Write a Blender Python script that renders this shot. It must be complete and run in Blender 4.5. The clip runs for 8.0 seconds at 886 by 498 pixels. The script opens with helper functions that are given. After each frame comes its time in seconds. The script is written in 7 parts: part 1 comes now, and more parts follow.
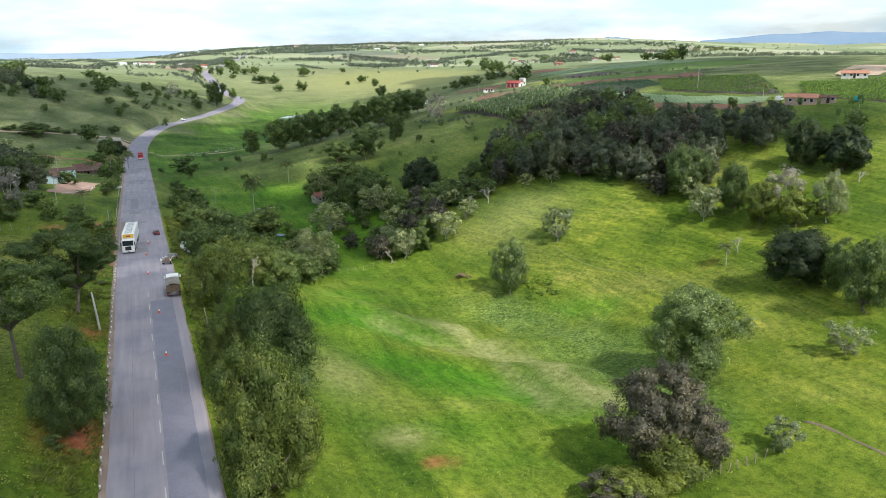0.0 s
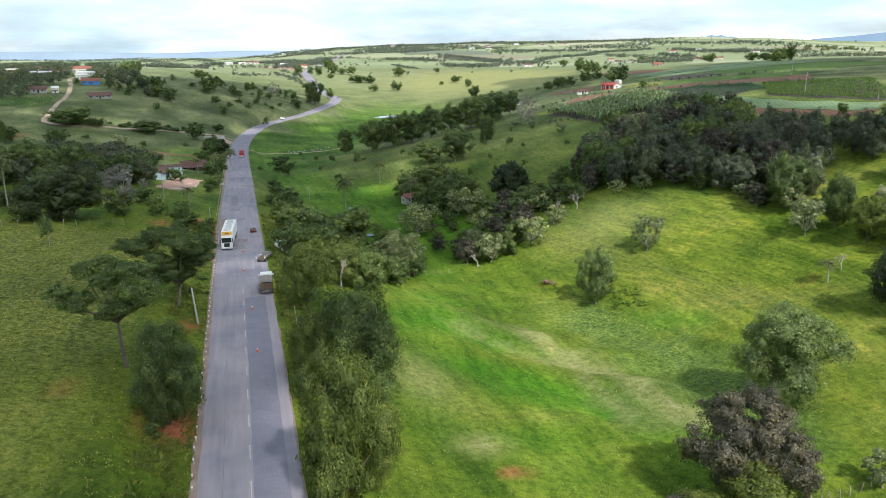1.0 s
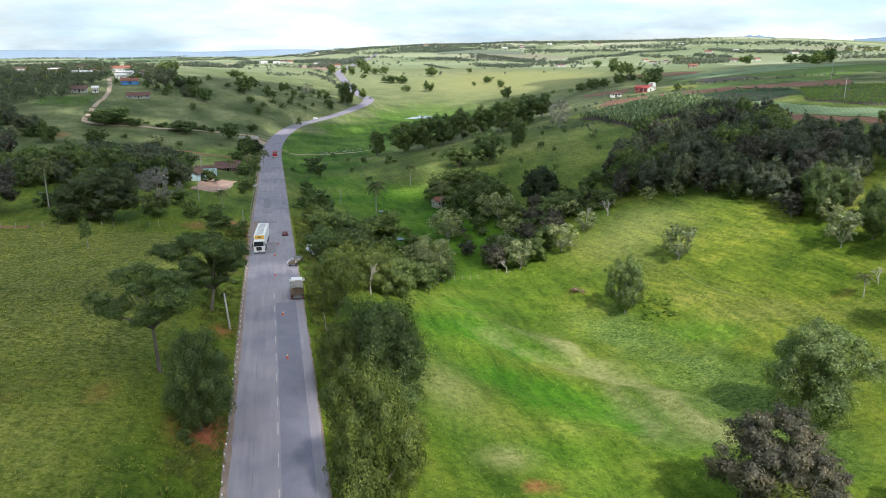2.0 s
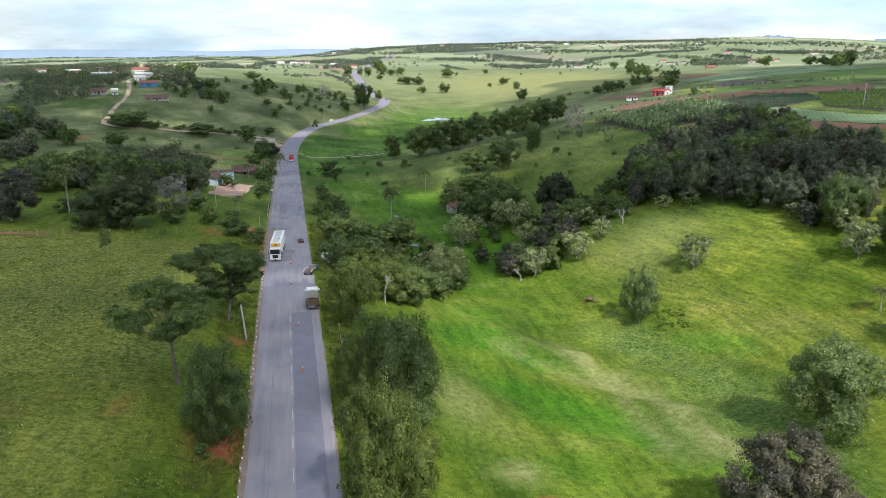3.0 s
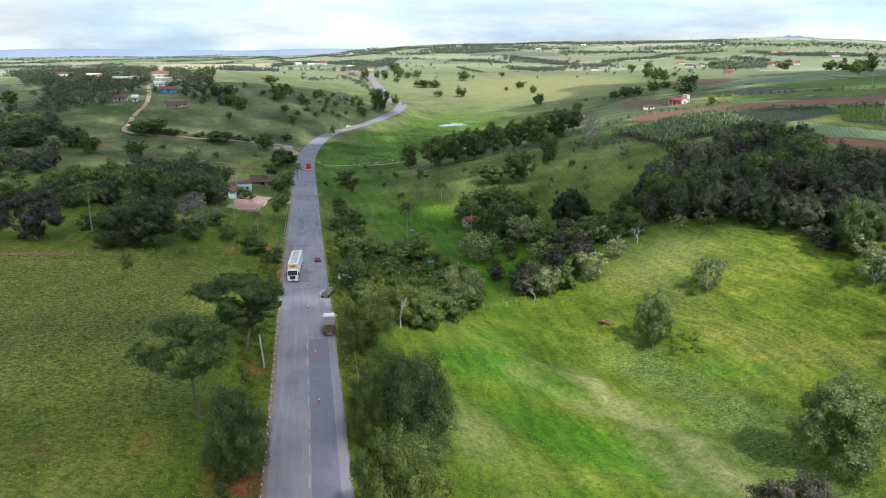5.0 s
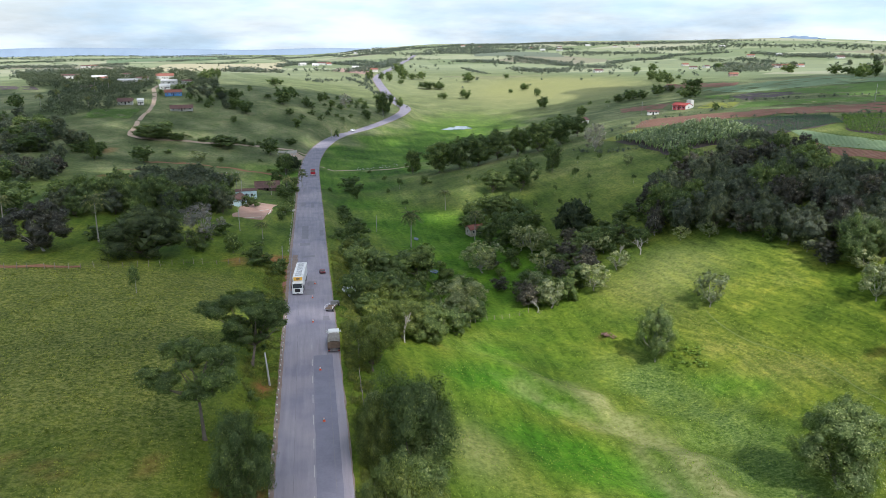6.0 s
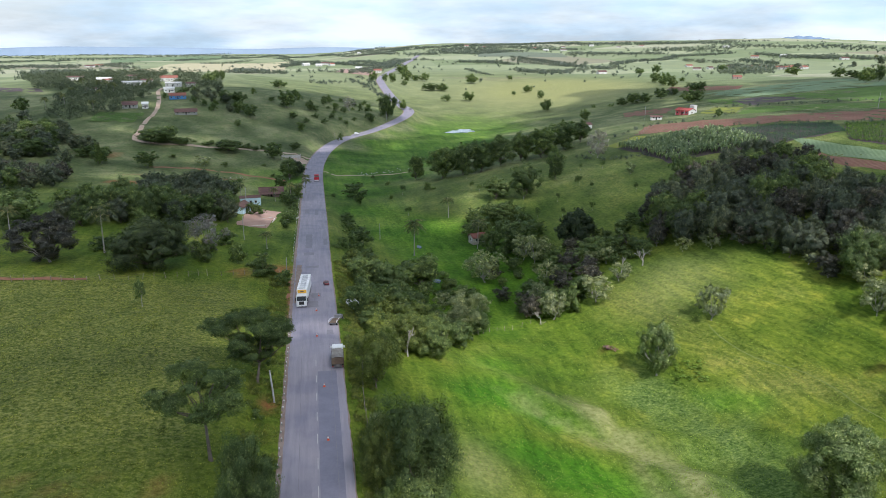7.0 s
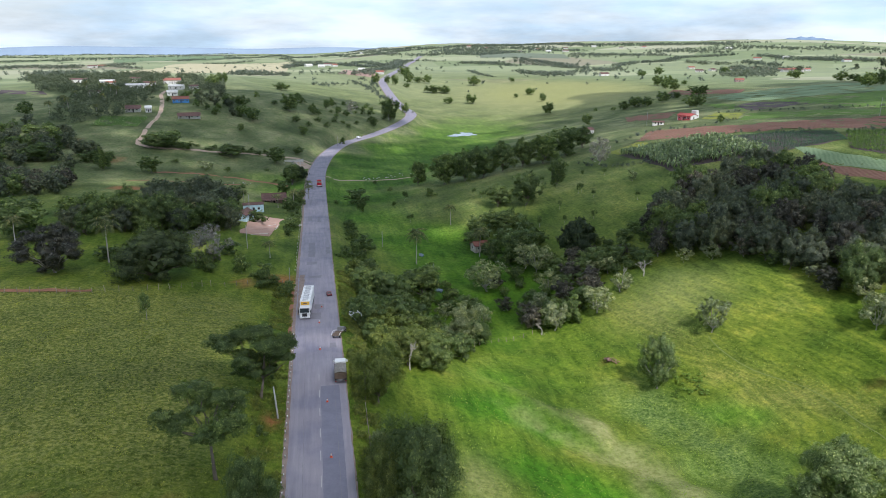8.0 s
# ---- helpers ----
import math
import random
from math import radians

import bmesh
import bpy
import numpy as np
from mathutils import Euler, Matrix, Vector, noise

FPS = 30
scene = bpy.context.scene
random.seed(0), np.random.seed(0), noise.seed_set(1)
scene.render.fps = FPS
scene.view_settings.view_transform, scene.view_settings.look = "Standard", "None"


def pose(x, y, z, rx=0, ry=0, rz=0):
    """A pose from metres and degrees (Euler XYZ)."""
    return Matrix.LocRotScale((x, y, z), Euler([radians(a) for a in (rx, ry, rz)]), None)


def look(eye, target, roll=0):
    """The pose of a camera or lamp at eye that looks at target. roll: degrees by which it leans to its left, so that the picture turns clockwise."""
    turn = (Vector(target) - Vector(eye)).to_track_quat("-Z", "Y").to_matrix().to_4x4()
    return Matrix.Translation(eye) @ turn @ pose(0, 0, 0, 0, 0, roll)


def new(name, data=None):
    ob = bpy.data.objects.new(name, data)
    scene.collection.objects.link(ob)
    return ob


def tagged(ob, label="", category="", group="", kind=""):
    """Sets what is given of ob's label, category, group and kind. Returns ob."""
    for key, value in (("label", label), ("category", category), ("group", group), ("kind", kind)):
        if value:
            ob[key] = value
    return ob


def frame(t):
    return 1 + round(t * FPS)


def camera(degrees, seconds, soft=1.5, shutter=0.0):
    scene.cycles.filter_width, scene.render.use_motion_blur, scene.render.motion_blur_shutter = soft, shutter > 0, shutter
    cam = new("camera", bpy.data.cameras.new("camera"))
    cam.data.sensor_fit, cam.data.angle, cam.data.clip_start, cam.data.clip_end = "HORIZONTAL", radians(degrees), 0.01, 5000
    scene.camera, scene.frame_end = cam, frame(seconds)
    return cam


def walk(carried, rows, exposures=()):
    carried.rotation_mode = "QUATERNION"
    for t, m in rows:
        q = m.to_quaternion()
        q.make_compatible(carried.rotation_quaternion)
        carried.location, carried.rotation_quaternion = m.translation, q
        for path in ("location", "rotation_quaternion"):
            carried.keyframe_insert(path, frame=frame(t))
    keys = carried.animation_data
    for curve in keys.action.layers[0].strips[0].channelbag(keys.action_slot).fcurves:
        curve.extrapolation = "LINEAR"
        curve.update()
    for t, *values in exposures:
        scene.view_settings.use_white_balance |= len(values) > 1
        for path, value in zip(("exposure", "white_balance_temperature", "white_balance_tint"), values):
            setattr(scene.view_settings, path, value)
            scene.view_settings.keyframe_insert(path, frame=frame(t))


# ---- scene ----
cam = camera(63.0, 8.0, soft=0.55)
PATH = [
    (0, (0.064, -0.042, 41.672), (0.801, 1.738, 41.136), -0.5),
    (0.5, (0.415, -0.431, 42.372), (0.998, 1.405, 41.836), -0.6),
    (1, (0.598, -0.574, 43.148), (1.104, 1.285, 42.612), -0.6),
    (1.5, (0.702, -0.674, 44.017), (1.161, 1.197, 43.48), -0.5),
    (3, (0.855, -0.978, 47.366), (1.24, 0.909, 46.827), -0.4),
    (3.5, (0.904, -1.064, 48.718), (1.275, 0.826, 48.178), -0.4),
    (4, (0.862, -1.09, 50.089), (1.223, 0.801, 49.548), -0.3),
    (4.5, (0.898, -1.149, 51.609), (1.249, 0.744, 51.068), -0.3),
    (6, (0.837, -1.342, 56.985), (1.17, 0.553, 56.441), -0.2),
    (6.5, (0.783, -1.483, 58.823), (1.112, 0.413, 58.278), -0.1),
    (7, (0.769, -1.527, 60.708), (1.094, 0.369, 60.161), -0.1),
    (7.5, (0.667, -1.698, 62.582), (0.989, 0.198, 62.034), -0.0),
    (8, (0.642, -1.801, 64.099), (0.962, 0.096, 63.551), 0.0),
]
walk(cam, [(t, look(eye, target, roll)) for t, eye, target, roll in PATH], [(0, 0.12, 6270, 11), (1.5, 0.08, 6210, 12), (4, 0.02, 6110, 14), (6, -0.07, 6000, 16), (8, -0.12, 5900, 17)])

# ---- sky, sun, exposure ----
SUN_FROM = 164.0      # compass way the sun stands in, from +y towards +x
SUN_UP = 48.0
to_sun = Vector((math.cos(radians(SUN_UP)) * math.sin(radians(SUN_FROM)), math.cos(radians(SUN_UP)) * math.cos(radians(SUN_FROM)), math.sin(radians(SUN_UP))))
sun = new("sun", bpy.data.lights.new("sun", "SUN"))
sun.data.energy, sun.data.angle, sun.data.color = 4.4, radians(1.0), (1.0, 0.95, 0.86)
sun.matrix_basis = look(to_sun * 500, (0, 0, 0))

world = bpy.data.worlds.new("sky")
scene.world = world
world.use_nodes = True
wn, wl = world.node_tree.nodes, world.node_tree.links
wn.clear()
sky = wn.new("ShaderNodeTexSky")
sky.sky_type, sky.sun_disc, sky.sun_elevation, sky.sun_rotation = "NISHITA", False, radians(SUN_UP), radians(SUN_FROM)
sky.air_density, sky.dust_density, sky.ozone_density = 1.0, 2.0, 1.0
way = wn.new("ShaderNodeTexCoord")
stretch = wn.new("ShaderNodeMapping")
stretch.inputs["Scale"].default_value = (1.0, 1.0, 4.6)
stretch.inputs["Location"].default_value = (0.4, 0.2, 0.0)
puffs = wn.new("ShaderNodeTexNoise")
puffs.inputs["Scale"].default_value, puffs.inputs["Detail"].default_value, puffs.inputs["Roughness"].default_value = 3.4, 7.0, 0.58
cover = wn.new("ShaderNodeValToRGB")
cover.color_ramp.elements[0].color = (0.5, 0.5, 0.5, 1)
cover.color_ramp.elements[0].position, cover.color_ramp.elements[1].position = 0.36, 0.58
grey = wn.new("ShaderNodeTexNoise")
grey.inputs["Scale"].default_value, grey.inputs["Detail"].default_value = 5.5, 6.0
tone = wn.new("ShaderNodeValToRGB")
tone.color_ramp.elements[0].position, tone.color_ramp.elements[0].color = 0.38, (0.64, 0.84, 0.95, 1)
tone.color_ramp.elements[1].position, tone.color_ramp.elements[1].color = 0.58, (0.90, 1.0, 0.99, 1)
clear = wn.new("ShaderNodeBackground")
clear.inputs["Strength"].default_value = 0.15
cloud_bg = wn.new("ShaderNodeBackground")
cloud_bg.inputs["Strength"].default_value = 1.18
blend = wn.new("ShaderNodeMixShader")
sky_out = wn.new("ShaderNodeOutputWorld")
wl.new(way.outputs["Generated"], stretch.inputs["Vector"])
wl.new(stretch.outputs["Vector"], puffs.inputs["Vector"])
wl.new(stretch.outputs["Vector"], grey.inputs["Vector"])
wl.new(puffs.outputs["Fac"], cover.inputs["Fac"])
wl.new(grey.outputs["Fac"], tone.inputs["Fac"])
wl.new(sky.outputs["Color"], clear.inputs["Color"])
wl.new(tone.outputs["Color"], cloud_bg.inputs["Color"])
up = wn.new("ShaderNodeSeparateXYZ")
wl.new(way.outputs["Generated"], up.inputs["Vector"])
open_sky = wn.new("ShaderNodeMapRange")
for socket, value in (("From Min", 0.18), ("From Max", 0.60), ("To Min", 1.0), ("To Max", 0.55)):
    open_sky.inputs[socket].default_value = value
wl.new(up.outputs["Z"], open_sky.inputs["Value"])
thin = wn.new("ShaderNodeMath")
thin.operation = "MULTIPLY"
wl.new(cover.outputs["Color"], thin.inputs[0])
wl.new(open_sky.outputs["Result"], thin.inputs[1])
wl.new(thin.outputs["Value"], blend.inputs["Fac"])
wl.new(clear.outputs["Background"], blend.inputs[1])
wl.new(cloud_bg.outputs["Background"], blend.inputs[2])
wl.new(blend.outputs["Shader"], sky_out.inputs["Surface"])

# ---- materials ----
def shader(name):
    m = bpy.data.materials.new(name)
    m.use_nodes = True
    m.node_tree.nodes.clear()
    return m, m.node_tree.nodes, m.node_tree.links


def ramp_node(n, stops):
    r = n.new("ShaderNodeValToRGB")
    e = r.color_ramp.elements
    while len(e) < len(stops):
        e.new(0.5)
    for s, (p, c) in zip(e, stops):
        s.position, s.color = p, (*c, 1)
    return r


def noise_node(n, l, where, scale, detail=4.0, rough=0.55):
    t = n.new("ShaderNodeTexNoise")
    t.inputs["Scale"].default_value, t.inputs["Detail"].default_value, t.inputs["Roughness"].default_value = scale, detail, rough
    l.new(where, t.inputs["Vector"])
    return t.outputs["Fac"]


def blend_colour(n, l, fac, a, b, kind="MIX"):
    m = n.new("ShaderNodeMix")
    m.data_type, m.blend_type = "RGBA", kind
    for socket, v in ((m.inputs[0], fac), (m.inputs[6], a), (m.inputs[7], b)):
        if isinstance(v, (int, float)):
            socket.default_value = v
        elif isinstance(v, tuple):
            socket.default_value = (*v, 1)
        else:
            l.new(v, socket)
    return m.outputs[2]


def finish(n, l, colour, rough=0.8, bump=None, strength=0.3, metal=0.0, distance=0.05, spec=0.3):
    b = n.new("ShaderNodeBsdfPrincipled")
    if isinstance(colour, tuple):
        b.inputs["Base Color"].default_value = (*colour, 1)
    else:
        l.new(colour, b.inputs["Base Color"])
    b.inputs["Roughness"].default_value, b.inputs["Metallic"].default_value = rough, metal
    b.inputs["Specular IOR Level"].default_value = spec
    if bump is not None:
        u = n.new("ShaderNodeBump")
        u.inputs["Strength"].default_value, u.inputs["Distance"].default_value = strength, distance
        l.new(bump, u.inputs["Height"])
        l.new(u.outputs["Normal"], b.inputs["Normal"])
    o = n.new("ShaderNodeOutputMaterial")
    l.new(b.outputs["BSDF"], o.inputs["Surface"])
    return b


def surface(name, dark, light, scale=1.0, fine=8.0, rough=0.8, bump=0.3, metal=0.0, distance=0.03, random_tint=0.0, spec=0.3):
    """A two-scale mottled surface between two colours, in object space."""
    m, n, l = shader(name)
    at = n.new("ShaderNodeTexCoord").outputs["Object"]
    a, b = noise_node(n, l, at, scale, 5), noise_node(n, l, at, scale * fine, 4, 0.65)
    mid = tuple((p + q) / 2 for p, q in zip(dark, light))
    big, small = ramp_node(n, ((0.32, dark), (0.68, light))), ramp_node(n, ((0.3, dark), (0.5, mid), (0.72, light)))
    l.new(a, big.inputs["Fac"])
    l.new(b, small.inputs["Fac"])
    c = blend_colour(n, l, 0.45, big.outputs["Color"], small.outputs["Color"])
    if random_tint:
        info = n.new("ShaderNodeObjectInfo")
        tint = ramp_node(n, ((0.0, (1 - random_tint,) * 3), (1.0, (1 + random_tint,) * 3)))
        l.new(info.outputs["Random"], tint.inputs["Fac"])
        c = blend_colour(n, l, 1.0, c, tint.outputs["Color"], "MULTIPLY")
    finish(n, l, c, rough, b, bump, metal, distance, spec)
    return m


def foliage(name, dark, light, accent, through_leaf=0.4, rough=0.62):
    """Leaves: each one of its own shade, each plant of its own tint, some light passing through."""
    m, n, l = shader(name)
    geo, info = n.new("ShaderNodeNewGeometry"), n.new("ShaderNodeObjectInfo")
    mid = tuple((p + q) / 2 for p, q in zip(dark, light))
    r = ramp_node(n, ((0.0, dark), (0.45, mid), (0.85, light), (1.0, accent)))
    l.new(geo.outputs["Random Per Island"], r.inputs["Fac"])
    t = ramp_node(n, ((0.0, (0.74, 0.78, 0.74)), (0.5, (1.0, 1.0, 1.0)), (1.0, (1.22, 1.18, 1.04))))
    l.new(info.outputs["Random"], t.inputs["Fac"])
    c = blend_colour(n, l, 1.0, r.outputs["Color"], t.outputs["Color"], "MULTIPLY")
    clump = ramp_node(n, ((0.36, (0.68, 0.74, 0.68)), (0.5, (1.0, 1.0, 1.0)), (0.64, (1.46, 1.36, 1.10))))
    l.new(noise_node(n, l, n.new("ShaderNodeTexCoord").outputs["Object"], 0.62, 4), clump.inputs["Fac"])
    c = blend_colour(n, l, 0.9, c, clump.outputs["Color"], "MULTIPLY")
    p = n.new("ShaderNodeBsdfPrincipled")
    p.inputs["Roughness"].default_value, p.inputs["Specular IOR Level"].default_value = rough, 0.35
    l.new(c, p.inputs["Base Color"])
    back = n.new("ShaderNodeBsdfTranslucent")
    l.new(blend_colour(n, l, 1.0, c, (1.3, 1.4, 0.7), "MULTIPLY"), back.inputs["Color"])
    mix, o = n.new("ShaderNodeMixShader"), n.new("ShaderNodeOutputMaterial")
    mix.inputs["Fac"].default_value = through_leaf
    l.new(p.outputs["BSDF"], mix.inputs[1])
    l.new(back.outputs["BSDF"], mix.inputs[2])
    l.new(mix.outputs["Shader"], o.inputs["Surface"])
    return m


def grassland():
    """Pasture: lush in the wet hollows, olive and straw on the slopes, tussocks, cattle paths, bare earth; farther off
    greyed by painted haze, then a quilt of fields.
    """
    m, n, l = shader("grassland")
    at = n.new("ShaderNodeTexCoord").outputs["Object"]
    def attr(name):
        a = n.new("ShaderNodeAttribute")
        a.attribute_name = name
        return a.outputs["Fac"]
    lush, far, earth = attr("lush"), attr("far"), attr("earth")
    patches, tuft, blades = noise_node(n, l, at, 0.035, 5, 0.6), noise_node(n, l, at, 0.9, 5, 0.7), noise_node(n, l, at, 4.2, 4, 0.8)
    spots, weeds = noise_node(n, l, at, 0.16, 4, 0.6), noise_node(n, l, at, 1.7, 3, 0.6)
    olive = ramp_node(n, ((0.30, (0.052, 0.098, 0.012)), (0.44, (0.092, 0.143, 0.016)), (0.57, (0.144, 0.192, 0.024)), (0.72, (0.220, 0.248, 0.054))))
    l.new(patches, olive.inputs["Fac"])
    wet = ramp_node(n, ((0.32, (0.034, 0.098, 0.007)), (0.50, (0.066, 0.182, 0.010)), (0.68, (0.122, 0.245, 0.022))))
    l.new(patches, wet.inputs["Fac"])
    c = blend_colour(n, l, lush, olive.outputs["Color"], wet.outputs["Color"])
    rough_grass = ramp_node(n, ((0.30, (0.68, 0.82, 0.60)), (0.44, (0.96, 1.0, 0.92)), (0.56, (1.04, 1.0, 1.0)), (0.70, (1.36, 1.16, 1.22))))
    l.new(spots, rough_grass.inputs["Fac"])
    c = blend_colour(n, l, 0.45, c, rough_grass.outputs["Color"], "MULTIPLY")
    comb = n.new("ShaderNodeMapping")
    comb.inputs["Rotation"].default_value, comb.inputs["Scale"].default_value = (0, 0, radians(4)), (0.30, 0.040, 0.0)
    l.new(at, comb.inputs["Vector"])
    swathe = ramp_node(n, ((0.36, (0.58, 0.68, 0.50)), (0.47, (0.94, 0.98, 0.90)), (0.54, (1.05, 1.03, 1.02)), (0.66, (1.42, 1.28, 1.30))))
    l.new(noise_node(n, l, comb.outputs["Vector"], 1.0, 5, 0.6), swathe.inputs["Fac"])
    c = blend_colour(n, l, 0.8, c, swathe.outputs["Color"], "MULTIPLY")
    weedy = ramp_node(n, ((0.40, (0.070, 0.126, 0.030)), (0.50, (0.128, 0.200, 0.052)), (0.60, (0.205, 0.275, 0.092))))
    l.new(weeds, weedy.inputs["Fac"])
    c = blend_colour(n, l, attr("weed"), c, weedy.outputs["Color"])
    dry = ramp_node(n, ((0.40, (0.078, 0.098, 0.020)), (0.50, (0.172, 0.182, 0.044)), (0.60, (0.280, 0.270, 0.095))))
    l.new(weeds, dry.inputs["Fac"])
    c = blend_colour(n, l, attr("mottle"), c, dry.outputs["Color"])
    tussock = ramp_node(n, ((0.38, (0.52, 0.60, 0.48)), (0.50, (1.0, 1.0, 1.0)), (0.64, (1.34, 1.24, 1.15))))
    l.new(tuft, tussock.inputs["Fac"])
    c = blend_colour(n, l, 0.75, c, tussock.outputs["Color"], "MULTIPLY")
    stalk = ramp_node(n, ((0.38, (0.42, 0.50, 0.40)), (0.50, (1.0, 1.0, 1.0)), (0.62, (1.55, 1.46, 1.30))))
    l.new(blades, stalk.inputs["Fac"])
    c = blend_colour(n, l, 0.48, c, stalk.outputs["Color"], "MULTIPLY")
    lie = n.new("ShaderNodeMapping")
    lie.inputs["Scale"].default_value = (0.10, 0.10, 2.6)
    l.new(at, lie.inputs["Vector"])
    terrace = noise_node(n, l, lie.outputs["Vector"], 1.0, 4, 0.6)
    steps = ramp_node(n, ((0.36, (0.78, 0.82, 0.78)), (0.50, (1.0, 1.0, 1.0)), (0.60, (1.30, 1.22, 1.12))))
    l.new(terrace, steps.inputs["Fac"])
    c = blend_colour(n, l, attr("terrace"), c, steps.outputs["Color"], "MULTIPLY")
    straw = ramp_node(n, ((0.36, (0.23, 0.24, 0.08)), (0.64, (0.42, 0.40, 0.19))))
    l.new(tuft, straw.inputs["Fac"])
    c = blend_colour(n, l, attr("straw"), c, straw.outputs["Color"])
    quilt = n.new("ShaderNodeTexVoronoi")
    quilt.inputs["Scale"].default_value = 0.0042
    squash = n.new("ShaderNodeMapping")
    squash.inputs["Scale"].default_value = (0.8, 1.0, 0.0)
    l.new(at, squash.inputs["Vector"])
    l.new(squash.outputs["Vector"], quilt.inputs["Vector"])
    pick = n.new("ShaderNodeSeparateColor")
    l.new(quilt.outputs["Color"], pick.inputs["Color"])
    # far field colours paled and greyed: haze and sunlight put into them
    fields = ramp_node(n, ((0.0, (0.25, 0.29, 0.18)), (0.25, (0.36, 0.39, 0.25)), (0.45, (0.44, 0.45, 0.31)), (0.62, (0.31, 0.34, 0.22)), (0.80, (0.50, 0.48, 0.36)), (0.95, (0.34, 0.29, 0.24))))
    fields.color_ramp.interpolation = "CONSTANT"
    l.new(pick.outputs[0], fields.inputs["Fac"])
    # distance haze painted into the grass as a greyer base colour
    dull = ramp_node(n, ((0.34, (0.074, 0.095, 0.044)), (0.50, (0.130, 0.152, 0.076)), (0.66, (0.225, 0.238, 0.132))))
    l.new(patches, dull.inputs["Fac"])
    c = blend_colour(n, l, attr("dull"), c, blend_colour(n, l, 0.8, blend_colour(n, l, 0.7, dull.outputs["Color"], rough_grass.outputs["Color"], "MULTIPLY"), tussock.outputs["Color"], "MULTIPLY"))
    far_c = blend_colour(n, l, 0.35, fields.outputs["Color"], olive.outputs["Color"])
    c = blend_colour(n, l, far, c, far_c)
    soil = ramp_node(n, ((0.35, (0.27, 0.082, 0.036)), (0.65, (0.46, 0.165, 0.085))))
    l.new(tuft, soil.inputs["Fac"])
    c = blend_colour(n, l, earth, c, soil.outputs["Color"])
    finish(n, l, c, 0.9, blades, 0.9, 0.0, 0.22, 0.1)
    return m


def asphalt():
    m, n, l = shader("asphalt")
    at = n.new("ShaderNodeTexCoord").outputs["Object"]
    along = n.new("ShaderNodeMapping")
    along.inputs["Scale"].default_value = (1.0, 0.06, 1.0)
    l.new(at, along.inputs["Vector"])
    streak, blot, grit = noise_node(n, l, along.outputs["Vector"], 1.1, 4, 0.6), noise_node(n, l, at, 0.16, 4, 0.5), noise_node(n, l, at, 14.0, 3)
    base = ramp_node(n, ((0.28, (0.240, 0.222, 0.256)), (0.52, (0.282, 0.260, 0.296)), (0.74, (0.325, 0.300, 0.330))))
    l.new(streak, base.inputs["Fac"])
    dark = ramp_node(n, ((0.30, (0.80, 0.82, 0.88)), (0.50, (1.0, 1.0, 1.0)), (0.75, (1.10, 1.08, 1.05))))
    l.new(blot, dark.inputs["Fac"])
    c = blend_colour(n, l, 1.0, base.outputs["Color"], dark.outputs["Color"], "MULTIPLY")
    g = ramp_node(n, ((0.3, (0.86, 0.86, 0.86)), (0.7, (1.12, 1.12, 1.12))))
    l.new(grit, g.inputs["Fac"])
    c = blend_colour(n, l, 0.7, c, g.outputs["Color"], "MULTIPLY")
    finish(n, l, c, 0.85, grit, 0.2, 0.0, 0.01, 0.25)
    return m


M_GRASS, M_ASPHALT = grassland(), asphalt()
M_PATCH = surface("old tar patch", (0.190, 0.178, 0.200), (0.250, 0.236, 0.260), 0.8, 8, 0.85, 0.2)
M_NEWTAR = surface("newer blue-grey tar", (0.160, 0.158, 0.205), (0.225, 0.220, 0.268), 0.3, 9, 0.8, 0.2)
M_PAINT = surface("worn road paint", (0.36, 0.35, 0.34), (0.54, 0.52, 0.50), 2.0, 6, 0.7, 0.1)
M_EARTH = surface("bare red earth", (0.20, 0.085, 0.045), (0.36, 0.175, 0.10), 0.35, 7, 0.95, 0.5, distance=0.1)
M_TRACK = surface("pale dirt track", (0.34, 0.24, 0.17), (0.52, 0.40, 0.30), 0.3, 7, 0.95, 0.4, distance=0.08)
M_YARD = surface("swept pinkish earth", (0.30, 0.185, 0.14), (0.44, 0.30, 0.24), 0.3, 7, 0.95, 0.3, distance=0.05)
M_SHOULDER = surface("dusty road shoulder", (0.20, 0.14, 0.11), (0.33, 0.26, 0.22), 0.5, 8, 0.95, 0.5, distance=0.06)
M_LEAF = foliage("broad leaves", (0.066, 0.104, 0.036), (0.138, 0.192, 0.062), (0.255, 0.305, 0.125))
M_LEAF_DARK = foliage("dark glossy leaves", (0.062, 0.080, 0.058), (0.132, 0.156, 0.106), (0.215, 0.235, 0.165))
M_LEAF_MANGO = foliage("deep green mango leaves", (0.028, 0.046, 0.022), (0.060, 0.086, 0.038), (0.105, 0.132, 0.064))
M_LEAF_OLIVE = foliage("olive leaves", (0.085, 0.116, 0.028), (0.172, 0.215, 0.054), (0.285, 0.310, 0.100))
M_LEAF_PALE = foliage("pale grey-green leaves", (0.142, 0.170, 0.092), (0.292, 0.326, 0.190), (0.475, 0.495, 0.355))
M_LEAF_GREY = foliage("greyish dull leaves", (0.048, 0.048, 0.040), (0.120, 0.115, 0.098), (0.250, 0.240, 0.205))
M_LEAF_SILVER = foliage("silvery green leaves", (0.070, 0.108, 0.036), (0.185, 0.250, 0.098), (0.390, 0.440, 0.240))
M_WEED = foliage("fresh weed leaves", (0.140, 0.230, 0.035), (0.240, 0.350, 0.070), (0.36, 0.46, 0.13))
M_BLOSSOM = foliage("dull pink blossom", (0.20, 0.12, 0.10), (0.36, 0.20, 0.20), (0.46, 0.28, 0.28), 0.2)
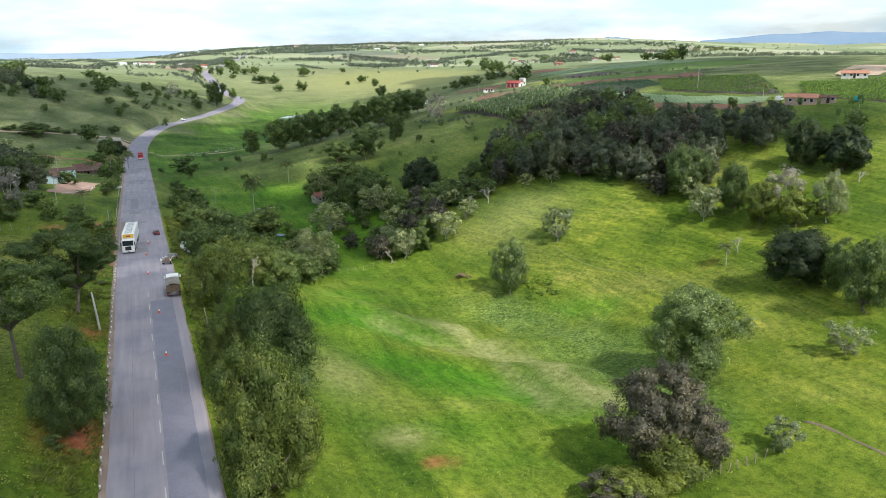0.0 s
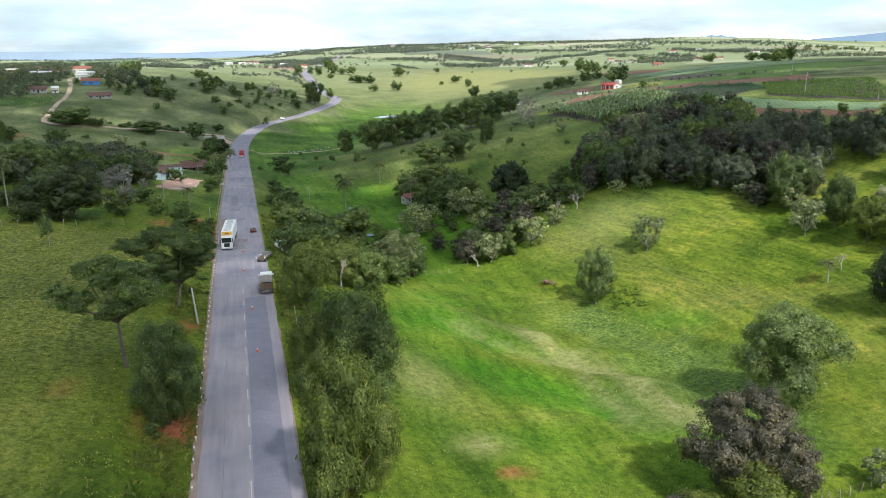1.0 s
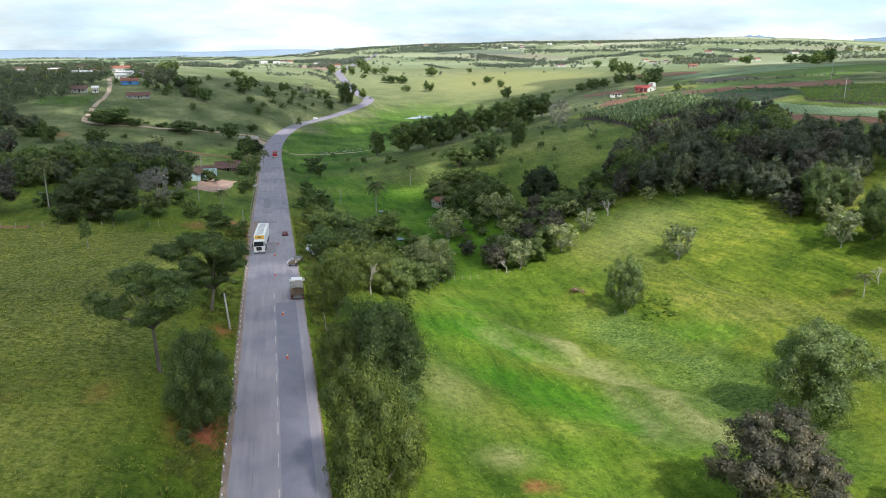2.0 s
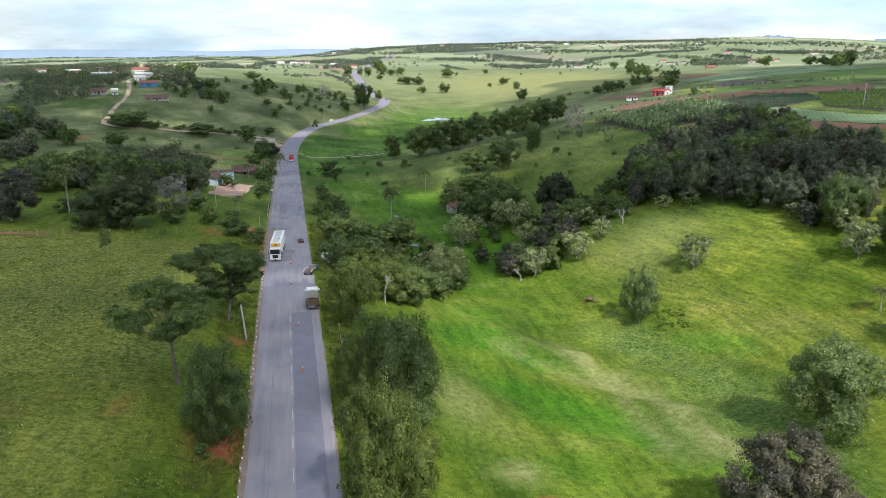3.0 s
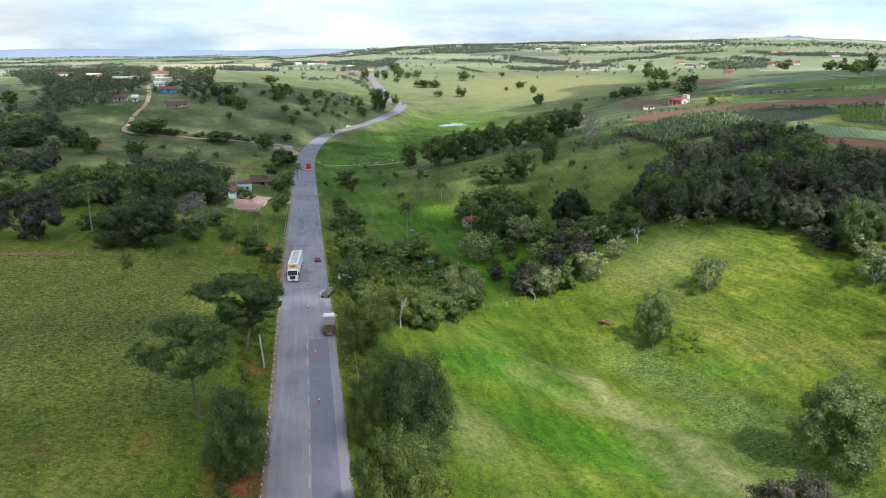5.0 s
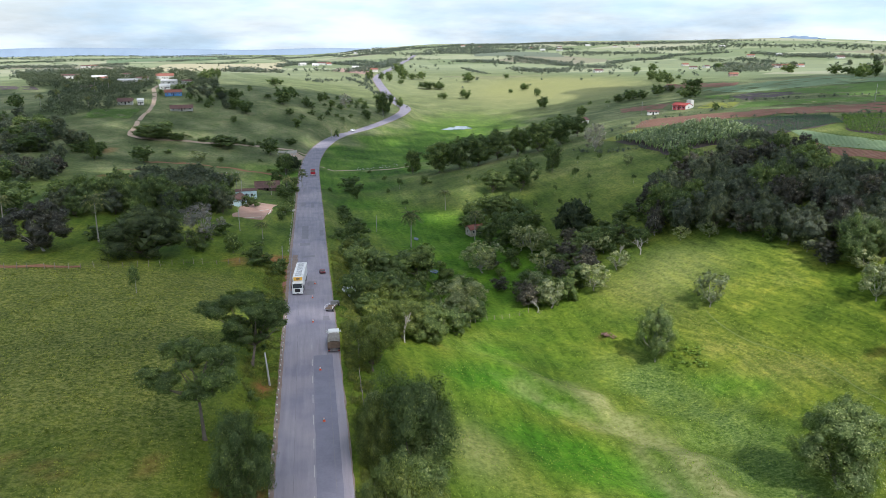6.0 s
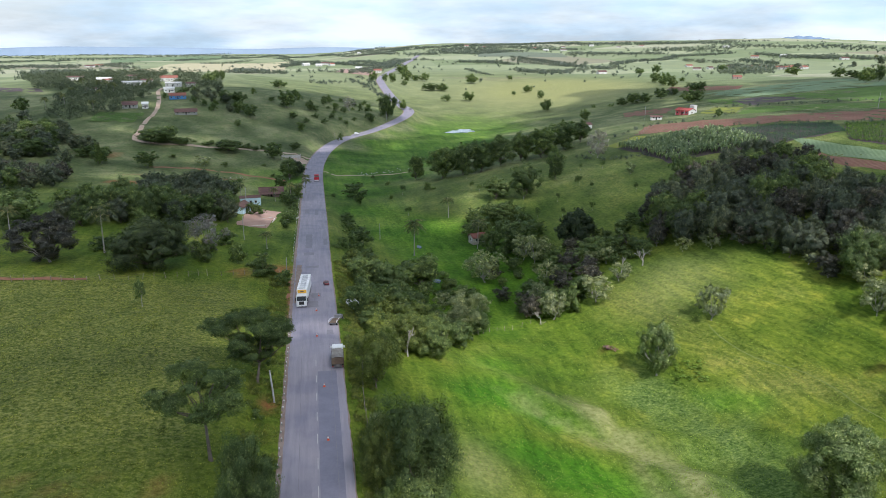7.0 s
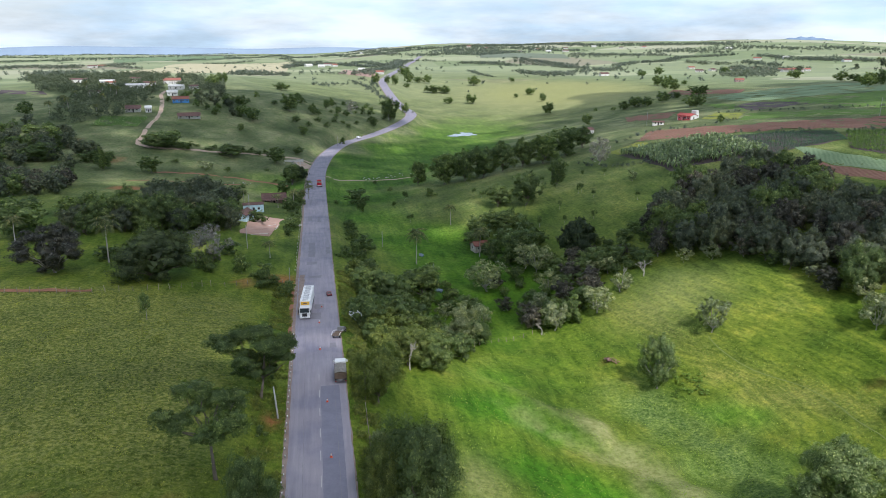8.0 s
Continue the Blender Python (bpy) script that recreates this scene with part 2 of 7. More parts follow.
M_LEAF_LIME = foliage("fresh yellow-green leaves", (0.087, 0.116, 0.023), (0.220, 0.261, 0.053), (0.325, 0.360, 0.104))
# blue-grey leaf colours carry the haze of distance
M_LEAF_HAZED = foliage("far leaves tinted with haze", (0.085, 0.110, 0.104), (0.165, 0.190, 0.172), (0.225, 0.245, 0.215))
M_PALM = foliage("palm fronds", (0.055, 0.075, 0.028), (0.140, 0.160, 0.062), (0.26, 0.24, 0.12))
M_CROP = foliage("tall crop blades", (0.080, 0.140, 0.055), (0.200, 0.280, 0.125), (0.42, 0.48, 0.30))
M_CORN = foliage("tall pale crop blades", (0.150, 0.210, 0.110), (0.320, 0.390, 0.230), (0.55, 0.60, 0.42))
M_KALE = foliage("blue-green crop leaves", (0.035, 0.085, 0.052), (0.080, 0.155, 0.098), (0.13, 0.22, 0.14))
M_VINE = foliage("bright crop leaves", (0.050, 0.110, 0.018), (0.140, 0.225, 0.042), (0.20, 0.28, 0.07))
M_TUFT = foliage("grass tussock blades", (0.122, 0.150, 0.026), (0.225, 0.250, 0.048), (0.32, 0.325, 0.10))
M_MEADOW = foliage("meadow grass blades", (0.120, 0.190, 0.030), (0.195, 0.265, 0.046), (0.30, 0.34, 0.11), 0.5)
M_TWIG = foliage("bare grey-lilac twigs", (0.165, 0.155, 0.150), (0.285, 0.270, 0.260), (0.40, 0.385, 0.37), 0.1)
M_BARK = surface("grey-brown bark", (0.085, 0.065, 0.048), (0.21, 0.18, 0.14), 1.2, 6, 0.9, 0.6)
M_BARK_PALE = surface("bleached bark", (0.26, 0.24, 0.20), (0.46, 0.43, 0.38), 1.0, 6, 0.9, 0.5)
M_RUT = surface("damp brown rut", (0.085, 0.075, 0.040), (0.20, 0.155, 0.105), 0.8, 6, 0.95, 0.5, distance=0.08)
M_TRAIL = surface("worn pale grass", (0.12, 0.165, 0.035), (0.20, 0.235, 0.07), 1.5, 7, 0.95, 0.3)


# ---- lie of the land ----
def ramp(v, a, b):
    s = np.clip((v - a) / (b - a), 0.0, 1.0)
    return s * s * (3 - 2 * s)


# rises and hollows: x, y, spread, height
HILLS = []
HILLS.append([
    (118, -60, 75, -24.9), (184, 30, 45, 1.0), (66, 40, 30, -3.5), (-39, 40, 30, 4.3), (24, 40, 30, -3.4),
    (-60, 40, 30, -1.9), (275, 45, 75, 3.0), (580, 46, 140, 6.1), (108, 61, 30, 0.9), (45, 82, 30, -1.2),
    (-100, 93, 45, -0.0), (-198, 98, 75, 0.3), (3, 103, 30, -3.1), (129, 103, 30, 0.1), (-39, 103, 30, 3.5),
    (990, 120, 300, 6.6), (-37, 124, 45, 3.9), (-60, 124, 30, -4.6), (66, 124, 30, -11.1), (24, 145, 30, 5.5),
    (129, 145, 30, -3.6), (-39, 145, 30, 2.6), (65, 150, 75, -14.9), (184, 156, 45, 8.6), (3, 166, 30, -4.1),
])
HILLS.append([
    (108, 187, 30, 4.4), (-60, 187, 30, 1.8), (45, 187, 30, -7.9), (275, 202, 75, 6.3), (3, 208, 30, 4.4),
    (-39, 208, 30, -3.4), (129, 208, 30, -1.3), (384, 242, 140, 11.4), (58, 250, 45, -11.1), (-68, 250, 45, 0.6),
    (184, 250, 45, 0.5), (-250, 255, 75, -1.2), (26, 282, 45, -2.9), (-68, 314, 45, 3.8), (89, 314, 45, 3.5),
    (184, 314, 45, 8.6), (152, 314, 45, -6.2), (580, 340, 140, 2.7), (-400, 340, 140, -1.1), (12, 360, 75, -17.5),
    (222, 360, 75, 3.6), (328, 360, 75, 2.4), (-198, 412, 75, -3.0), (-92, 412, 75, -3.6), (482, 438, 140, 5.3),
])
HILLS.append([
    (-40, 465, 75, -3.5), (65, 518, 75, -16.7), (328, 518, 75, 4.2), (222, 518, 75, 6.1), (-92, 518, 75, 3.9),
    (-400, 536, 140, 1.6), (780, 540, 300, 15.1), (1200, 540, 300, -3.5), (-92, 622, 75, 9.0), (188, 634, 140, -18.7),
    (482, 634, 140, 5.4), (118, 675, 75, -9.5), (12, 675, 75, 7.8), (328, 675, 75, 3.3), (-690, 750, 300, 1.2),
    (-204, 830, 140, 7.0), (482, 830, 140, -5.8), (188, 928, 140, -19.4), (-106, 928, 140, 7.4), (384, 928, 140, 7.7),
    (780, 960, 300, 11.4), (-480, 1170, 300, 4.2), (-60, 1170, 300, 7.8), (570, 1380, 300, -8.9),
])
ROAD_LINE = [(-1.6, -60), (-1.6, 60), (-1.9, 130), (-2.5, 200), (-2.7, 280), (-3.1, 355), (-3.0, 420), (-0.8, 465), (5.5, 515), (18.5, 562), (44, 600), (69, 648), (86, 700), (93, 745), (91, 800), (88, 852), (88, 932), (89, 997), (93, 1075), (103, 1140), (120, 1230), (152, 1395), (187, 1590), (212, 1725), (238, 1840), (290, 2100)]
ROAD_LEVEL = [(-60, 0.4), (60, 0.3), (130, 0.0), (200, -2.8), (260, -5.5), (340, -9.0), (430, -12.0), (515, -11.5), (565, -10.5), (648, -6.4), (700, -5.4), (790, -4.6), (852, -0.6), (932, 4.0), (997, 7.4), (1075, 10.0), (1140, 11.5), (1230, 13.2), (1395, 14.2), (1590, 15.0), (1725, 17.5), (1840, 20.0), (2100, 27.0)]


def spline(points, step):
    """A smooth line through points, sampled about every step metres."""
    p = np.array(points, float)
    q = np.vstack([2 * p[0] - p[1], p, 2 * p[-1] - p[-2]])
    out = []
    for i in range(1, len(q) - 2):
        n = max(2, int(np.linalg.norm(q[i + 1] - q[i]) / step))
        s = np.linspace(0, 1, n, endpoint=False)[:, None]
        out.append(0.5 * (2 * q[i] + (q[i + 1] - q[i - 1]) * s + (2 * q[i - 1] - 5 * q[i] + 4 * q[i + 1] - q[i + 2]) * s ** 2 + (3 * q[i] - q[i - 1] - 3 * q[i + 1] + q[i + 2]) * s ** 3))
    out.append(q[-2:-1])
    return np.vstack(out)


ROAD_XY = spline(ROAD_LINE, 6)
ROAD_Z = np.interp(ROAD_XY[:, 1], [a for a, b in ROAD_LEVEL], [b for a, b in ROAD_LEVEL])
ROAD_HALF = 5.2


def open_land(x, y):
    """Height of the land before the road was cut through it."""
    x, y = np.asarray(x, float), np.asarray(y, float)
    far, way = np.hypot(x, y), np.degrees(np.arctan2(x, y))
    z = 8 + ramp(far, 1000, 3600) * (-12 + ramp(way, -3, 12) * (62 + 18 * ramp(way, 10, 35) - 42 * ramp(way, 32, 54)))
    for block in HILLS:
        for hx, hy, s, h in block:
            z = z + h * np.exp(-((x - hx) ** 2 + (y - hy) ** 2) / (2 * s * s))
    return z


def road_gap(x, y):
    """Distance to the road's middle line, and the road's level there."""
    x, y = np.asarray(x, float), np.asarray(y, float)
    best, level = np.full(x.shape, 1e9), np.zeros(x.shape)
    a, d = ROAD_XY[:-1], np.diff(ROAD_XY, axis=0)
    for i in range(len(a)):
        s = np.clip(((x - a[i, 0]) * d[i, 0] + (y - a[i, 1]) * d[i, 1]) / (d[i] @ d[i]), 0, 1)
        g = np.hypot(x - a[i, 0] - s * d[i, 0], y - a[i, 1] - s * d[i, 1])
        near = g < best
        best = np.where(near, g, best)
        level = np.where(near, ROAD_Z[i] + s * (ROAD_Z[i + 1] - ROAD_Z[i]), level)
    return best, level


def ground(x, y):
    x, y = np.asarray(x, float), np.asarray(y, float)
    z = open_land(x, y)
    gap, level = road_gap(x, y)
    return level - 0.12 + (z - level + 0.12) * ramp(gap, ROAD_HALF + 0.7, ROAD_HALF + 8.5 + 55 * ramp(y, 780, 1300))


def wobble(x, y, seed, length):
    """Gentle unevenness, about -1 to 1, with bumps of roughly that length."""
    rng = np.random.default_rng(seed)
    z = 0
    for _ in range(7):
        a, k, p = rng.uniform(0, 6.283), 6.283 / length * rng.uniform(0.6, 1.7), rng.uniform(0, 6.283)
        z = z + np.sin((x * np.cos(a) + y * np.sin(a)) * k + p)
    return z / 3.5


def graded(stops):
    """Grid lines from (place, spacing) stops: the spacing grows evenly from stop to stop."""
    out = [stops[0][0]]
    while out[-1] < stops[-1][0]:
        out.append(out[-1] + np.interp(out[-1], [a for a, b in stops], [b for a, b in stops]))
    return np.array(out)


def mesh_of(name, verts, faces, material, smooth=False):
    me = bpy.data.meshes.new(name)
    me.from_pydata([tuple(v) for v in verts], [], [tuple(f) for f in faces])
    me.materials.append(material)
    if smooth:
        me.shade_smooth()
    me.update()
    return me


def grid_mesh(name, X, Y, Z, material, smooth=True):
    r, c = X.shape
    k = np.arange(r * c).reshape(r, c)
    f = np.stack([k[:-1, :-1], k[:-1, 1:], k[1:, 1:], k[1:, :-1]], -1).reshape(-1, 4)
    me = bpy.data.meshes.new(name)
    me.vertices.add(r * c)
    me.vertices.foreach_set("co", np.stack([X, Y, Z], -1).astype(np.float32).ravel())
    me.loops.add(f.size)
    me.loops.foreach_set("vertex_index", f.ravel().astype(np.int32))
    me.polygons.add(len(f))
    me.polygons.foreach_set("loop_start", np.arange(0, f.size, 4, dtype=np.int32))
    me.polygons.foreach_set("use_smooth", np.full(len(f), smooth))
    me.materials.append(material)
    me.update(calc_edges=True)
    return me


def quads_mesh(name, corners, material):
    """Loose leaves or blades with three or four corners each; corners is n x k x 3."""
    n, k = corners.shape[:2]
    me = bpy.data.meshes.new(name)
    me.vertices.add(n * k)
    me.vertices.foreach_set("co", np.asarray(corners, np.float32).ravel())
    me.loops.add(n * k)
    me.loops.foreach_set("vertex_index", np.arange(n * k, dtype=np.int32))
    me.polygons.add(n)
    me.polygons.foreach_set("loop_start", np.arange(0, n * k, k, dtype=np.int32))
    me.materials.append(material)
    me.update(calc_edges=True)
    return me


BANK = [(22, 156), (33, 149), (43, 142), (50.5, 134), (57.5, 130.5), (60.5, 124), (65, 120), (68, 112), (66, 102), (65, 90), (66, 78)]
BANK_XY = spline(BANK, 3)


def bank(x, y):
    """Distance in front of the grassy bank's edge (positive on the road's side of it)."""
    x = x + 1.6 * wobble(x, y, 31, 11)
    best, sign = np.full(np.shape(x), 1e9), np.zeros(np.shape(x))
    d = np.diff(BANK_XY, axis=0)
    for a, e in zip(BANK_XY[:-1], d):
        s = np.clip(((x - a[0]) * e[0] + (y - a[1]) * e[1]) / (e @ e), 0, 1)
        px, py = x - a[0] - s * e[0], y - a[1] - s * e[1]
        g = np.hypot(px, py)
        near = g < best
        best, sign = np.where(near, g, best), np.where(near, np.sign(py * e[0] - px * e[1]) * -1, sign)
    return best * sign


def bank_share(x, y):
    return ramp(x, 30, 46) * ramp(y, 76, 88)


def relief(x, y):
    """The ground with its small bumps, cattle terraces and grassy swells."""
    x, y = np.asarray(x, float), np.asarray(y, float)
    z = ground(x, y)
    gap, _ = road_gap(x, y)
    loose = ramp(gap, ROAD_HALF + 1.5, ROAD_HALF + 7)
    z = z + loose * (0.16 * wobble(x, y, 3, 9) + 0.25 * wobble(x, y, 4, 26))
    swell = np.exp(-((x - 58) / 26) ** 2 - ((y - 110) / 36) ** 2)
    z = z + swell * 0.9 * np.sin((y * 0.8 + x * 0.6) * 0.28 + 1.2 * wobble(x, y, 5, 40))
    side = bank(x, y)
    z = z + 1.3 * ramp(side, -2.2, 2.4) * ramp(-side, -16, -3) * bank_share(x, y)
    far = np.hypot(x, y)
    return z + ramp(far, 900, 2500) * 7 * wobble(x, y, 8, 900) * ramp(gap, 20, 260)


gx = graded([(-3800, 260), (-900, 60), (-250, 10), (-70, 2.4), (150, 2.4), (330, 9), (1200, 60), (4400, 260)])
gy = graded([(-500, 60), (-40, 14), (45, 2.4), (215, 2.4), (480, 6.5), (950, 22), (1800, 80), (4900, 240)])
GX, GY = np.meshgrid(gx, gy)
GZ = relief(GX, GY)
ground_ob = tagged(new("ground", grid_mesh("ground", GX, GY, GZ, M_GRASS)), "rolling green pasture with straw patches, cattle paths and haze-tinted far fields", "ground", kind="structure")


def layer(me, name, values):
    me.attributes.new(name, "FLOAT", "POINT").data.foreach_set("value", np.asarray(values, np.float32).ravel())


hollow = ramp(-open_land(GX, GY) + 2.0 * wobble(GX, GY, 11, 50), 8.5, 14.0) * ramp(GY, 150, 215)
meadow = np.exp(-((GX - 46) / 24) ** 2 - ((GY - 92) / 30) ** 2) * 0.85 + np.exp(-((GX - 38) / 18) ** 2 - ((GY - 150) / 26) ** 2) * 0.8
edge = bank(GX, GY)
crest = np.exp(-((edge - 2.2) / 2.4) ** 2) * bank_share(GX, GY) * (0.75 + 0.35 * wobble(GX, GY, 32, 9))
second = np.exp(-((edge - 11 - 2.5 * wobble(GX, GY, 34, 20)) / 2.0) ** 2) * bank_share(GX, GY) * 0.5
# straw on the plain also holds its sunlit paleness as colour
plain = 0.45 * np.exp(-((GX - 180) / 230) ** 4 - ((GY - 1050) / 330) ** 4)
dry_hill = plain + 0.85 * np.exp(-((GX - 310) / 120) ** 2 - ((GY - 900) / 190) ** 2) + 0.35 * np.exp(-((GX - 97) / 16) ** 2 - ((GY - 178) / 14) ** 2)
pale_spots = 0.75 * np.exp(-((GX - 27.4) / 3.2) ** 2 - ((GY - 79.4) / 2.6) ** 2) + 0.4 * np.exp(-((GX - 24) / 5) ** 2 - ((GY - 100) / 9) ** 2)


def along(points, width, seed):
    """How near the ground lies to a line of grass of its own, with a ragged edge."""
    line = spline(points, 2.0)
    best = np.full(GX.shape, 1e9)
    X, Y = GX + width * 0.4 * wobble(GX, GY, seed, 12), GY + width * 0.4 * wobble(GX, GY, seed + 1, 12)
    for x, y in line:
        best = np.minimum(best, np.hypot(X - x, Y - y))
    return np.exp(-(best / width) ** 2)


# the painted haze on the grass grows with distance
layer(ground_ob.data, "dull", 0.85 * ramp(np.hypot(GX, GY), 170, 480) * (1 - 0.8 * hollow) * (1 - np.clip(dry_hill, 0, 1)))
layer(ground_ob.data, "terrace", 0.95 * np.exp(-((GX - 105) / 40) ** 2 - ((GY - 140) / 60) ** 2) + 0.35 * (1 - ramp(np.hypot(GX, GY), 300, 700)))
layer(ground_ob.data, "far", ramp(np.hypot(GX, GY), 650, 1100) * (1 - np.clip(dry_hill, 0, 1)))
spur = along([(54.5, 133.5), (56.3, 122.9), (60.5, 109.5), (60.3, 93.2), (62, 82)], 2.8, 61)
layer(ground_ob.data, "straw", np.clip(0.3 * crest + second + 0.62 * spur + pale_spots + dry_hill, 0, 0.8))
rich = along([(36, 110), (39.4, 104.7), (47.9, 95.2), (54, 86)], 5.4, 69) + 0.9 * along([(31, 130), (36.8, 127.8), (43, 124)], 5.5, 71) + 0.9 * along([(83, 133), (85.5, 130.1), (90, 124)], 3.6, 73)
layer(ground_ob.data, "lush", np.clip(0.72 * hollow + 0.85 * rich + 0.85 * meadow * (0.7 + 0.6 * wobble(GX, GY, 12, 22)), 0, 1))
weedy = along([(70, 140.6), (75.9, 126.8), (77.1, 111.5), (75, 97.7), (72, 80)], 7.5, 63)
layer(ground_ob.data, "weed", 0.75 * weedy)
brown = along([(82, 180), (86.7, 170), (92, 150), (95, 138.8), (103, 121.2), (112, 112)], 5.0, 65) + 0.7 * along([(24, 104), (27.4, 97.7), (30, 88)], 3.0, 67)
shelf = ramp(-GX, 12, 24) * ramp(-GY, -190, -172) * (0.55 + 0.45 * ramp(GY, 86, 104))
layer(ground_ob.data, "mottle", np.clip(0.36 * brown + 0.66 * shelf, 0, 0.8))
bare = np.zeros_like(GX)
# bare earth spots; the one at (113.7, 119.8) paints the palm's shadow
for bx, by, br, amount in ((-9.7, 80.9, 2.9, 1.0), (-10.7, 115, 1.6, 0.9), (29.1, 71.7, 1.5, 0.8), (-33.1, 82.1, 1.2, 0.45), (-38.4, 85.4, 1.0, 0.5), (-22, 196, 3.0, 0.5), (-12, 203, 4.0, 0.7), (-88, 345, 7.0, 0.6), (126.7, 102.7, 1.4, 0.8), (-29.2, 87.3, 0.9, 0.4), (-22, 85.4, 0.9, 0.5), (70.4, 157.6, 1.3, 0.5), (113.7, 119.8, 1.2, 0.45), (-116, 430, 6, 0.3), (-150, 470, 7, 0.25)):
    bare = np.maximum(bare, amount * ramp(-np.hypot(GX - bx, (GY - by) * 0.7) - 0.8 * wobble(GX, GY, 13, 6), -br - 0.8, -br + 1.2))
layer(ground_ob.data, "earth", bare)

# ---- road ----
def ribbon(name, line, level, left, right, lift, material, label, thick=0.0, edge=0.0, seed=1, kind="structure", category="road"):
    """A strip along a line, from left to right of it, with a ragged edge and, if thick, real sides."""
    line = np.asarray(line, float)
    d = np.gradient(line, axis=0)
    d /= np.linalg.norm(d, axis=1)[:, None]
    side = np.stack([d[:, 1], -d[:, 0]], 1)
    rng = np.random.default_rng(seed)
    cols = np.linspace(left, right, 5)
    offs = np.repeat(cols[None], len(line), 0)
    offs[:, 0] += edge * rng.normal(size=len(line))
    offs[:, -1] += edge * rng.normal(size=len(line))
    if thick:
        offs = np.concatenate([offs[:, :1], offs, offs[:, -1:]], 1)
    X, Y = line[:, 0:1] + side[:, 0:1] * offs, line[:, 1:2] + side[:, 1:2] * offs
    Z = (level(X, Y) if callable(level) else np.repeat(np.asarray(level)[:, None], offs.shape[1], 1)) + lift
    if thick:
        Z[:, 0] -= thick
        Z[:, -1] -= thick
    return tagged(new(name, grid_mesh(name, X, Y, Z, material, False)), label, category, kind=kind)


near_line = spline(ROAD_LINE, 2.0)
near_z = np.interp(near_line[:, 1], [a for a, b in ROAD_LEVEL], [b for a, b in ROAD_LEVEL]) + 0.9 * ramp(near_line[:, 1], 800, 1300)
ribbon("road_shoulder", near_line, near_z, -ROAD_HALF - 0.8, ROAD_HALF + 0.25, 0.0, M_SHOULDER, "dusty reddish road shoulder with grit", 0.4, 0.06, 2)
ribbon("road", near_line, near_z, -ROAD_HALF, ROAD_HALF, 0.06, M_ASPHALT, "worn grey two-lane asphalt highway", 0.3, 0.045, 3)


# ---- plants ----
def tube(points, radii, sides=6):
    """Vertices and faces of a tapering, bending round stem."""
    p, verts, faces = [Vector(q) for q in points], [], []
    for i, (q, r) in enumerate(zip(p, radii)):
        d = (p[min(i + 1, len(p) - 1)] - p[max(i - 1, 0)]).normalized()
        u = d.orthogonal().normalized()
        v = d.cross(u)
        verts += [q + r * (math.cos(6.2832 * k / sides) * u + math.sin(6.2832 * k / sides) * v) for k in range(sides)]
    for i in range(len(p) - 1):
        for k in range(sides):
            a, b = i * sides + k, i * sides + (k + 1) % sides
            faces.append((a, b, b + sides, a + sides))
    faces.append(tuple(range((len(p) - 1) * sides, len(p) * sides)))
    return verts, faces


def joined(name, pieces, material, smooth=True):
    verts, faces = [], []
    for v, f in pieces:
        faces += [tuple(i + len(verts) for i in q) for q in f]
        verts += v
    return mesh_of(name, verts, faces, material, smooth)


def limb(rng, a, b, r0, r1, bend=0.12, steps=4, sides=5):
    a, b = Vector(a), Vector(b)
    n = (b - a).length
    pts = [a.lerp(b, s / steps) + Vector(rng.normal(size=3)) * (bend * n / steps if 0 < s < steps else 0) for s in range(steps + 1)]
    return tube(pts, [r0 + (r1 - r0) * s / steps for s in range(steps + 1)], sides)


def leaf_quads(rng, centre, radius, n, size, flat=0.8, sprays=0, soft=None):
    """Leaves on the skin of a lumpy ball, half of them evenly and half in sprays that stand out: n x 3 x 3 corners."""
    k = sprays or int(np.clip(n // 70, 6, 22))
    d = rng.normal(size=(n, 3))
    d /= np.linalg.norm(d, axis=1)[:, None]
    r = radius * (0.62 + 0.30 * rng.random(n))
    tips = rng.normal(size=(k, 3))
    tips /= np.linalg.norm(tips, axis=1)[:, None]
    reach = radius * (0.74 + 0.46 * rng.random(k))
    which, m = rng.integers(0, k, n), rng.random(n) < 0.62
    off = rng.normal(size=(n, 3))
    off *= (0.36 * rng.random(n) ** 0.5 / (np.linalg.norm(off, axis=1) + 1e-6))[:, None]
    q = (tips[which] + off) * reach[which][:, None]
    p = np.where(m[:, None], q, d * r[:, None])
    out = p / (np.linalg.norm(p, axis=1)[:, None] + 1e-6)
    if soft is not None:
        turned = out + np.where(m[:, None], off * 2.2, 0.0)
        soft.append(turned / np.linalg.norm(turned, axis=1)[:, None])
    p = np.asarray(centre) + p * (1, 1, flat)
    face = out + off * 1.6 * m[:, None] + rng.normal(size=(n, 3)) * 0.34 + (0, 0, 0.22)
    face /= np.linalg.norm(face, axis=1)[:, None]
    u = np.cross(face, rng.normal(size=(n, 3)))
    u /= np.linalg.norm(u, axis=1)[:, None]
    v = np.cross(face, u)
    s = (size * (0.6 + 0.8 * rng.random(n)))[:, None]
    return np.stack([p - u * s * 0.6, p + u * s * 0.45 - v * s * 0.45 - face * s * 0.06, p + u * s * 0.45 + v * s * 0.45], 1)


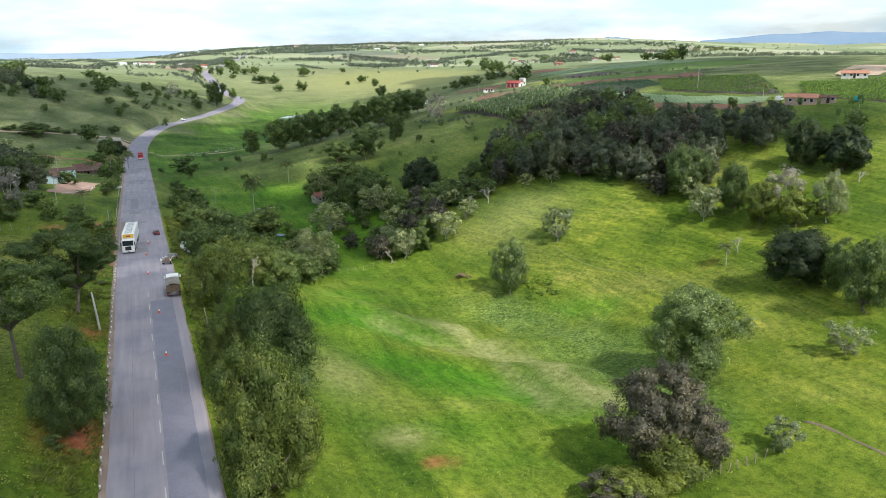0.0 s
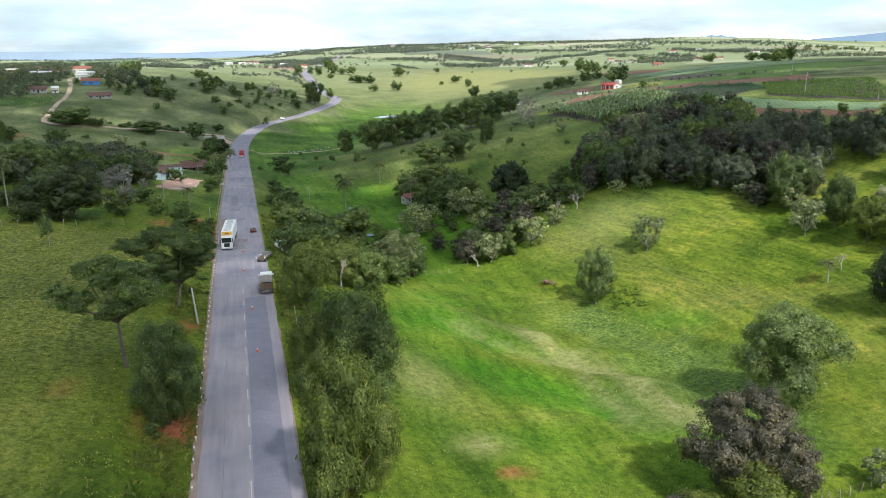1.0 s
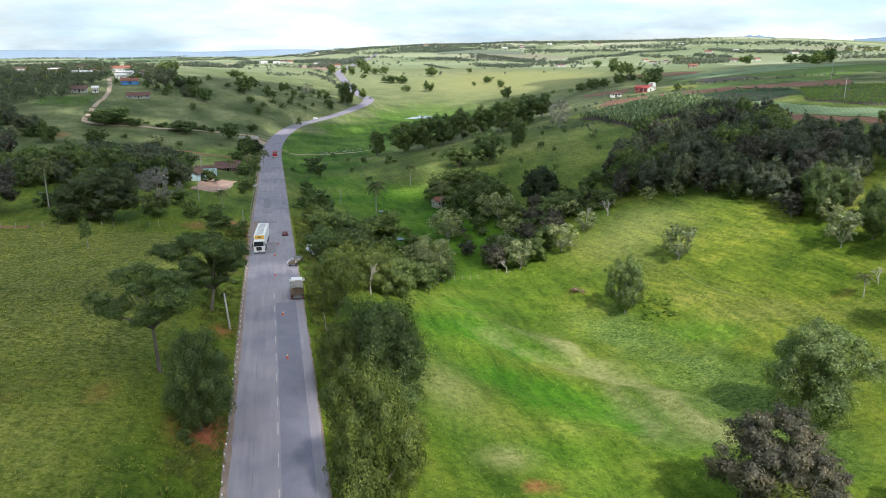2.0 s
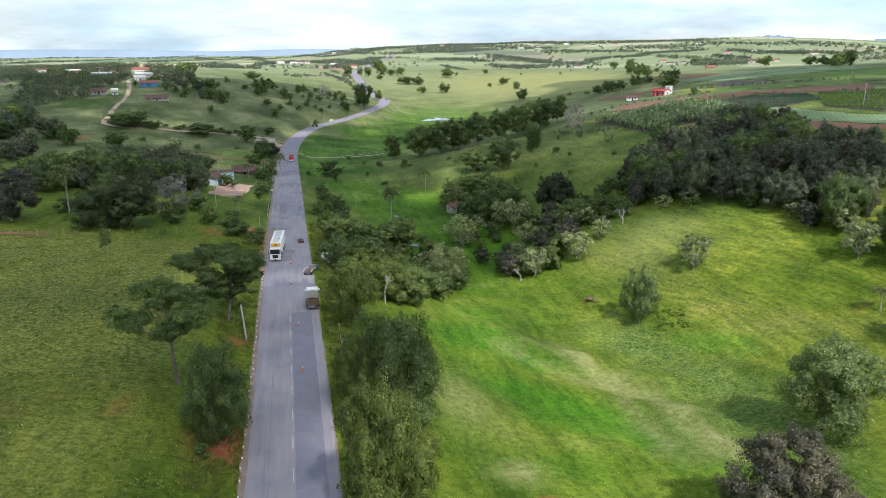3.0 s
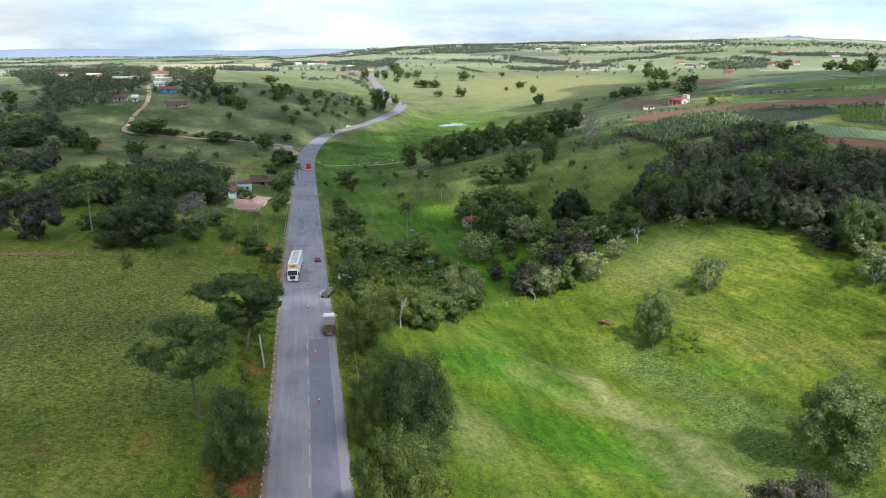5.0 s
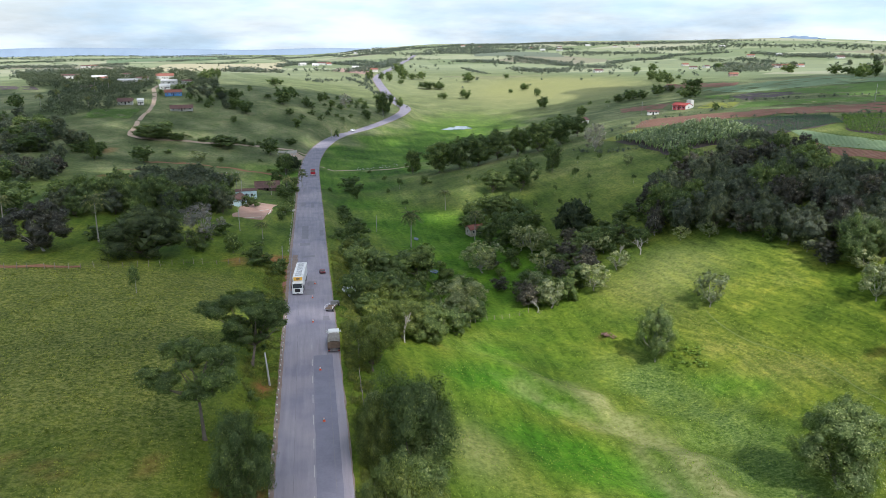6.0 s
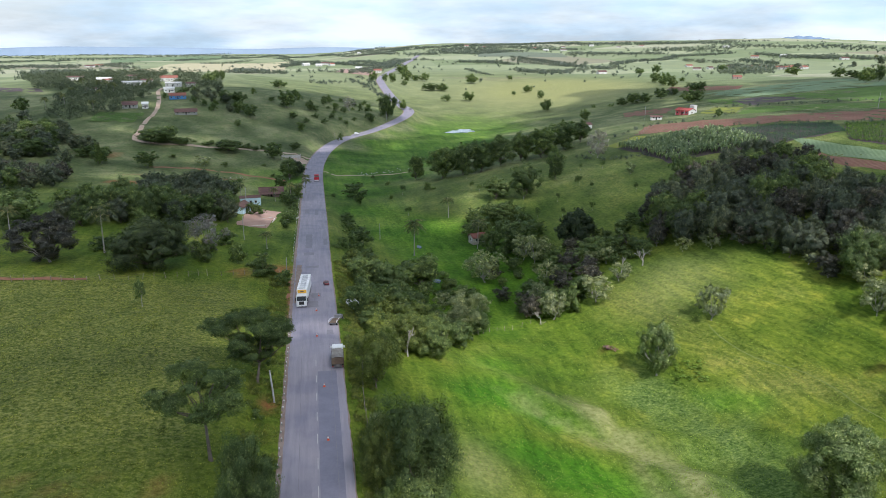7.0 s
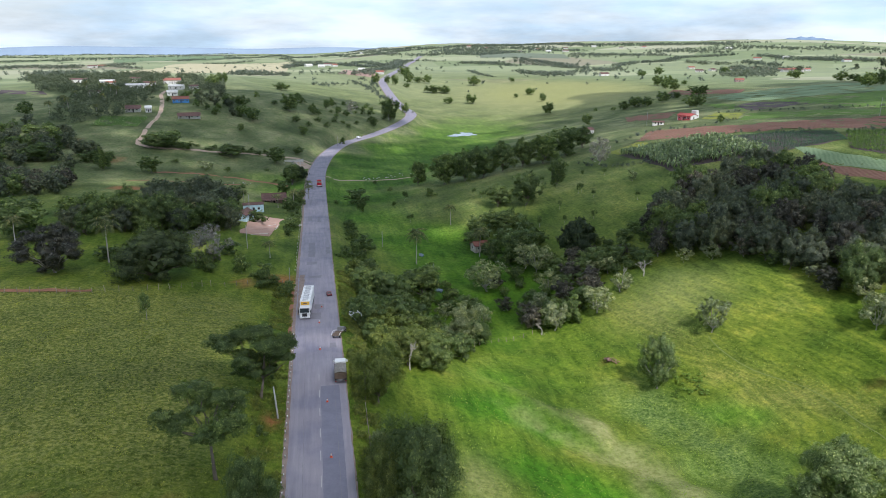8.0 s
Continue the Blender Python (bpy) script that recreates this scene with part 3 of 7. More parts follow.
# style: leaf material, bark, blobs, crown bottom and middle (share of height), blob size, flatness, leafiness, name, label
STYLES = {
    "broad": (M_LEAF, M_BARK, 15, 0.08, 0.46, 0.85, 1.0, "broadleaf_tree", "leafy dark green broadleaf tree in the pasture", "tree"),
    "olive": (M_LEAF_OLIVE, M_BARK, 14, 0.14, 0.46, 0.85, 0.9, "broadleaf_tree", "leafy olive-green broadleaf tree beside the road", "tree"),
    "mango": (M_LEAF_MANGO, M_BARK, 20, 0.06, 0.42, 0.95, 1.35, "mango_tree", "dense dark dome-shaped tree reaching the grass", "tree"),
    "greyleaf": (M_LEAF_GREY, M_BARK_PALE, 26, 0.08, 0.29, 0.9, 0.85, "grey_tree", "wide tree with dull greyish leaves", "tree"),
    "pale": (M_LEAF_PALE, M_BARK_PALE, 13, 0.16, 0.36, 0.9, 0.9, "pale_tree", "thin pale grey-green tree with gaps in its crown", "tree"),
    "lime": (M_LEAF_LIME, M_BARK, 12, 0.12, 0.42, 0.85, 0.95, "yellow_green_tree", "bright yellow-green leafy tree in the sun", "tree"),
    "umbrella": (M_LEAF, M_BARK, 16, 0.52, 0.30, 0.6, 0.6, "umbrella_tree", "tall tree with a bare trunk and flat spreading crown", "tree"),
    "spreading": (M_LEAF, M_BARK, 20, 0.34, 0.36, 0.6, 1.0, "umbrella_tree", "broad flat-crowned tree on forked bare trunks", "tree"),
    "sapling": (M_LEAF, M_BARK_PALE, 5, 0.42, 0.55, 0.9, 0.5, "young_tree", "slender young tree with a small crown", "tree"),
    "bush": (M_LEAF, M_BARK, 9, 0.0, 0.48, 0.8, 0.9, "bush", "rounded dark green bush in rough grass", "bush"),
    "twig": (M_TWIG, M_BARK_PALE, 12, 0.14, 0.40, 0.9, 0.42, "leafless_tree", "grey-lilac leafless tree with a haze of fine twigs", "tree"),
    "thicket": (M_LEAF, M_BARK, 24, 0.04, 0.44, 0.9, 1.1, "roadside_tree", "leafy mid-green tree with its crown down to the weeds", "tree"),
    "thicket_olive": (M_LEAF_OLIVE, M_BARK, 22, 0.05, 0.42, 0.9, 1.1, "roadside_tree", "leafy olive-green tree with its crown down to the weeds", "tree"),
    "silver": (M_LEAF_SILVER, M_BARK_PALE, 20, 0.07, 0.38, 0.95, 1.0, "round_tree", "round grey-green tree whose crown nearly reaches the grass", "tree"),
    "weed": (M_WEED, M_BARK, 5, 0.0, 0.5, 0.7, 0.8, "weed_clump", "low bright broad-leaved weeds in the meadow", "weeds"),
    "blossom": (M_BLOSSOM, M_BARK, 6, 0.0, 0.5, 0.7, 0.8, "blossoming_shrub", "low shrub with dull pink blossom", "bush"),
    "forest": (M_LEAF_DARK, M_BARK, 12, 0.05, 0.48, 0.95, 1.0, "woodland_tree", "dark leafy tree of the wood on the slope", "tree"),
}
DETAIL = {"hero": (44000, 0.15), "near": (16000, 0.215), "mid": (3100, 0.40), "far": (640, 0.76), "tiny": (200, 1.15)}
# how far the leafy inside of each clump and of the whole crown reaches
INSIDE = {"pale": (0.0, 0.0), "umbrella": (0.5, 0.0), "sapling": (0.4, 0.0), "twig": (0.0, 0.0), "weed": (0.5, 0.0), "blossom": (0.5, 0.0), "olive": (0.5, 0.42), "silver": (0.5, 0.42), "mango": (0.60, 0.74), "greyleaf": (0.55, 0.52), "spreading": (0.5, 0.0)}
TREE_MESHES = {}


def leafy_core(rng, centre, reach, high, rounds, soft):
    """The dense leafage inside a clump: the facets of an uneven ball, n x 3 x 3 corners."""
    bm = bmesh.new()
    bmesh.ops.create_icosphere(bm, subdivisions=rounds, radius=1.0)
    turn = rng.uniform(0, 6.283, 3)
    out = []
    for v in bm.verts:
        p = np.array(v.co)
        lump = 1 + 0.13 * math.sin(5 * p[0] + turn[0]) + 0.13 * math.sin(5 * p[1] + turn[1]) + 0.10 * math.sin(6 * p[2] + turn[2])
        v.co = v.co * lump
    for f in bm.faces:
        out.append([tuple(v.co) for v in f.verts])
    bm.free()
    q = np.array(out)
    q = q + rng.normal(size=q.shape) * 0.075
    n = q.mean(1) + rng.normal(size=(len(q), 3)) * 0.35
    soft.append(n / np.linalg.norm(n, axis=1)[:, None])
    return np.asarray(centre) + q * (reach, reach, high)


def tree_meshes(style, detail, variant):
    """Trunk and crown of a tree 10 m high with a crown 4.5 m in radius."""
    key = (style, detail, variant)
    if key in TREE_MESHES:
        return TREE_MESHES[key]
    leaf, bark, blobs, bottom, size, flat, thick, *_ = STYLES[style]
    rng = np.random.default_rng(abs(sum(ord(c) for c in style + detail)) * 17 + variant * 101)
    count, leaf_size = DETAIL[detail]
    low = bottom * 10
    mid, half = (low + 10) / 2, (10 - low) / 2
    quads, wood, soft = [], [], []
    clump, whole = INSIDE.get(style, (0.54, 0.50))
    if detail == "hero":
        clump, whole = clump * 0.85, whole * 0.82
    fork = max(low * 0.85, 1.0)
    lean = rng.normal(size=2) * 0.35
    top = Vector((lean[0], lean[1], fork))
    sides = 7 if detail in ("hero", "near") else 4
    wood.append(tube([(0, 0, -0.6), (0.02, 0, 0.25), (lean[0] * 0.5, lean[1] * 0.5, fork * 0.5), top], [0.36, 0.20, 0.15, 0.12], sides))
    places = []
    for i in range(blobs):
        a, s = 6.2832 * (i * 0.618 + rng.random() * 0.15), (i + 0.6) / blobs
        ring = math.sqrt(1 - (2 * s - 1) ** 2 * 0.9) * (0.40 + 0.58 * rng.random())
        r = 4.5 * size * (0.52 + 0.72 * rng.random())
        c = Vector((math.cos(a) * ring * 4.5, math.sin(a) * ring * 4.5, mid + (2 * s - 1) * (half - r * flat * 0.62)))
        if style in ("mango", "bush") and s < 0.4:
            c.x, c.y = c.x * 1.15, c.y * 1.15
        c.z = max(c.z, r * flat * 0.75)
        places.append((c, r))
    total = sum(r * r for c, r in places)
    for c, r in places:
        n = int(count * thick * r * r / total)
        quads.append(leaf_quads(rng, c, r, n, leaf_size, flat, 0, soft))
        if clump:
            quads.append(leafy_core(rng, c, r * clump, r * clump * flat, 2 if detail in ("hero", "near", "mid") else 1, soft))
        if detail not in ("far", "tiny"):
            wood.append(limb(rng, top if c.z > fork else top * 0.6, c * 0.92, 0.12, 0.03, sides=4 if detail == "mid" else 5))
    if whole:
        quads.append(leafy_core(rng, (0, 0, mid), 4.5 * whole * 0.86, half * whole, 3 if detail in ("hero", "near", "mid") else 2, soft))
    q, s = np.concatenate(quads), np.concatenate(soft)
    reach = np.percentile(np.hypot(q[:, 0, 0], q[:, 0, 1]), 93)
    q[..., :2] *= 4.5 / reach
    q[..., 2] *= 10 / np.percentile(q[:, 0, 2], 98.5)
    crown = quads_mesh("crown", q, leaf)
    flatn = np.cross(q[:, 1] - q[:, 0], q[:, 2] - q[:, 0])
    flatn /= np.linalg.norm(flatn, axis=1)[:, None] + 1e-9
    lift = q.mean(1) - (0, 0, mid * 0.8)
    lift /= np.linalg.norm(lift, axis=1)[:, None] + 1e-9
    bent = 0.36 * flatn + 0.52 * s + 0.36 * lift
    bent /= np.linalg.norm(bent, axis=1)[:, None] + 1e-9
    crown.normals_split_custom_set_from_vertices(np.repeat(bent, 3, 0).tolist())
    TREE_MESHES[key] = (joined("trunk", wood, bark), crown)
    return TREE_MESHES[key]


TURNS = np.random.default_rng(77)


def plant(style, x, y, height, radius, group=""):
    far = math.hypot(x, y)
    seen = 1000 * max(height, radius * 1.6) / far
    detail = "hero" if seen > 105 else "near" if seen > 56 else "mid" if seen > 28 else "far" if seen > 11 else "tiny"
    trunk, crown = tree_meshes(style, detail, int(TURNS.integers(0, 3 if detail in ("hero", "near") else 4)))
    name, label, category = STYLES[style][7:10]
    ob = tagged(new(name), label, category, group)
    ob.matrix_basis = pose(x, y, float(relief(x, y)) - 0.05, 0, 0, TURNS.uniform(0, 360)) @ Matrix.Diagonal((radius / 4.5, radius / 4.5, height / 10, 1))
    for part_name, me in (("trunk", trunk), ("crown", crown)):
        new(part_name, me).parent = ob
    return ob


def dead_meshes(variant):
    rng = np.random.default_rng(500 + variant)
    wood = []

    def grow(a, d, n, r, depth):
        b = a + d * n
        wood.append(limb(rng, a, b, r, r * 0.6, 0.14, 3, 5))
        if depth:
            for _ in range(3 if depth > 1 else 4):
                e = (d + Vector(rng.normal(size=3)) * 0.5 + Vector((0, 0, 0.12))).normalized()
                grow(a + d * n * rng.uniform(0.6, 1.0), e, n * rng.uniform(0.5, 0.75), r * 0.55, depth - 1)
    grow(Vector((0, 0, -0.4)), Vector((0.05, 0, 1)).normalized(), 3.6, 0.26, 4)
    return joined("bare_crown", wood, M_BARK_PALE)


DEAD = [dead_meshes(v) for v in range(3)]


def plant_dead(x, y, height, radius):
    ob = tagged(new("dead_tree"), "leafless pale grey tree with bare branches", "dead tree")
    ob.matrix_basis = pose(x, y, float(relief(x, y)), 0, 0, TURNS.uniform(0, 360)) @ Matrix.Diagonal((radius / 4.2, radius / 4.2, height / 9.6, 1))
    new("bare_crown", DEAD[int(TURNS.integers(0, 3))]).parent = ob


def frond_mesh(rise, seed):
    """One arching palm frond, 3.4 m long, pointing along x, with drooping leaflets on both sides."""
    rng = np.random.default_rng(seed)
    rib = [np.array([3.4 * q, 0, rise * 2.2 * q - (2.6 if rise > 0 else 1.6) * q * q]) for q in np.linspace(0, 1, 13)]
    quads = []
    for i in range(12):
        w = 0.75 * math.sin(0.35 + 2.6 * i / 12) + 0.1
        for hand in (-1, 1):
            tip = np.array([0.3, hand * w, -0.45 * w + rng.normal() * 0.06])
            quads.append([rib[i], rib[i] * 0.45 + rib[i + 1] * 0.55, rib[i + 1] + tip, rib[i] * 0.7 + rib[i + 1] * 0.3 + tip * 0.95])
    return quads_mesh("frond", np.array(quads), M_PALM)


FRONDS = [frond_mesh(1.15 - 0.38 * k, 900 + k) for k in range(6)]
STEMS = []
for k in range(3):
    bend = np.random.default_rng(920 + k).normal(size=2) * 0.5
    stem = [(bend[0] * (q / 8) ** 2, bend[1] * (q / 8) ** 2, -0.4 + 10.4 * q / 8) for q in range(9)]
    STEMS.append((joined("trunk", [tube(stem, [0.26, 0.2, 0.17, 0.16, 0.15, 0.145, 0.14, 0.14, 0.16], 7)], M_BARK_PALE), stem[-1]))


def plant_palm(x, y, height):
    ob = tagged(new("palm_tree"), "tall coconut palm with a slender pale trunk" if height > 8 else "short palm with drooping fronds", "palm")
    k = max(height, 4.0) / 11.2
    ob.matrix_basis = pose(x, y, float(relief(x, y)), 0, 0, TURNS.uniform(0, 360)) @ Matrix.Diagonal((0.35 + 0.65 * k,) * 2 + (k, 1))
    trunk, top = STEMS[int(TURNS.integers(0, 3))]
    new("trunk", trunk).parent = ob
    for q in range(18):
        f = new("frond", FRONDS[q // 3])
        f.parent = ob
        f.matrix_basis = pose(*top, 0, TURNS.normal() * 5, 137.5 * q + TURNS.normal() * 8)


# places of the trees that stand alone: x, y, height, crown radius
for place in [
    (-16.4, 92.9, 14.0, 7.0),
]:
    plant("umbrella", *place)
plant("spreading", -12.2, 121.5, 13.2, 7.0)
for place in [
    (-10.5, 81.4, 12.4, 3.9), (12.3, 87.6, 16.1, 5.8),
]:
    plant("thicket", *place)
for place in [
    (111.7, 80.1, 13.1, 4.5), (115.3, 88.8, 9.7, 4.0), (24.1, 147.1, 8.7, 5.0), (10.6, 165.7, 9.2, 4.6), (16.6, 171.9, 9.6, 4.8),
    (132.8, 134.3, 12.4, 3.9), (18.0, 194.3, 10.7, 5.1), (11.3, 198.8, 8.6, 4.2), (-23.9, 205.2, 5.5, 2.6), (9.5, 210.3, 5.6, 3.4), (12.8, 210.2, 7.8, 3.8),
    (30.2, 209.9, 10.0, 6.9), (87.7, 213.5, 7.1, 4.4), (185.5, 144.7, 5.2, 2.9), (-92, 233, 12, 8.1), (-47, 249, 9, 4.5), (69, 245, 11, 5.3),
    (-60, 248, 12, 4.8), (-65, 247, 11, 4.4), (-55, 250, 9, 4.5), (-44, 258, 8, 4.3), (-36, 267, 10, 5.2), (-87, 262, 7, 4.2),
]:
    plant("broad", *place)
for place in [
    (192, 198, 4, 1.8), (-40, 274, 6, 4.2), (-35, 279, 8, 4.3), (73, 279, 7, 5.5), (69, 285, 6, 4.2), (88, 297, 14, 6.4),
    (77, 305, 10, 6.0), (106, 310, 13, 3.8), (18, 331, 6, 2.1), (-39, 332, 7, 3.6), (-123, 312, 9, 5.8), (-20, 378, 7, 3.0),
    (-118, 361, 6, 3.7), (85, 370, 16, 7.8), (76, 373, 16, 7.3), (65, 376, 16, 7.9), (97, 375, 16, 7.9), (118, 370, 15, 7.9),
    (53, 389, 13, 4.4), (109, 379, 15, 7.4), (134, 381, 15, 8.8), (-16, 411, 12, 5.8), (-90, 404, 9, 5.2), (-113, 400, 12, 1.8),
]:
    plant("broad", *place)
for place in [
    (-114, 408, 8, 4.9), (150, 398, 12, 6.5), (-126, 425, 6, 5.7), (-148, 421, 9, 8.6), (-157, 419, 7, 5.5), (-27, 459, 10, 6.0),
    (235, 398, 5, 2.0), (-55, 465, 7, 9.9), (-82, 466, 5, 4.9), (-98, 464, 9, 9.0), (-92, 469, 10, 7.7), (-153, 455, 5, 4.6),
    (-175, 454, 7, 6.6), (-15, 491, 5, 3.4), (-176, 489, 6, 6.4), (-48, 555, 9, 5.0), (-56, 566, 8, 6.0),
    (211, 554, 9, 4.1), (-69, 592, 9, 5.0), (-59, 596, 8, 6.0), (-23, 606, 14, 7.3), (-5, 612, 9, 3.3),
]:
    plant("broad", *place)
for place in [
    (302, 560, 11, 6.5), (309, 558, 10, 5.6), (7, 649, 8, 3.0), (-18, 665, 7, 3.0), (64, 669, 20, 8.3), (286, 658, 8, 5.4),
    (306, 650, 9, 6.4), (298, 660, 10, 6.5), (324, 655, 10, 6.5), (471, 570, 13, 6.9), (486, 573, 14, 6.5), (345, 672, 7, 5.5),
    (88, 750, 10, 4.7), (233, 723, 12, 5.8), (374, 672, 9, 5.0), (371, 683, 9, 8.2), (-103, 774, 13, 6.9), (500, 611, 8, 6.9),
    (-38, 796, 8, 8.4), (-104, 831, 11, 3.1), (-99, 834, 11, 3.1), (387, 759, 13, 5.8), (539, 673, 8, 6.9), (537, 688, 10, 7.0),
]:
    plant("broad", *place)
for place in [
    (260, 834, 10, 4.0), (153, 863, 8, 6.1), (181, 865, 11, 6.8), (398, 802, 11, 5.4), (412, 824, 13, 6.7), (247, 905, 5, 2.9),
    (439, 836, 5, 4.1), (412, 852, 12, 7.0), (270, 919, 9, 6.6), (153, 988, 10, 10.7), (169, 990, 10, 10.0), (590, 842, 10, 9.1),
    (107, 1031, 13, 5.5), (124, 1033, 6, 4.8), (97, 1043, 11, 4.8), (81, 1050, 14, 5.6), (130, 1075, 19, 7.4), (226, 1065, 14, 9.1),
    (161, 1096, 12, 7.6), (149, 1101, 9, 6.8), (290, 1084, 7, 4.3), (502, 1097, 9, 8.0), (141, 1217, 15, 11.2), (666, 1136, 11, 8.4),
]:
    plant("broad", *place)
for place in [
    (581, 1204, 13, 8.8),
]:
    plant("broad", *place)
for place in [
    (-39.0, 156.3, 6.5, 1.8), (177.5, 162.2, 3.3, 1.2), (187.1, 151.6, 4.5, 1.0), (202, 157, 5, 1.2), (201, 159, 4, 1.0), (192, 170, 5, 1.1),
    (-77, 249, 9, 2.6), (105, 261, 4, 1.3), (86, 270, 5, 1.3), (113, 283, 4, 1.0), (38, 304, 4, 2.0), (110, 293, 5, 1.2),
    (71, 327, 4, 1.3), (119, 313, 4, 1.0), (40, 344, 5, 1.7), (74, 355, 4, 1.4), (268, 638, 6, 2.6), (258, 658, 7, 2.1),
]:
    plant("sapling", *place)
for place in [
    (114.5, 97.1, 10.8, 5.7), (-44.3, 192.8, 13.4, 9.8), (163.2, 128.8, 11.1, 6.0), (159.5, 137.6, 12.0, 5.0), (88.3, 231.9, 13.2, 6.3), (-12, 418, 8, 4.2),
]:
    plant("mango", *place)
for place in [
    (43.1, 56.5, 5.0, 3.7), (54.0, 61.3, 14.3, 6.5), (60.7, 62.6, 7.9, 3.9), (-69.9, 194.1, 12.5, 8.6), (-115, 311, 8, 3.2),
]:
    plant("greyleaf", *place)
for place in [
    (31.8, 157.3, 6.8, 4.0), (-10.3, 188.7, 4.2, 2.5), (-16.6, 194.6, 6.3, 4.7), (69.7, 184.2, 8.3, 4.2), (-33.0, 206.8, 6.5, 3.6), (25.6, 217.6, 5.5, 3.6),
    (-61.7, 212.8, 3.9, 3.7), (-29.8, 227.1, 4.7, 4.0), (11.2, 245.6, 6.0, 3.1), (15, 258, 6, 4.1), (-25, 282, 5, 4.0), (53, 347, 4, 3.4),
    (17, 354, 7, 6.2), (-126, 374, 4, 3.9),
]:
    plant("bush", *place)
for place in [
    (136.6, 121.7, 12.6, 4.2), (-32.6, 208.9, 12.7, 5.5), (134, 331, 13, 6.1), (29, 651, 13, 7.0),
]:
    plant("twig", *place)
for place in [
    (71.8, 59.3, 4.6, 2.5), (7.8, 97.7, 7.4, 2.0), (98.5, 72.6, 5.4, 3.2), (35.2, 169.7, 11.6, 4.9), (139.9, 112.8, 11.1, 3.8), (97.4, 157.0, 9.0, 4.1),
    (127.1, 137.0, 8.8, 4.2), (63.8, 181.3, 8.2, 4.1), (76.9, 183.4, 7.6, 4.5), (86.6, 190.5, 6.0, 3.3), (52.9, 220.5, 10.1, 7.0), (71.9, 226.9, 10.8, 5.0),
    (70.2, 234.7, 8.5, 5.1), (133, 290, 5, 2.9), (-64, 423, 6, 6.1),
]:
    plant("pale", *place)
for place in [
    (7.2, 62.3, 15.7, 4.3), (7.6, 88.6, 10.7, 3.3),
]:
    plant("thicket_olive", *place)
for place in [
    (9.2, 122.2, 11.3, 4.7),
]:
    plant("olive", *place)
for place in [
    (78.6, 85.0, 14.2, 7.0), (76.7, 143.6, 12.9, 4.6),
]:
    plant("silver", *place)
for place in [
    (44.3, 57.0, 5.5, 3.5), (49.4, 56.2, 5.1, 3.1), (53.5, 58.6, 7.3, 4.0), (135.8, 117.2, 8.5, 5.4), (131.6, 123.9, 10.7, 4.0),
]:
    plant("lime", *place)
for place in [
    (17.7, 142.5, 9.3, 3.1), (120.3, 118.3, 4.7, 2.5), (59.4, 180.2, 5.9, 2.5), (160.2, 121.7, 4.1, 2.5), (89.6, 195.6, 7.0, 2.7), (95.8, 194.7, 7.3, 3.7),
]:
    plant_dead(*place)
for place in [
    (115, 116, 5.1), (-60, 207, 14.5), (-17, 226, 6.0), (-90, 223, 9.8), (33, 248, 14.4), (180, 179, 4.8),
    (58, 255, 12.0), (215, 207, 6.1), (54, 295, 9.4), (-13, 332, 9.3), (-53, 364, 5.1), (-7, 369, 7.1),
]:
    plant_palm(*place)


# ---- building blocks ----
def part(name, bm, material, parent, label=""):
    """Links a bmesh as one mesh object under a thing or a part."""
    me = bpy.data.meshes.new(name)
    bm.to_mesh(me)
    bm.free()
    me.materials.append(material)
    ob = new(name, me)
    ob.parent = parent
    if label:
        tagged(ob, label)
    return ob


def block(*boxes, bevel=0.0, bm=None):
    """Boxes (x0, x1, y0, y1, z0, z1), bevelled, in one bmesh."""
    bm = bm or bmesh.new()
    for x0, x1, y0, y1, z0, z1 in boxes:
        m = Matrix.Translation(((x0 + x1) / 2, (y0 + y1) / 2, (z0 + z1) / 2)) @ Matrix.Diagonal((x1 - x0, y1 - y0, z1 - z0, 1))
        made = bmesh.ops.create_cube(bm, size=1.0, matrix=m)["verts"]
        if bevel:
            edges = list({e for v in made for e in v.link_edges})
            bmesh.ops.bevel(bm, geom=edges, offset=bevel, segments=2, affect="EDGES", profile=0.5)
    return bm


def prism(profile, x0, x1):
    """A shape drawn in the y-z plane, drawn out from x0 to x1."""
    bm = bmesh.new()
    a, b = [bm.verts.new((x0, y, z)) for y, z in profile], [bm.verts.new((x1, y, z)) for y, z in profile]
    bm.faces.new(a[::-1])
    bm.faces.new(b)
    for i in range(len(a)):
        j = (i + 1) % len(a)
        bm.faces.new((a[i], a[j], b[j], b[i]))
    bmesh.ops.recalc_face_normals(bm, faces=bm.faces)
    return bm


def drum(x, y, z, radius, width, along="X", sides=16, taper=1.0):
    bm = bmesh.new()
    turn = Matrix.Rotation(radians(90), 4, "Y") if along == "X" else Matrix.Rotation(radians(90), 4, "X") if along == "Y" else Matrix()
    bmesh.ops.create_cone(bm, cap_ends=True, segments=sides, radius1=radius, radius2=radius * taper, depth=width, matrix=Matrix.Translation((x, y, z)) @ turn)
    bmesh.ops.bevel(bm, geom=[e for e in bm.edges if len(e.link_faces) == 2 and e.calc_face_angle(0) > 1.0], offset=min(0.05, radius * 0.1), segments=1, affect="EDGES")
    return bm


def thing(name, label, category, x, y, z=None, turn=0.0, group="", tilt=(0, 0)):
    ob = tagged(new(name), label, category, group)
    ob.matrix_basis = pose(x, y, float(relief(x, y)) if z is None else z, tilt[0], tilt[1], turn)
    return ob


def road_top(y):
    return float(np.interp(y, [a for a, b in ROAD_LEVEL], [b for a, b in ROAD_LEVEL])) + 0.06


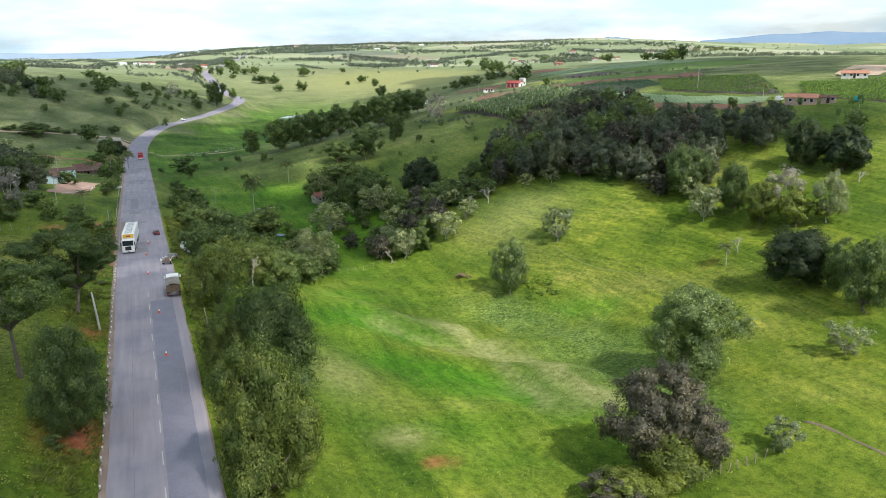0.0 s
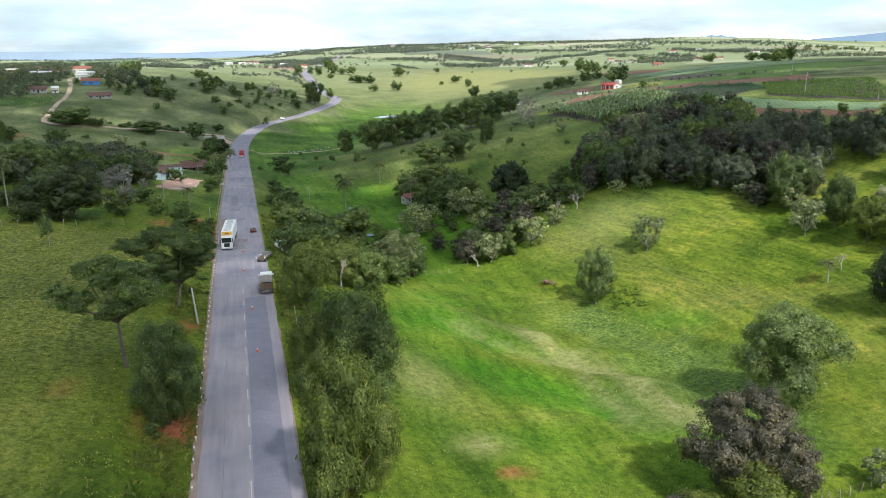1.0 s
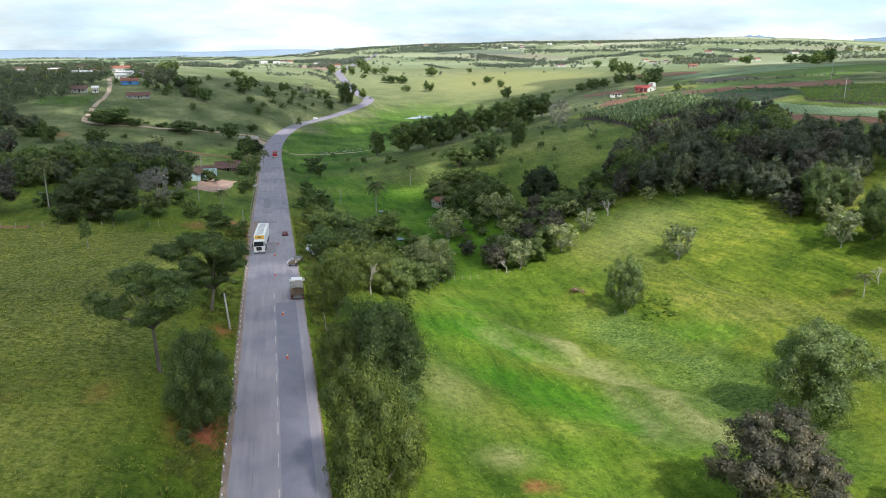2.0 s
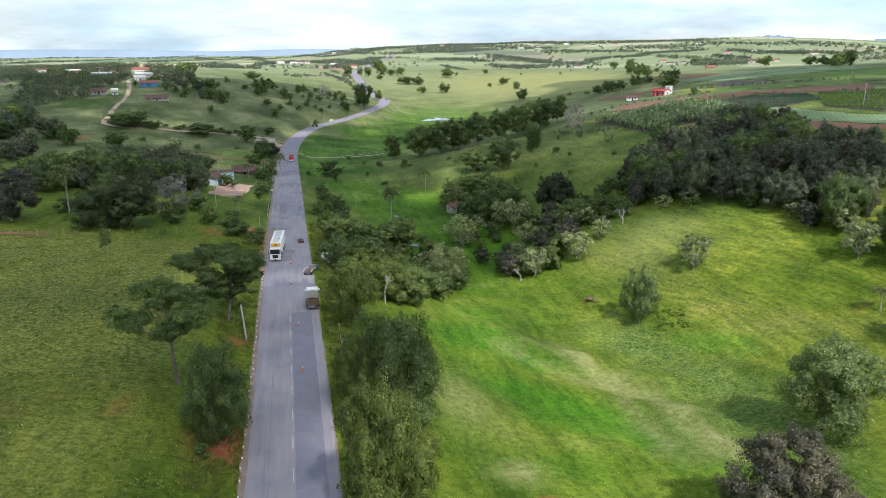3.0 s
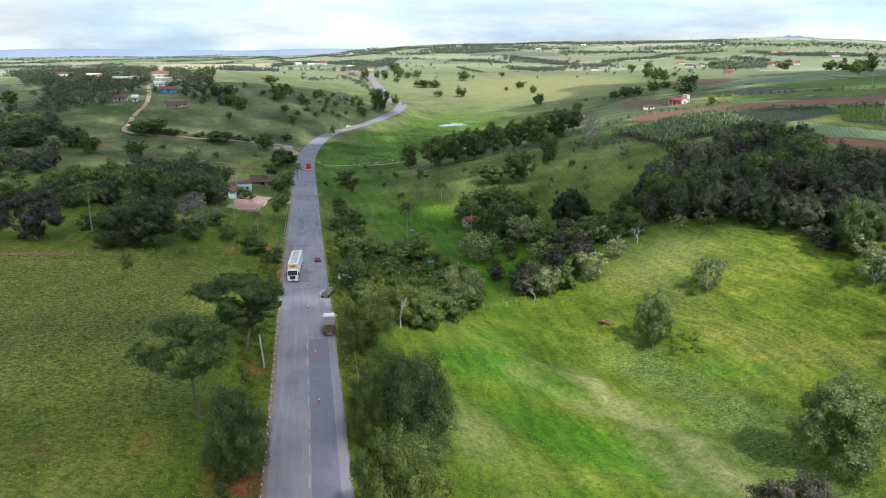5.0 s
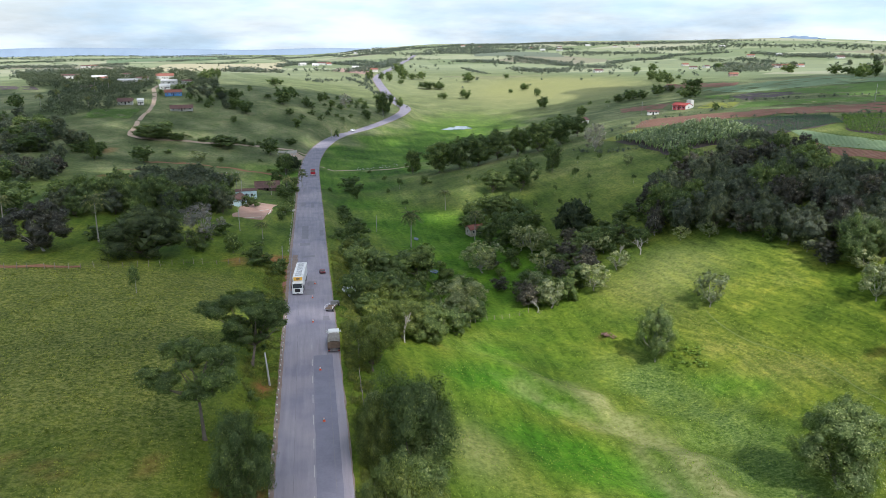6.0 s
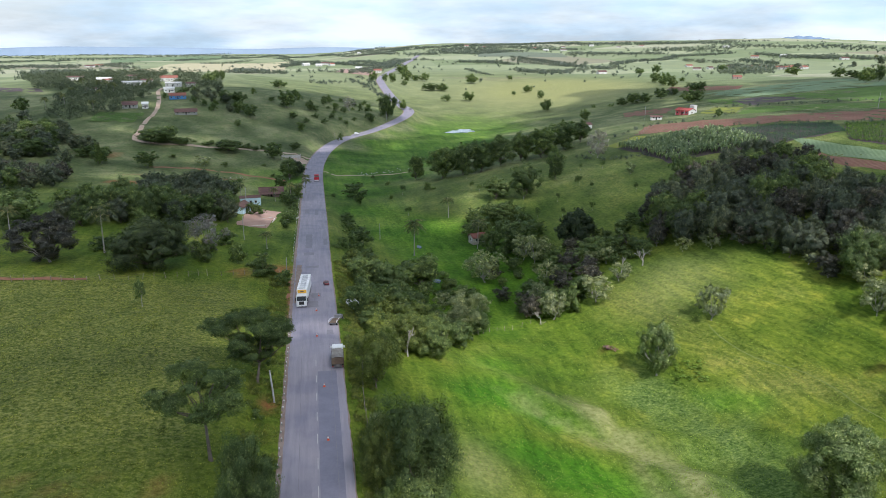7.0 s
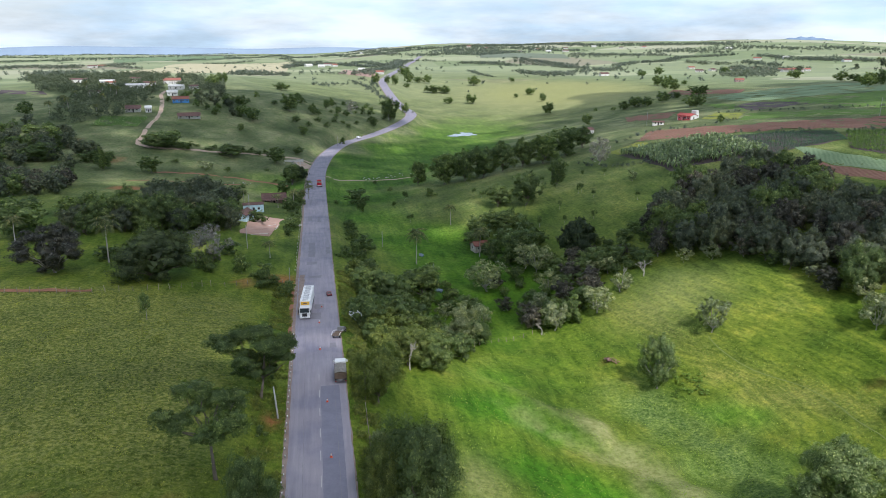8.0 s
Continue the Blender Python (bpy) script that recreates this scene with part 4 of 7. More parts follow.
def plaster(name, c, spread=0.12):
    return surface(name, tuple(v * (1 - spread * 2) for v in c), tuple(min(v * (1 + spread), 0.9) for v in c), 0.5, 7, 0.85, 0.2)


M_WHITE = plaster("whitewashed plaster", (0.66, 0.65, 0.61))
M_BLUEWALL = plaster("pale blue plaster", (0.50, 0.66, 0.73))
M_CREAM = plaster("stained cream plaster", (0.46, 0.41, 0.34), 0.2)
M_DEEPBLUE = plaster("blue painted plaster", (0.10, 0.28, 0.60))
M_REDWALL = plaster("red painted plaster", (0.52, 0.085, 0.10))
M_PINKWALL = plaster("bare pinkish brick wall", (0.42, 0.30, 0.26))
M_TILE = surface("red clay roof tiles", (0.21, 0.078, 0.055), (0.36, 0.16, 0.115), 0.8, 9, 0.85, 0.5, distance=0.08)
M_TILE_OLD = surface("dark weathered roof tiles", (0.085, 0.05, 0.045), (0.19, 0.11, 0.09), 0.8, 9, 0.9, 0.5, distance=0.08)
M_TILE_ORANGE = surface("orange clay roof tiles", (0.34, 0.15, 0.10), (0.48, 0.25, 0.17), 0.8, 9, 0.85, 0.5, distance=0.08)
# near black: the darkness inside a doorway put into the colour
M_DARK = surface("dark opening", (0.015, 0.015, 0.016), (0.04, 0.038, 0.036), 2, 5, 0.6, 0.1)
M_WOOD = surface("weathered fence wood", (0.20, 0.17, 0.13), (0.40, 0.35, 0.28), 3, 6, 0.9, 0.4, random_tint=0.25)
M_POST = surface("grey concrete post", (0.26, 0.25, 0.23), (0.42, 0.41, 0.38), 3, 6, 0.9, 0.3, random_tint=0.15)
M_POSTWHITE = surface("white painted post top", (0.60, 0.60, 0.58), (0.82, 0.82, 0.80), 3, 6, 0.7, 0.15)
M_WIRE = surface("rusty wire", (0.12, 0.09, 0.07), (0.22, 0.18, 0.15), 6, 4, 0.6, 0.1, metal=0.6)
M_RUBBER = surface("black rubber", (0.012, 0.012, 0.012), (0.035, 0.034, 0.033), 4, 5, 0.85, 0.2)
M_STEEL = surface("dull steel", (0.20, 0.20, 0.20), (0.38, 0.37, 0.36), 2, 6, 0.5, 0.1, metal=0.7)
M_CARWHITE = surface("white lorry paint", (0.64, 0.64, 0.63), (0.80, 0.80, 0.79), 0.6, 9, 0.4, 0.03, spec=0.5)
M_TRAILER = surface("white trailer sheet", (0.70, 0.70, 0.69), (0.84, 0.84, 0.83), 0.4, 8, 0.55, 0.08, spec=0.4)
M_ROOFSHEET = surface("dusty grey trailer roof", (0.22, 0.23, 0.24), (0.80, 0.80, 0.79), 1.1, 4, 0.7, 0.1)
M_ORANGE = surface("orange-yellow wind deflector", (0.62, 0.33, 0.03), (0.78, 0.46, 0.06), 1, 5, 0.5, 0.05, spec=0.4)
M_GLASS = surface("dark tinted glass", (0.012, 0.018, 0.022), (0.03, 0.04, 0.045), 1, 4, 0.12, 0.0, spec=0.6)
M_GRILLE = surface("black grille", (0.012, 0.012, 0.013), (0.04, 0.04, 0.04), 3, 5, 0.5, 0.1)
M_TARP = surface("grey tarpaulin", (0.17, 0.155, 0.135), (0.28, 0.26, 0.23), 1.2, 5, 0.85, 0.5)
M_BEDBROWN = surface("brown wooden tailboard", (0.10, 0.07, 0.05), (0.19, 0.14, 0.10), 1.5, 6, 0.85, 0.3)
M_REDPAINT = surface("red lorry paint", (0.40, 0.015, 0.025), (0.58, 0.03, 0.04), 0.7, 8, 0.45, 0.05, spec=0.45)
M_MAROON = surface("dark maroon car paint", (0.10, 0.012, 0.018), (0.19, 0.03, 0.035), 0.9, 8, 0.4, 0.05, spec=0.45)
M_LAMP = surface("red lamp glass", (0.35, 0.02, 0.02), (0.55, 0.05, 0.04), 4, 4, 0.3, 0.0)
M_CLEARLAMP = surface("clear lamp glass", (0.55, 0.57, 0.58), (0.75, 0.76, 0.76), 4, 4, 0.2, 0.0, spec=0.6)
M_CONE = surface("orange-red cone plastic", (0.55, 0.07, 0.03), (0.75, 0.14, 0.06), 5, 4, 0.6, 0.05)
M_BAND = surface("white cone band", (0.62, 0.62, 0.60), (0.80, 0.80, 0.78), 5, 4, 0.5, 0.05)
M_TEAL = surface("blue-green machine paint", (0.02, 0.22, 0.20), (0.06, 0.38, 0.34), 0.9, 7, 0.5, 0.05)
M_RUBBLE = surface("pale rubble", (0.36, 0.34, 0.31), (0.66, 0.64, 0.60), 1.5, 6, 0.9, 0.4, random_tint=0.2)


# ---- vehicles ----
def wheel(parent, x, y, r=0.5, w=0.3):
    t = part("wheel", drum(x, y, r, r, w, "X", 18), M_RUBBER, parent)
    part("rim", drum(x + (0.02 if x > 0 else -0.02), y, r, r * 0.55, w, "X", 12), M_STEEL, t)


def articulated_lorry(x, y, turn):
    ob = thing("articulated_lorry", "white articulated lorry with a long box trailer on the highway", "lorry", x, y, road_top(y), turn)
    # the front looks along -y of the thing
    bm = block((-1.3, 1.3, 2.3, 14.6, 1.15, 3.95), bevel=0.06)
    body = part("trailer_box", bm, M_TRAILER, ob, "plain white box trailer with streaky sides")
    part("trailer_roof", block((-0.72, 0.72, 2.9, 14.0, 3.952, 3.99), bevel=0.01), M_ROOFSHEET, body, "dusty grey trailer roof")
    bm = bmesh.new()
    for k in range(12):
        block((-1.2, 1.2, 2.9 + k * 0.98, 2.96 + k * 0.98, 4.004, 4.03), bm=bm)
    part("roof_ribs", bm, M_ROOFSHEET, body)
    part("trailer_chassis", block((-0.5, 0.5, 2.6, 14.4, 0.85, 1.14), (-1.28, 1.28, 14.3, 14.5, 0.55, 0.75)), M_STEEL, ob)
    cab = part("cab", prism([(-0.05, 0.75), (2.0, 0.75), (2.0, 2.92), (0.45, 2.95), (0.18, 2.8), (-0.02, 1.75)], -1.25, 1.25), M_CARWHITE, ob)
    cab.modifiers.new("soft edges", "BEVEL").width = 0.07
    part("windscreen", prism([(-0.055, 1.80), (0.135, 2.72), (0.105, 2.74), (-0.085, 1.82)], -1.1, 1.1), M_GLASS, cab, "dark windscreen")
    part("grille", block((-0.62, 0.62, -0.11, -0.02, 0.80, 1.66), bevel=0.02), M_GRILLE, cab, "black front grille")
    part("bumper", block((-1.25, 1.25, -0.16, 0.25, 0.38, 0.78), bevel=0.05), M_CARWHITE, cab)
    part("number_plate_bar", block((-0.25, 0.25, -0.19, -0.163, 0.46, 0.60)), M_STEEL, cab)
    part("front_panel", block((-1.06, 1.06, 2.22, 2.30, 3.02, 3.86), bevel=0.02), M_ORANGE, body, "orange-yellow panel on the trailer's front above the cab")
    part("panel_mark", block((-0.42, 0.42, 2.19, 2.22, 3.28, 3.6), bevel=0.02), M_BEDBROWN, body)
    part("sun_visor", block((-1.1, 1.1, -0.12, 0.16, 2.78, 2.9), bevel=0.02), M_GRILLE, cab)
    for s in (-1, 1):
        part("mirror", block((s * 1.42 - 0.09, s * 1.42 + 0.09, 0.0, 0.14, 1.75, 2.5), bevel=0.03), M_GRILLE, cab)
        part("headlamp", block((s * 0.95 - 0.2, s * 0.95 + 0.2, -0.19, -0.1, 0.52, 0.74), bevel=0.02), M_CLEARLAMP, cab)
        part("side_window", block((s * 1.25 - 0.02, s * 1.25 + 0.02, 0.45, 1.4, 1.75, 2.6)), M_GLASS, cab)
        part("fuel_tank", drum(s * 1.0, 2.9, 0.75, 0.32, 1.2, "Y", 14), M_STEEL, ob)
        for yy in (0.7, 3.6, 4.8, 11.2, 12.4, 13.6):
            wheel(ob, s * 1.08, yy)
    return ob


def tipper(x, y, turn):
    ob = thing("tipper_truck", "parked white-cab truck with a covered brown load bed on the verge", "truck", x, y, road_top(y), turn)
    part("load_bed", block((-1.15, 1.15, -3.0, 1.4, 1.0, 2.25), bevel=0.04), M_BEDBROWN, ob, "brown load bed with plank sides")
    bm = bmesh.new()
    for k in range(6):
        block((-1.19, 1.19, -2.9 + k * 0.82, -2.8 + k * 0.82, 1.0, 2.28), bm=bm)
    part("bed_ribs", bm, M_BEDBROWN, ob)
    bm = bmesh.new()
    bmesh.ops.create_grid(bm, x_segments=8, y_segments=14, size=0.5, matrix=Matrix.Translation((0, -0.8, 2.3)) @ Matrix.Diagonal((2.3, 4.3, 1, 1)))
    for v in bm.verts:
        v.co.z += 0.28 * (1 - (v.co.x / 1.15) ** 2) + 0.06 * math.sin(v.co.y * 3.1) + 0.03 * math.sin(v.co.x * 9 + v.co.y * 2)
    bmesh.ops.solidify(bm, geom=bm.faces[:], thickness=0.04)
    part("tarpaulin", bm, M_TARP, ob, "sagging grey tarpaulin")
    part("tailboard", block((-1.15, 1.15, -3.08, -3.02, 1.05, 2.2), bevel=0.02), M_BEDBROWN, ob)
    part("rear_bumper", block((-1.1, 1.1, -3.2, -3.05, 0.55, 0.78), bevel=0.02), M_STEEL, ob)
    part("chassis", block((-0.45, 0.45, -3.0, 3.3, 0.7, 0.98)), M_STEEL, ob)
    cab = part("cab", prism([(1.6, 0.7), (3.6, 0.7), (3.62, 1.6), (3.3, 2.6), (1.75, 2.62), (1.6, 2.5)], -1.08, 1.08), M_CARWHITE, ob)
    cab.modifiers.new("soft edges", "BEVEL").width = 0.08
    part("windscreen", prism([(3.60, 1.66), (3.34, 2.48), (3.38, 2.5), (3.65, 1.68)], -0.95, 0.95), M_GLASS, cab)
    part("rear_window", block((-0.6, 0.6, 1.57, 1.61, 1.85, 2.35)), M_GLASS, cab)
    for s in (-1, 1):
        part("mirror", block((s * 1.32 - 0.16, s * 1.32 + 0.16, 3.1, 3.22, 1.8, 2.25), bevel=0.03), M_CARWHITE, cab)
        part("tail_lamp", block((s * 0.95 - 0.13, s * 0.95 + 0.13, -3.24, -3.2, 0.58, 0.74)), M_LAMP, ob)
        for yy in (-2.0, -0.9, 2.6):
            wheel(ob, s * 0.98, yy, 0.46)
    return ob


def wrecked_truck(x, y, turn):
    ob = thing("wrecked_truck", "wrecked flatbed truck with bent rails half off the road", "truck", x, y, road_top(y) + 0.05, turn, tilt=(2, -5))
    part("chassis", block((-0.5, -0.3, -3.2, 3.2, 0.75, 0.95), (0.3, 0.5, -3.2, 3.2, 0.75, 0.95), (-0.9, 0.9, -3.1, -2.9, 0.75, 0.95), (-0.9, 0.9, -0.1, 0.1, 0.75, 0.95), bevel=0.02), M_STEEL, ob)
    bm = bmesh.new()
    for k in range(9):
        block((-1.15, 1.15, -3.1 + k * 0.42, -2.75 + k * 0.42, 1.0 + 0.04 * math.sin(k * 2.1), 1.07 + 0.04 * math.sin(k * 2.1)), bm=bm)
    part("deck_planks", bm, M_BEDBROWN, ob, "loose splintered deck planks")
    for s in (-1, 1):
        part("side_rail", tubes([[(s * 1.15, -3.1, 1.1), (s * 1.3, -1.4, 1.7), (s * 1.0, 0.6, 1.4)], [(s * 1.15, -3.0, 1.05), (s * 1.2, -2.9, 1.9)]], 0.05), M_CARWHITE, ob, "bent white side rail")
        for yy in (-2.2, 2.4):
            wheel(ob, s * 0.95, yy, 0.45)
    part("cab", prism([(1.3, 0.8), (3.2, 0.7), (3.05, 1.35), (2.5, 1.65), (1.5, 1.8)], -1.05, 0.95), M_STEEL, ob, "crumpled grey cab")
    part("window", prism([(3.04, 1.38), (2.54, 1.66), (2.56, 1.70), (3.08, 1.42)], -0.8, 0.7), M_GLASS, ob)
    ob.matrix_basis = ob.matrix_basis @ Matrix.Diagonal((0.82, 0.74, 0.82, 1))
    return ob


def tubes(lines, radius, sides=6):
    bm = bmesh.new()
    for line in lines:
        v, f = tube(line, [radius] * len(line), sides)
        vs = [bm.verts.new(q) for q in v]
        for q in f:
            bm.faces.new([vs[i] for i in q])
    return bm


def maroon_car(x, y, turn):
    ob = thing("wrecked_car", "small dark maroon wrecked car at the road's edge", "car", x, y, road_top(y), turn)
    ob.matrix_basis = ob.matrix_basis @ Matrix.Diagonal((0.80, 0.55, 0.80, 1))
    body = part("body", prism([(-1.9, 0.35), (1.9, 0.35), (1.95, 0.75), (1.0, 0.9), (-1.7, 0.92), (-1.95, 0.7)], -0.8, 0.8), M_MAROON, ob)
    body.modifiers.new("soft edges", "BEVEL").width = 0.06
    roof = part("cabin", prism([(-1.5, 0.9), (0.95, 0.9), (0.35, 1.4), (-1.1, 1.42)], -0.7, 0.7), M_MAROON, ob)
    part("windscreen", prism([(0.95, 0.93), (0.38, 1.38), (0.42, 1.41), (1.0, 0.95)], -0.62, 0.62), M_GLASS, roof)
    part("rear_window", prism([(-1.5, 0.93), (-1.12, 1.38), (-1.16, 1.4), (-1.55, 0.95)], -0.6, 0.6), M_GLASS, roof)
    for s in (-1, 1):
        part("side_window", block((s * 0.7 - 0.015, s * 0.7 + 0.015, -1.0, 0.3, 0.98, 1.32)), M_GLASS, roof)
        for yy in (-1.25, 1.25):
            wheel(ob, s * 0.74, yy, 0.3, 0.18)
    return ob


def red_lorry(x, y, turn):
    ob = thing("red_lorry", "red lorry driving away down the highway", "lorry", x, y, road_top(y), turn)
    part("load_bed", block((-1.25, 1.25, -3.4, 1.8, 1.1, 2.5), bevel=0.04), M_REDPAINT, ob, "open red load bed")
    part("bed_inside", block((-1.12, 1.12, -3.25, 1.65, 2.42, 2.506)), M_BEDBROWN, ob)
    part("rear_panel", block((-1.2, 1.2, -3.5, -3.38, 0.6, 1.08), bevel=0.02), M_CARWHITE, ob, "pale rear underrun panel")
    part("cab", block((-1.2, 1.2, 2.0, 3.9, 0.8, 2.9), bevel=0.1), M_REDPAINT, ob)
    part("windscreen", block((-1.05, 1.05, 3.9, 3.94, 1.8, 2.6)), M_GLASS, ob)
    part("chassis", block((-0.45, 0.45, -3.3, 3.6, 0.7, 1.08)), M_STEEL, ob)
    for s in (-1, 1):
        for yy in (-2.4, -1.2, 2.9):
            wheel(ob, s * 1.02, yy, 0.48)
    return ob


def small_van(x, y, turn, paint, label, name="van"):
    ob = thing(name, label, "vehicle", x, y, road_top(y) if road_gap(x, y)[0] < 4.5 else None, turn)
    body = part("body", prism([(-2.2, 0.4), (2.2, 0.4), (2.25, 0.95), (1.6, 1.15), (1.05, 1.85), (-2.1, 1.9), (-2.22, 1.0)], -0.85, 0.85), paint, ob)
    body.modifiers.new("soft edges", "BEVEL").width = 0.07
    part("windscreen", prism([(1.58, 1.2), (1.1, 1.8), (1.14, 1.83), (1.64, 1.22)], -0.75, 0.75), M_GLASS, body)
    for s in (-1, 1):
        part("side_window", block((s * 0.86 - 0.015, s * 0.86 + 0.015, -1.7, 0.9, 1.2, 1.7)), M_GLASS, body)
        for yy in (-1.4, 1.4):
            wheel(ob, s * 0.78, yy, 0.33, 0.2)


def traffic_cone(x, y):
    ob = thing("traffic_cone", "red traffic cone with a white band on the asphalt", "traffic cone", x, y, road_top(y), 0, "cones along the lane")
    part("base", block((-0.22, 0.22, -0.22, 0.22, 0, 0.05), bevel=0.015), M_CONE, ob)
    part("body", drum(0, 0, 0.36, 0.16, 0.62, "Z", 14, 0.25), M_CONE, ob)
    part("band", drum(0, 0, 0.47, 0.125, 0.26, "Z", 14, 0.6), M_BAND, ob, "white reflecting band")



articulated_lorry(-5.2, 168.2, -4)
tipper(2.45, 131.6, -1.5)
wrecked_truck(2.9, 155.6, -24)
maroon_car(0.95, 187.4, 12)
red_lorry(-1.2, 391, 0)
small_van(31, 584, -38, M_CARWHITE, "small white car on the bend of the road", "small_car")
small_van(95.5, 748, 2, M_STEEL, "grey van far along the road", "grey_van")
for cx, cy in ((0.0, 102.2), (-0.35, 121.3), (-1.6, 147.4), (-1.7, 165.2), (-1.06, 177.4)):
    traffic_cone(cx, cy)


# ---- houses ----
def house(x, y, turn, wide, deep, high, wall, roof, label, name="house", pitch=0.32, windows=2, group="", eave=0.45, porch=False):
    ob = thing(name, label, "house", x, y, float(relief(x, y)) - 0.3, turn, group)
    w, d, top = wide / 2, deep / 2, high + 0.3
    ridge = top + d * pitch * 1.6
    walls = part("wall", prism([(-d, 0), (d, 0), (d, top), (0, ridge - 0.06), (-d, top)], -w, w), wall, ob)
    for s in (-1, 1):
        drop = eave * (ridge - top) / d
        p = [(0, ridge), (s * (d + eave), top - drop), (s * (d + eave), top - drop + 0.16), (0, ridge + 0.16)]
        part("roof_slope", prism(p, -w - eave, w + eave), roof, ob)
    bm = bmesh.new()
    v, f = tube([(-w - eave, 0, ridge + 0.15), (w + eave, 0, ridge + 0.15)], [0.14, 0.14], 6)
    vs = [bm.verts.new(q) for q in v]
    for q in f:
        bm.faces.new([vs[i] for i in q])
    part("ridge", bm, roof, ob)
    part("door", block((-0.45, 0.45, -d - 0.03, -d + 0.05, 0.3, 2.35), bevel=0.01), M_DARK, walls, "near-black slab for a dark door opening")
    for k in range(windows):
        wx = -w + wide * (k + 0.5) / windows
        if abs(wx) < 1.0:
            wx += 1.3 if wx >= 0 else -1.3
        f = part("window", block((wx - 0.55, wx + 0.55, -d - 0.05, -d + 0.04, 1.25, 2.3), bevel=0.01), M_WHITE, walls)
        part("pane", block((wx - 0.45, wx + 0.45, -d - 0.065, -d - 0.052, 1.33, 2.22)), M_GLASS, f, "dark pane")
    for s in (-1, 1):
        f = part("window", block((s * w - 0.05, s * w + 0.05, -0.5, 0.5, 1.25, 2.25), bevel=0.01), M_WHITE, walls)
        part("pane", block((s * (w + 0.058) - 0.006, s * (w + 0.058) + 0.006, -0.4, 0.4, 1.33, 2.17)), M_GLASS, f, "dark pane")
    if porch:
        part("porch_roof", prism([(-d - 2.3, top - 0.75), (-d, top - 0.1), (-d, top + 0.03), (-d - 2.3, top - 0.62)], -w, w), roof, ob)
        for k in range(4):
            px = -w + 0.2 + (wide - 0.4) * k / 3
            part("porch_post", block((px - 0.1, px + 0.1, -d - 2.15, -d - 1.95, 0, top - 0.72), bevel=0.02), wall, ob)
    return ob


M_TILE_DULL = surface("dull red roof tiles", (0.17, 0.062, 0.045), (0.30, 0.125, 0.09), 0.8, 9, 0.9, 0.5, distance=0.08)
M_TILE_RED = surface("bright red roof tiles", (0.30, 0.05, 0.045), (0.46, 0.11, 0.09), 0.8, 9, 0.8, 0.5, distance=0.08)
VILLAGE = "village houses on the hill"
house(-29.2, 311, 8, 8.5, 4.2, 3.2, M_BLUEWALL, M_TILE_OLD, "pale blue house with a dark tiled roof by a yard", pitch=0.14, eave=0.25)
house(-30.5, 284, 70, 7.0, 5.0, 2.7, M_BLUEWALL, M_TILE_OLD, "low house with a dark weathered roof beside the yard", windows=1)
house(-23, 352, 4, 11, 6.5, 2.6, M_PINKWALL, M_TILE_OLD, "long house with a dark red-brown tiled roof", windows=4, porch=True)
house(-46, 293, 20, 7, 5.5, 2.5, M_WHITE, M_TILE, "small house with a bright red roof among trees")
house(59.5, 262, 14, 5.6, 4.4, 2.5, M_CREAM, M_TILE_DULL, "small whitewashed hut with a red tiled roof below palms", "hut", 0.3)
ob = house(239, 446, -60, 10, 7.0, 3.0, M_REDWALL, M_TILE_RED, "red farmhouse with a white gable end and a red roof", windows=3, pitch=0.2, porch=False)
part("gable_face", prism([(-3.4, 0.2), (3.4, 0.2), (3.4, 3.25), (0, 4.28), (-3.4, 3.25)], 5.0, 5.05), M_WHITE, ob, "whitewashed gable wall")
part("gable_window", block((5.05, 5.09, -0.6, 0.6, 1.4, 2.4)), M_GLASS, ob)
for k in range(4):
    part("porch_pillar", block((-4.7 + k * 3.1, -4.4 + k * 3.1, -3.62, -3.5, 0.1, 3.1), bevel=0.02), M_WHITE, ob)
house(246.5, 449.5, -60, 3.4, 3.4, 4.6, M_WHITE, M_WHITE, "white water-tank house behind the red farmhouse", "annexe", windows=1, pitch=0.1, eave=0.1)
house(216, 440, -18, 7, 3.5, 2.0, M_WHITE, M_TILE_OLD, "low white shed beside the field", "shed", 0.2)
house(180, 470, 24, 7.0, 5.0, 3.2, M_WHITE, M_TILE_OLD, "small white house at the edge of the trees")
house(203.5, 179.5, -56, 9.5, 4.6, 2.4, M_PINKWALL, M_TILE_ORANGE, "long bare-brick barn with an orange tiled roof", "barn", 0.25, 3)
house(208, 173, -56, 4, 3, 1.8, M_PINKWALL, M_TILE_OLD, "open lean-to shed by the barn", "shed", 0.2, 1)
house(284, 225, -52, 10, 4.6, 2.2, M_WHITE, M_TILE_ORANGE, "long farm building with an orange roof on pale ground", "farm_building", 0.25, 4)
house(-132, 559, 8, 10, 5.5, 2.9, M_WHITE, M_TILE_OLD, "white house with a veranda on the hillside", group=VILLAGE, porch=True)
house(-91, 542, 10, 15, 5, 2.6, M_WHITE, M_TILE_OLD, "long white house with a faded red roof", windows=4, group=VILLAGE, porch=True)
house(-105, 595, 12, 12, 6.5, 2.7, M_DEEPBLUE, M_TILE, "blue house with a wide red tiled roof", windows=4, group=VILLAGE)
house(-149, 807, 5, 17, 8, 3.4, M_WHITE, M_TILE, "large white house with a red roof", windows=4, group=VILLAGE)
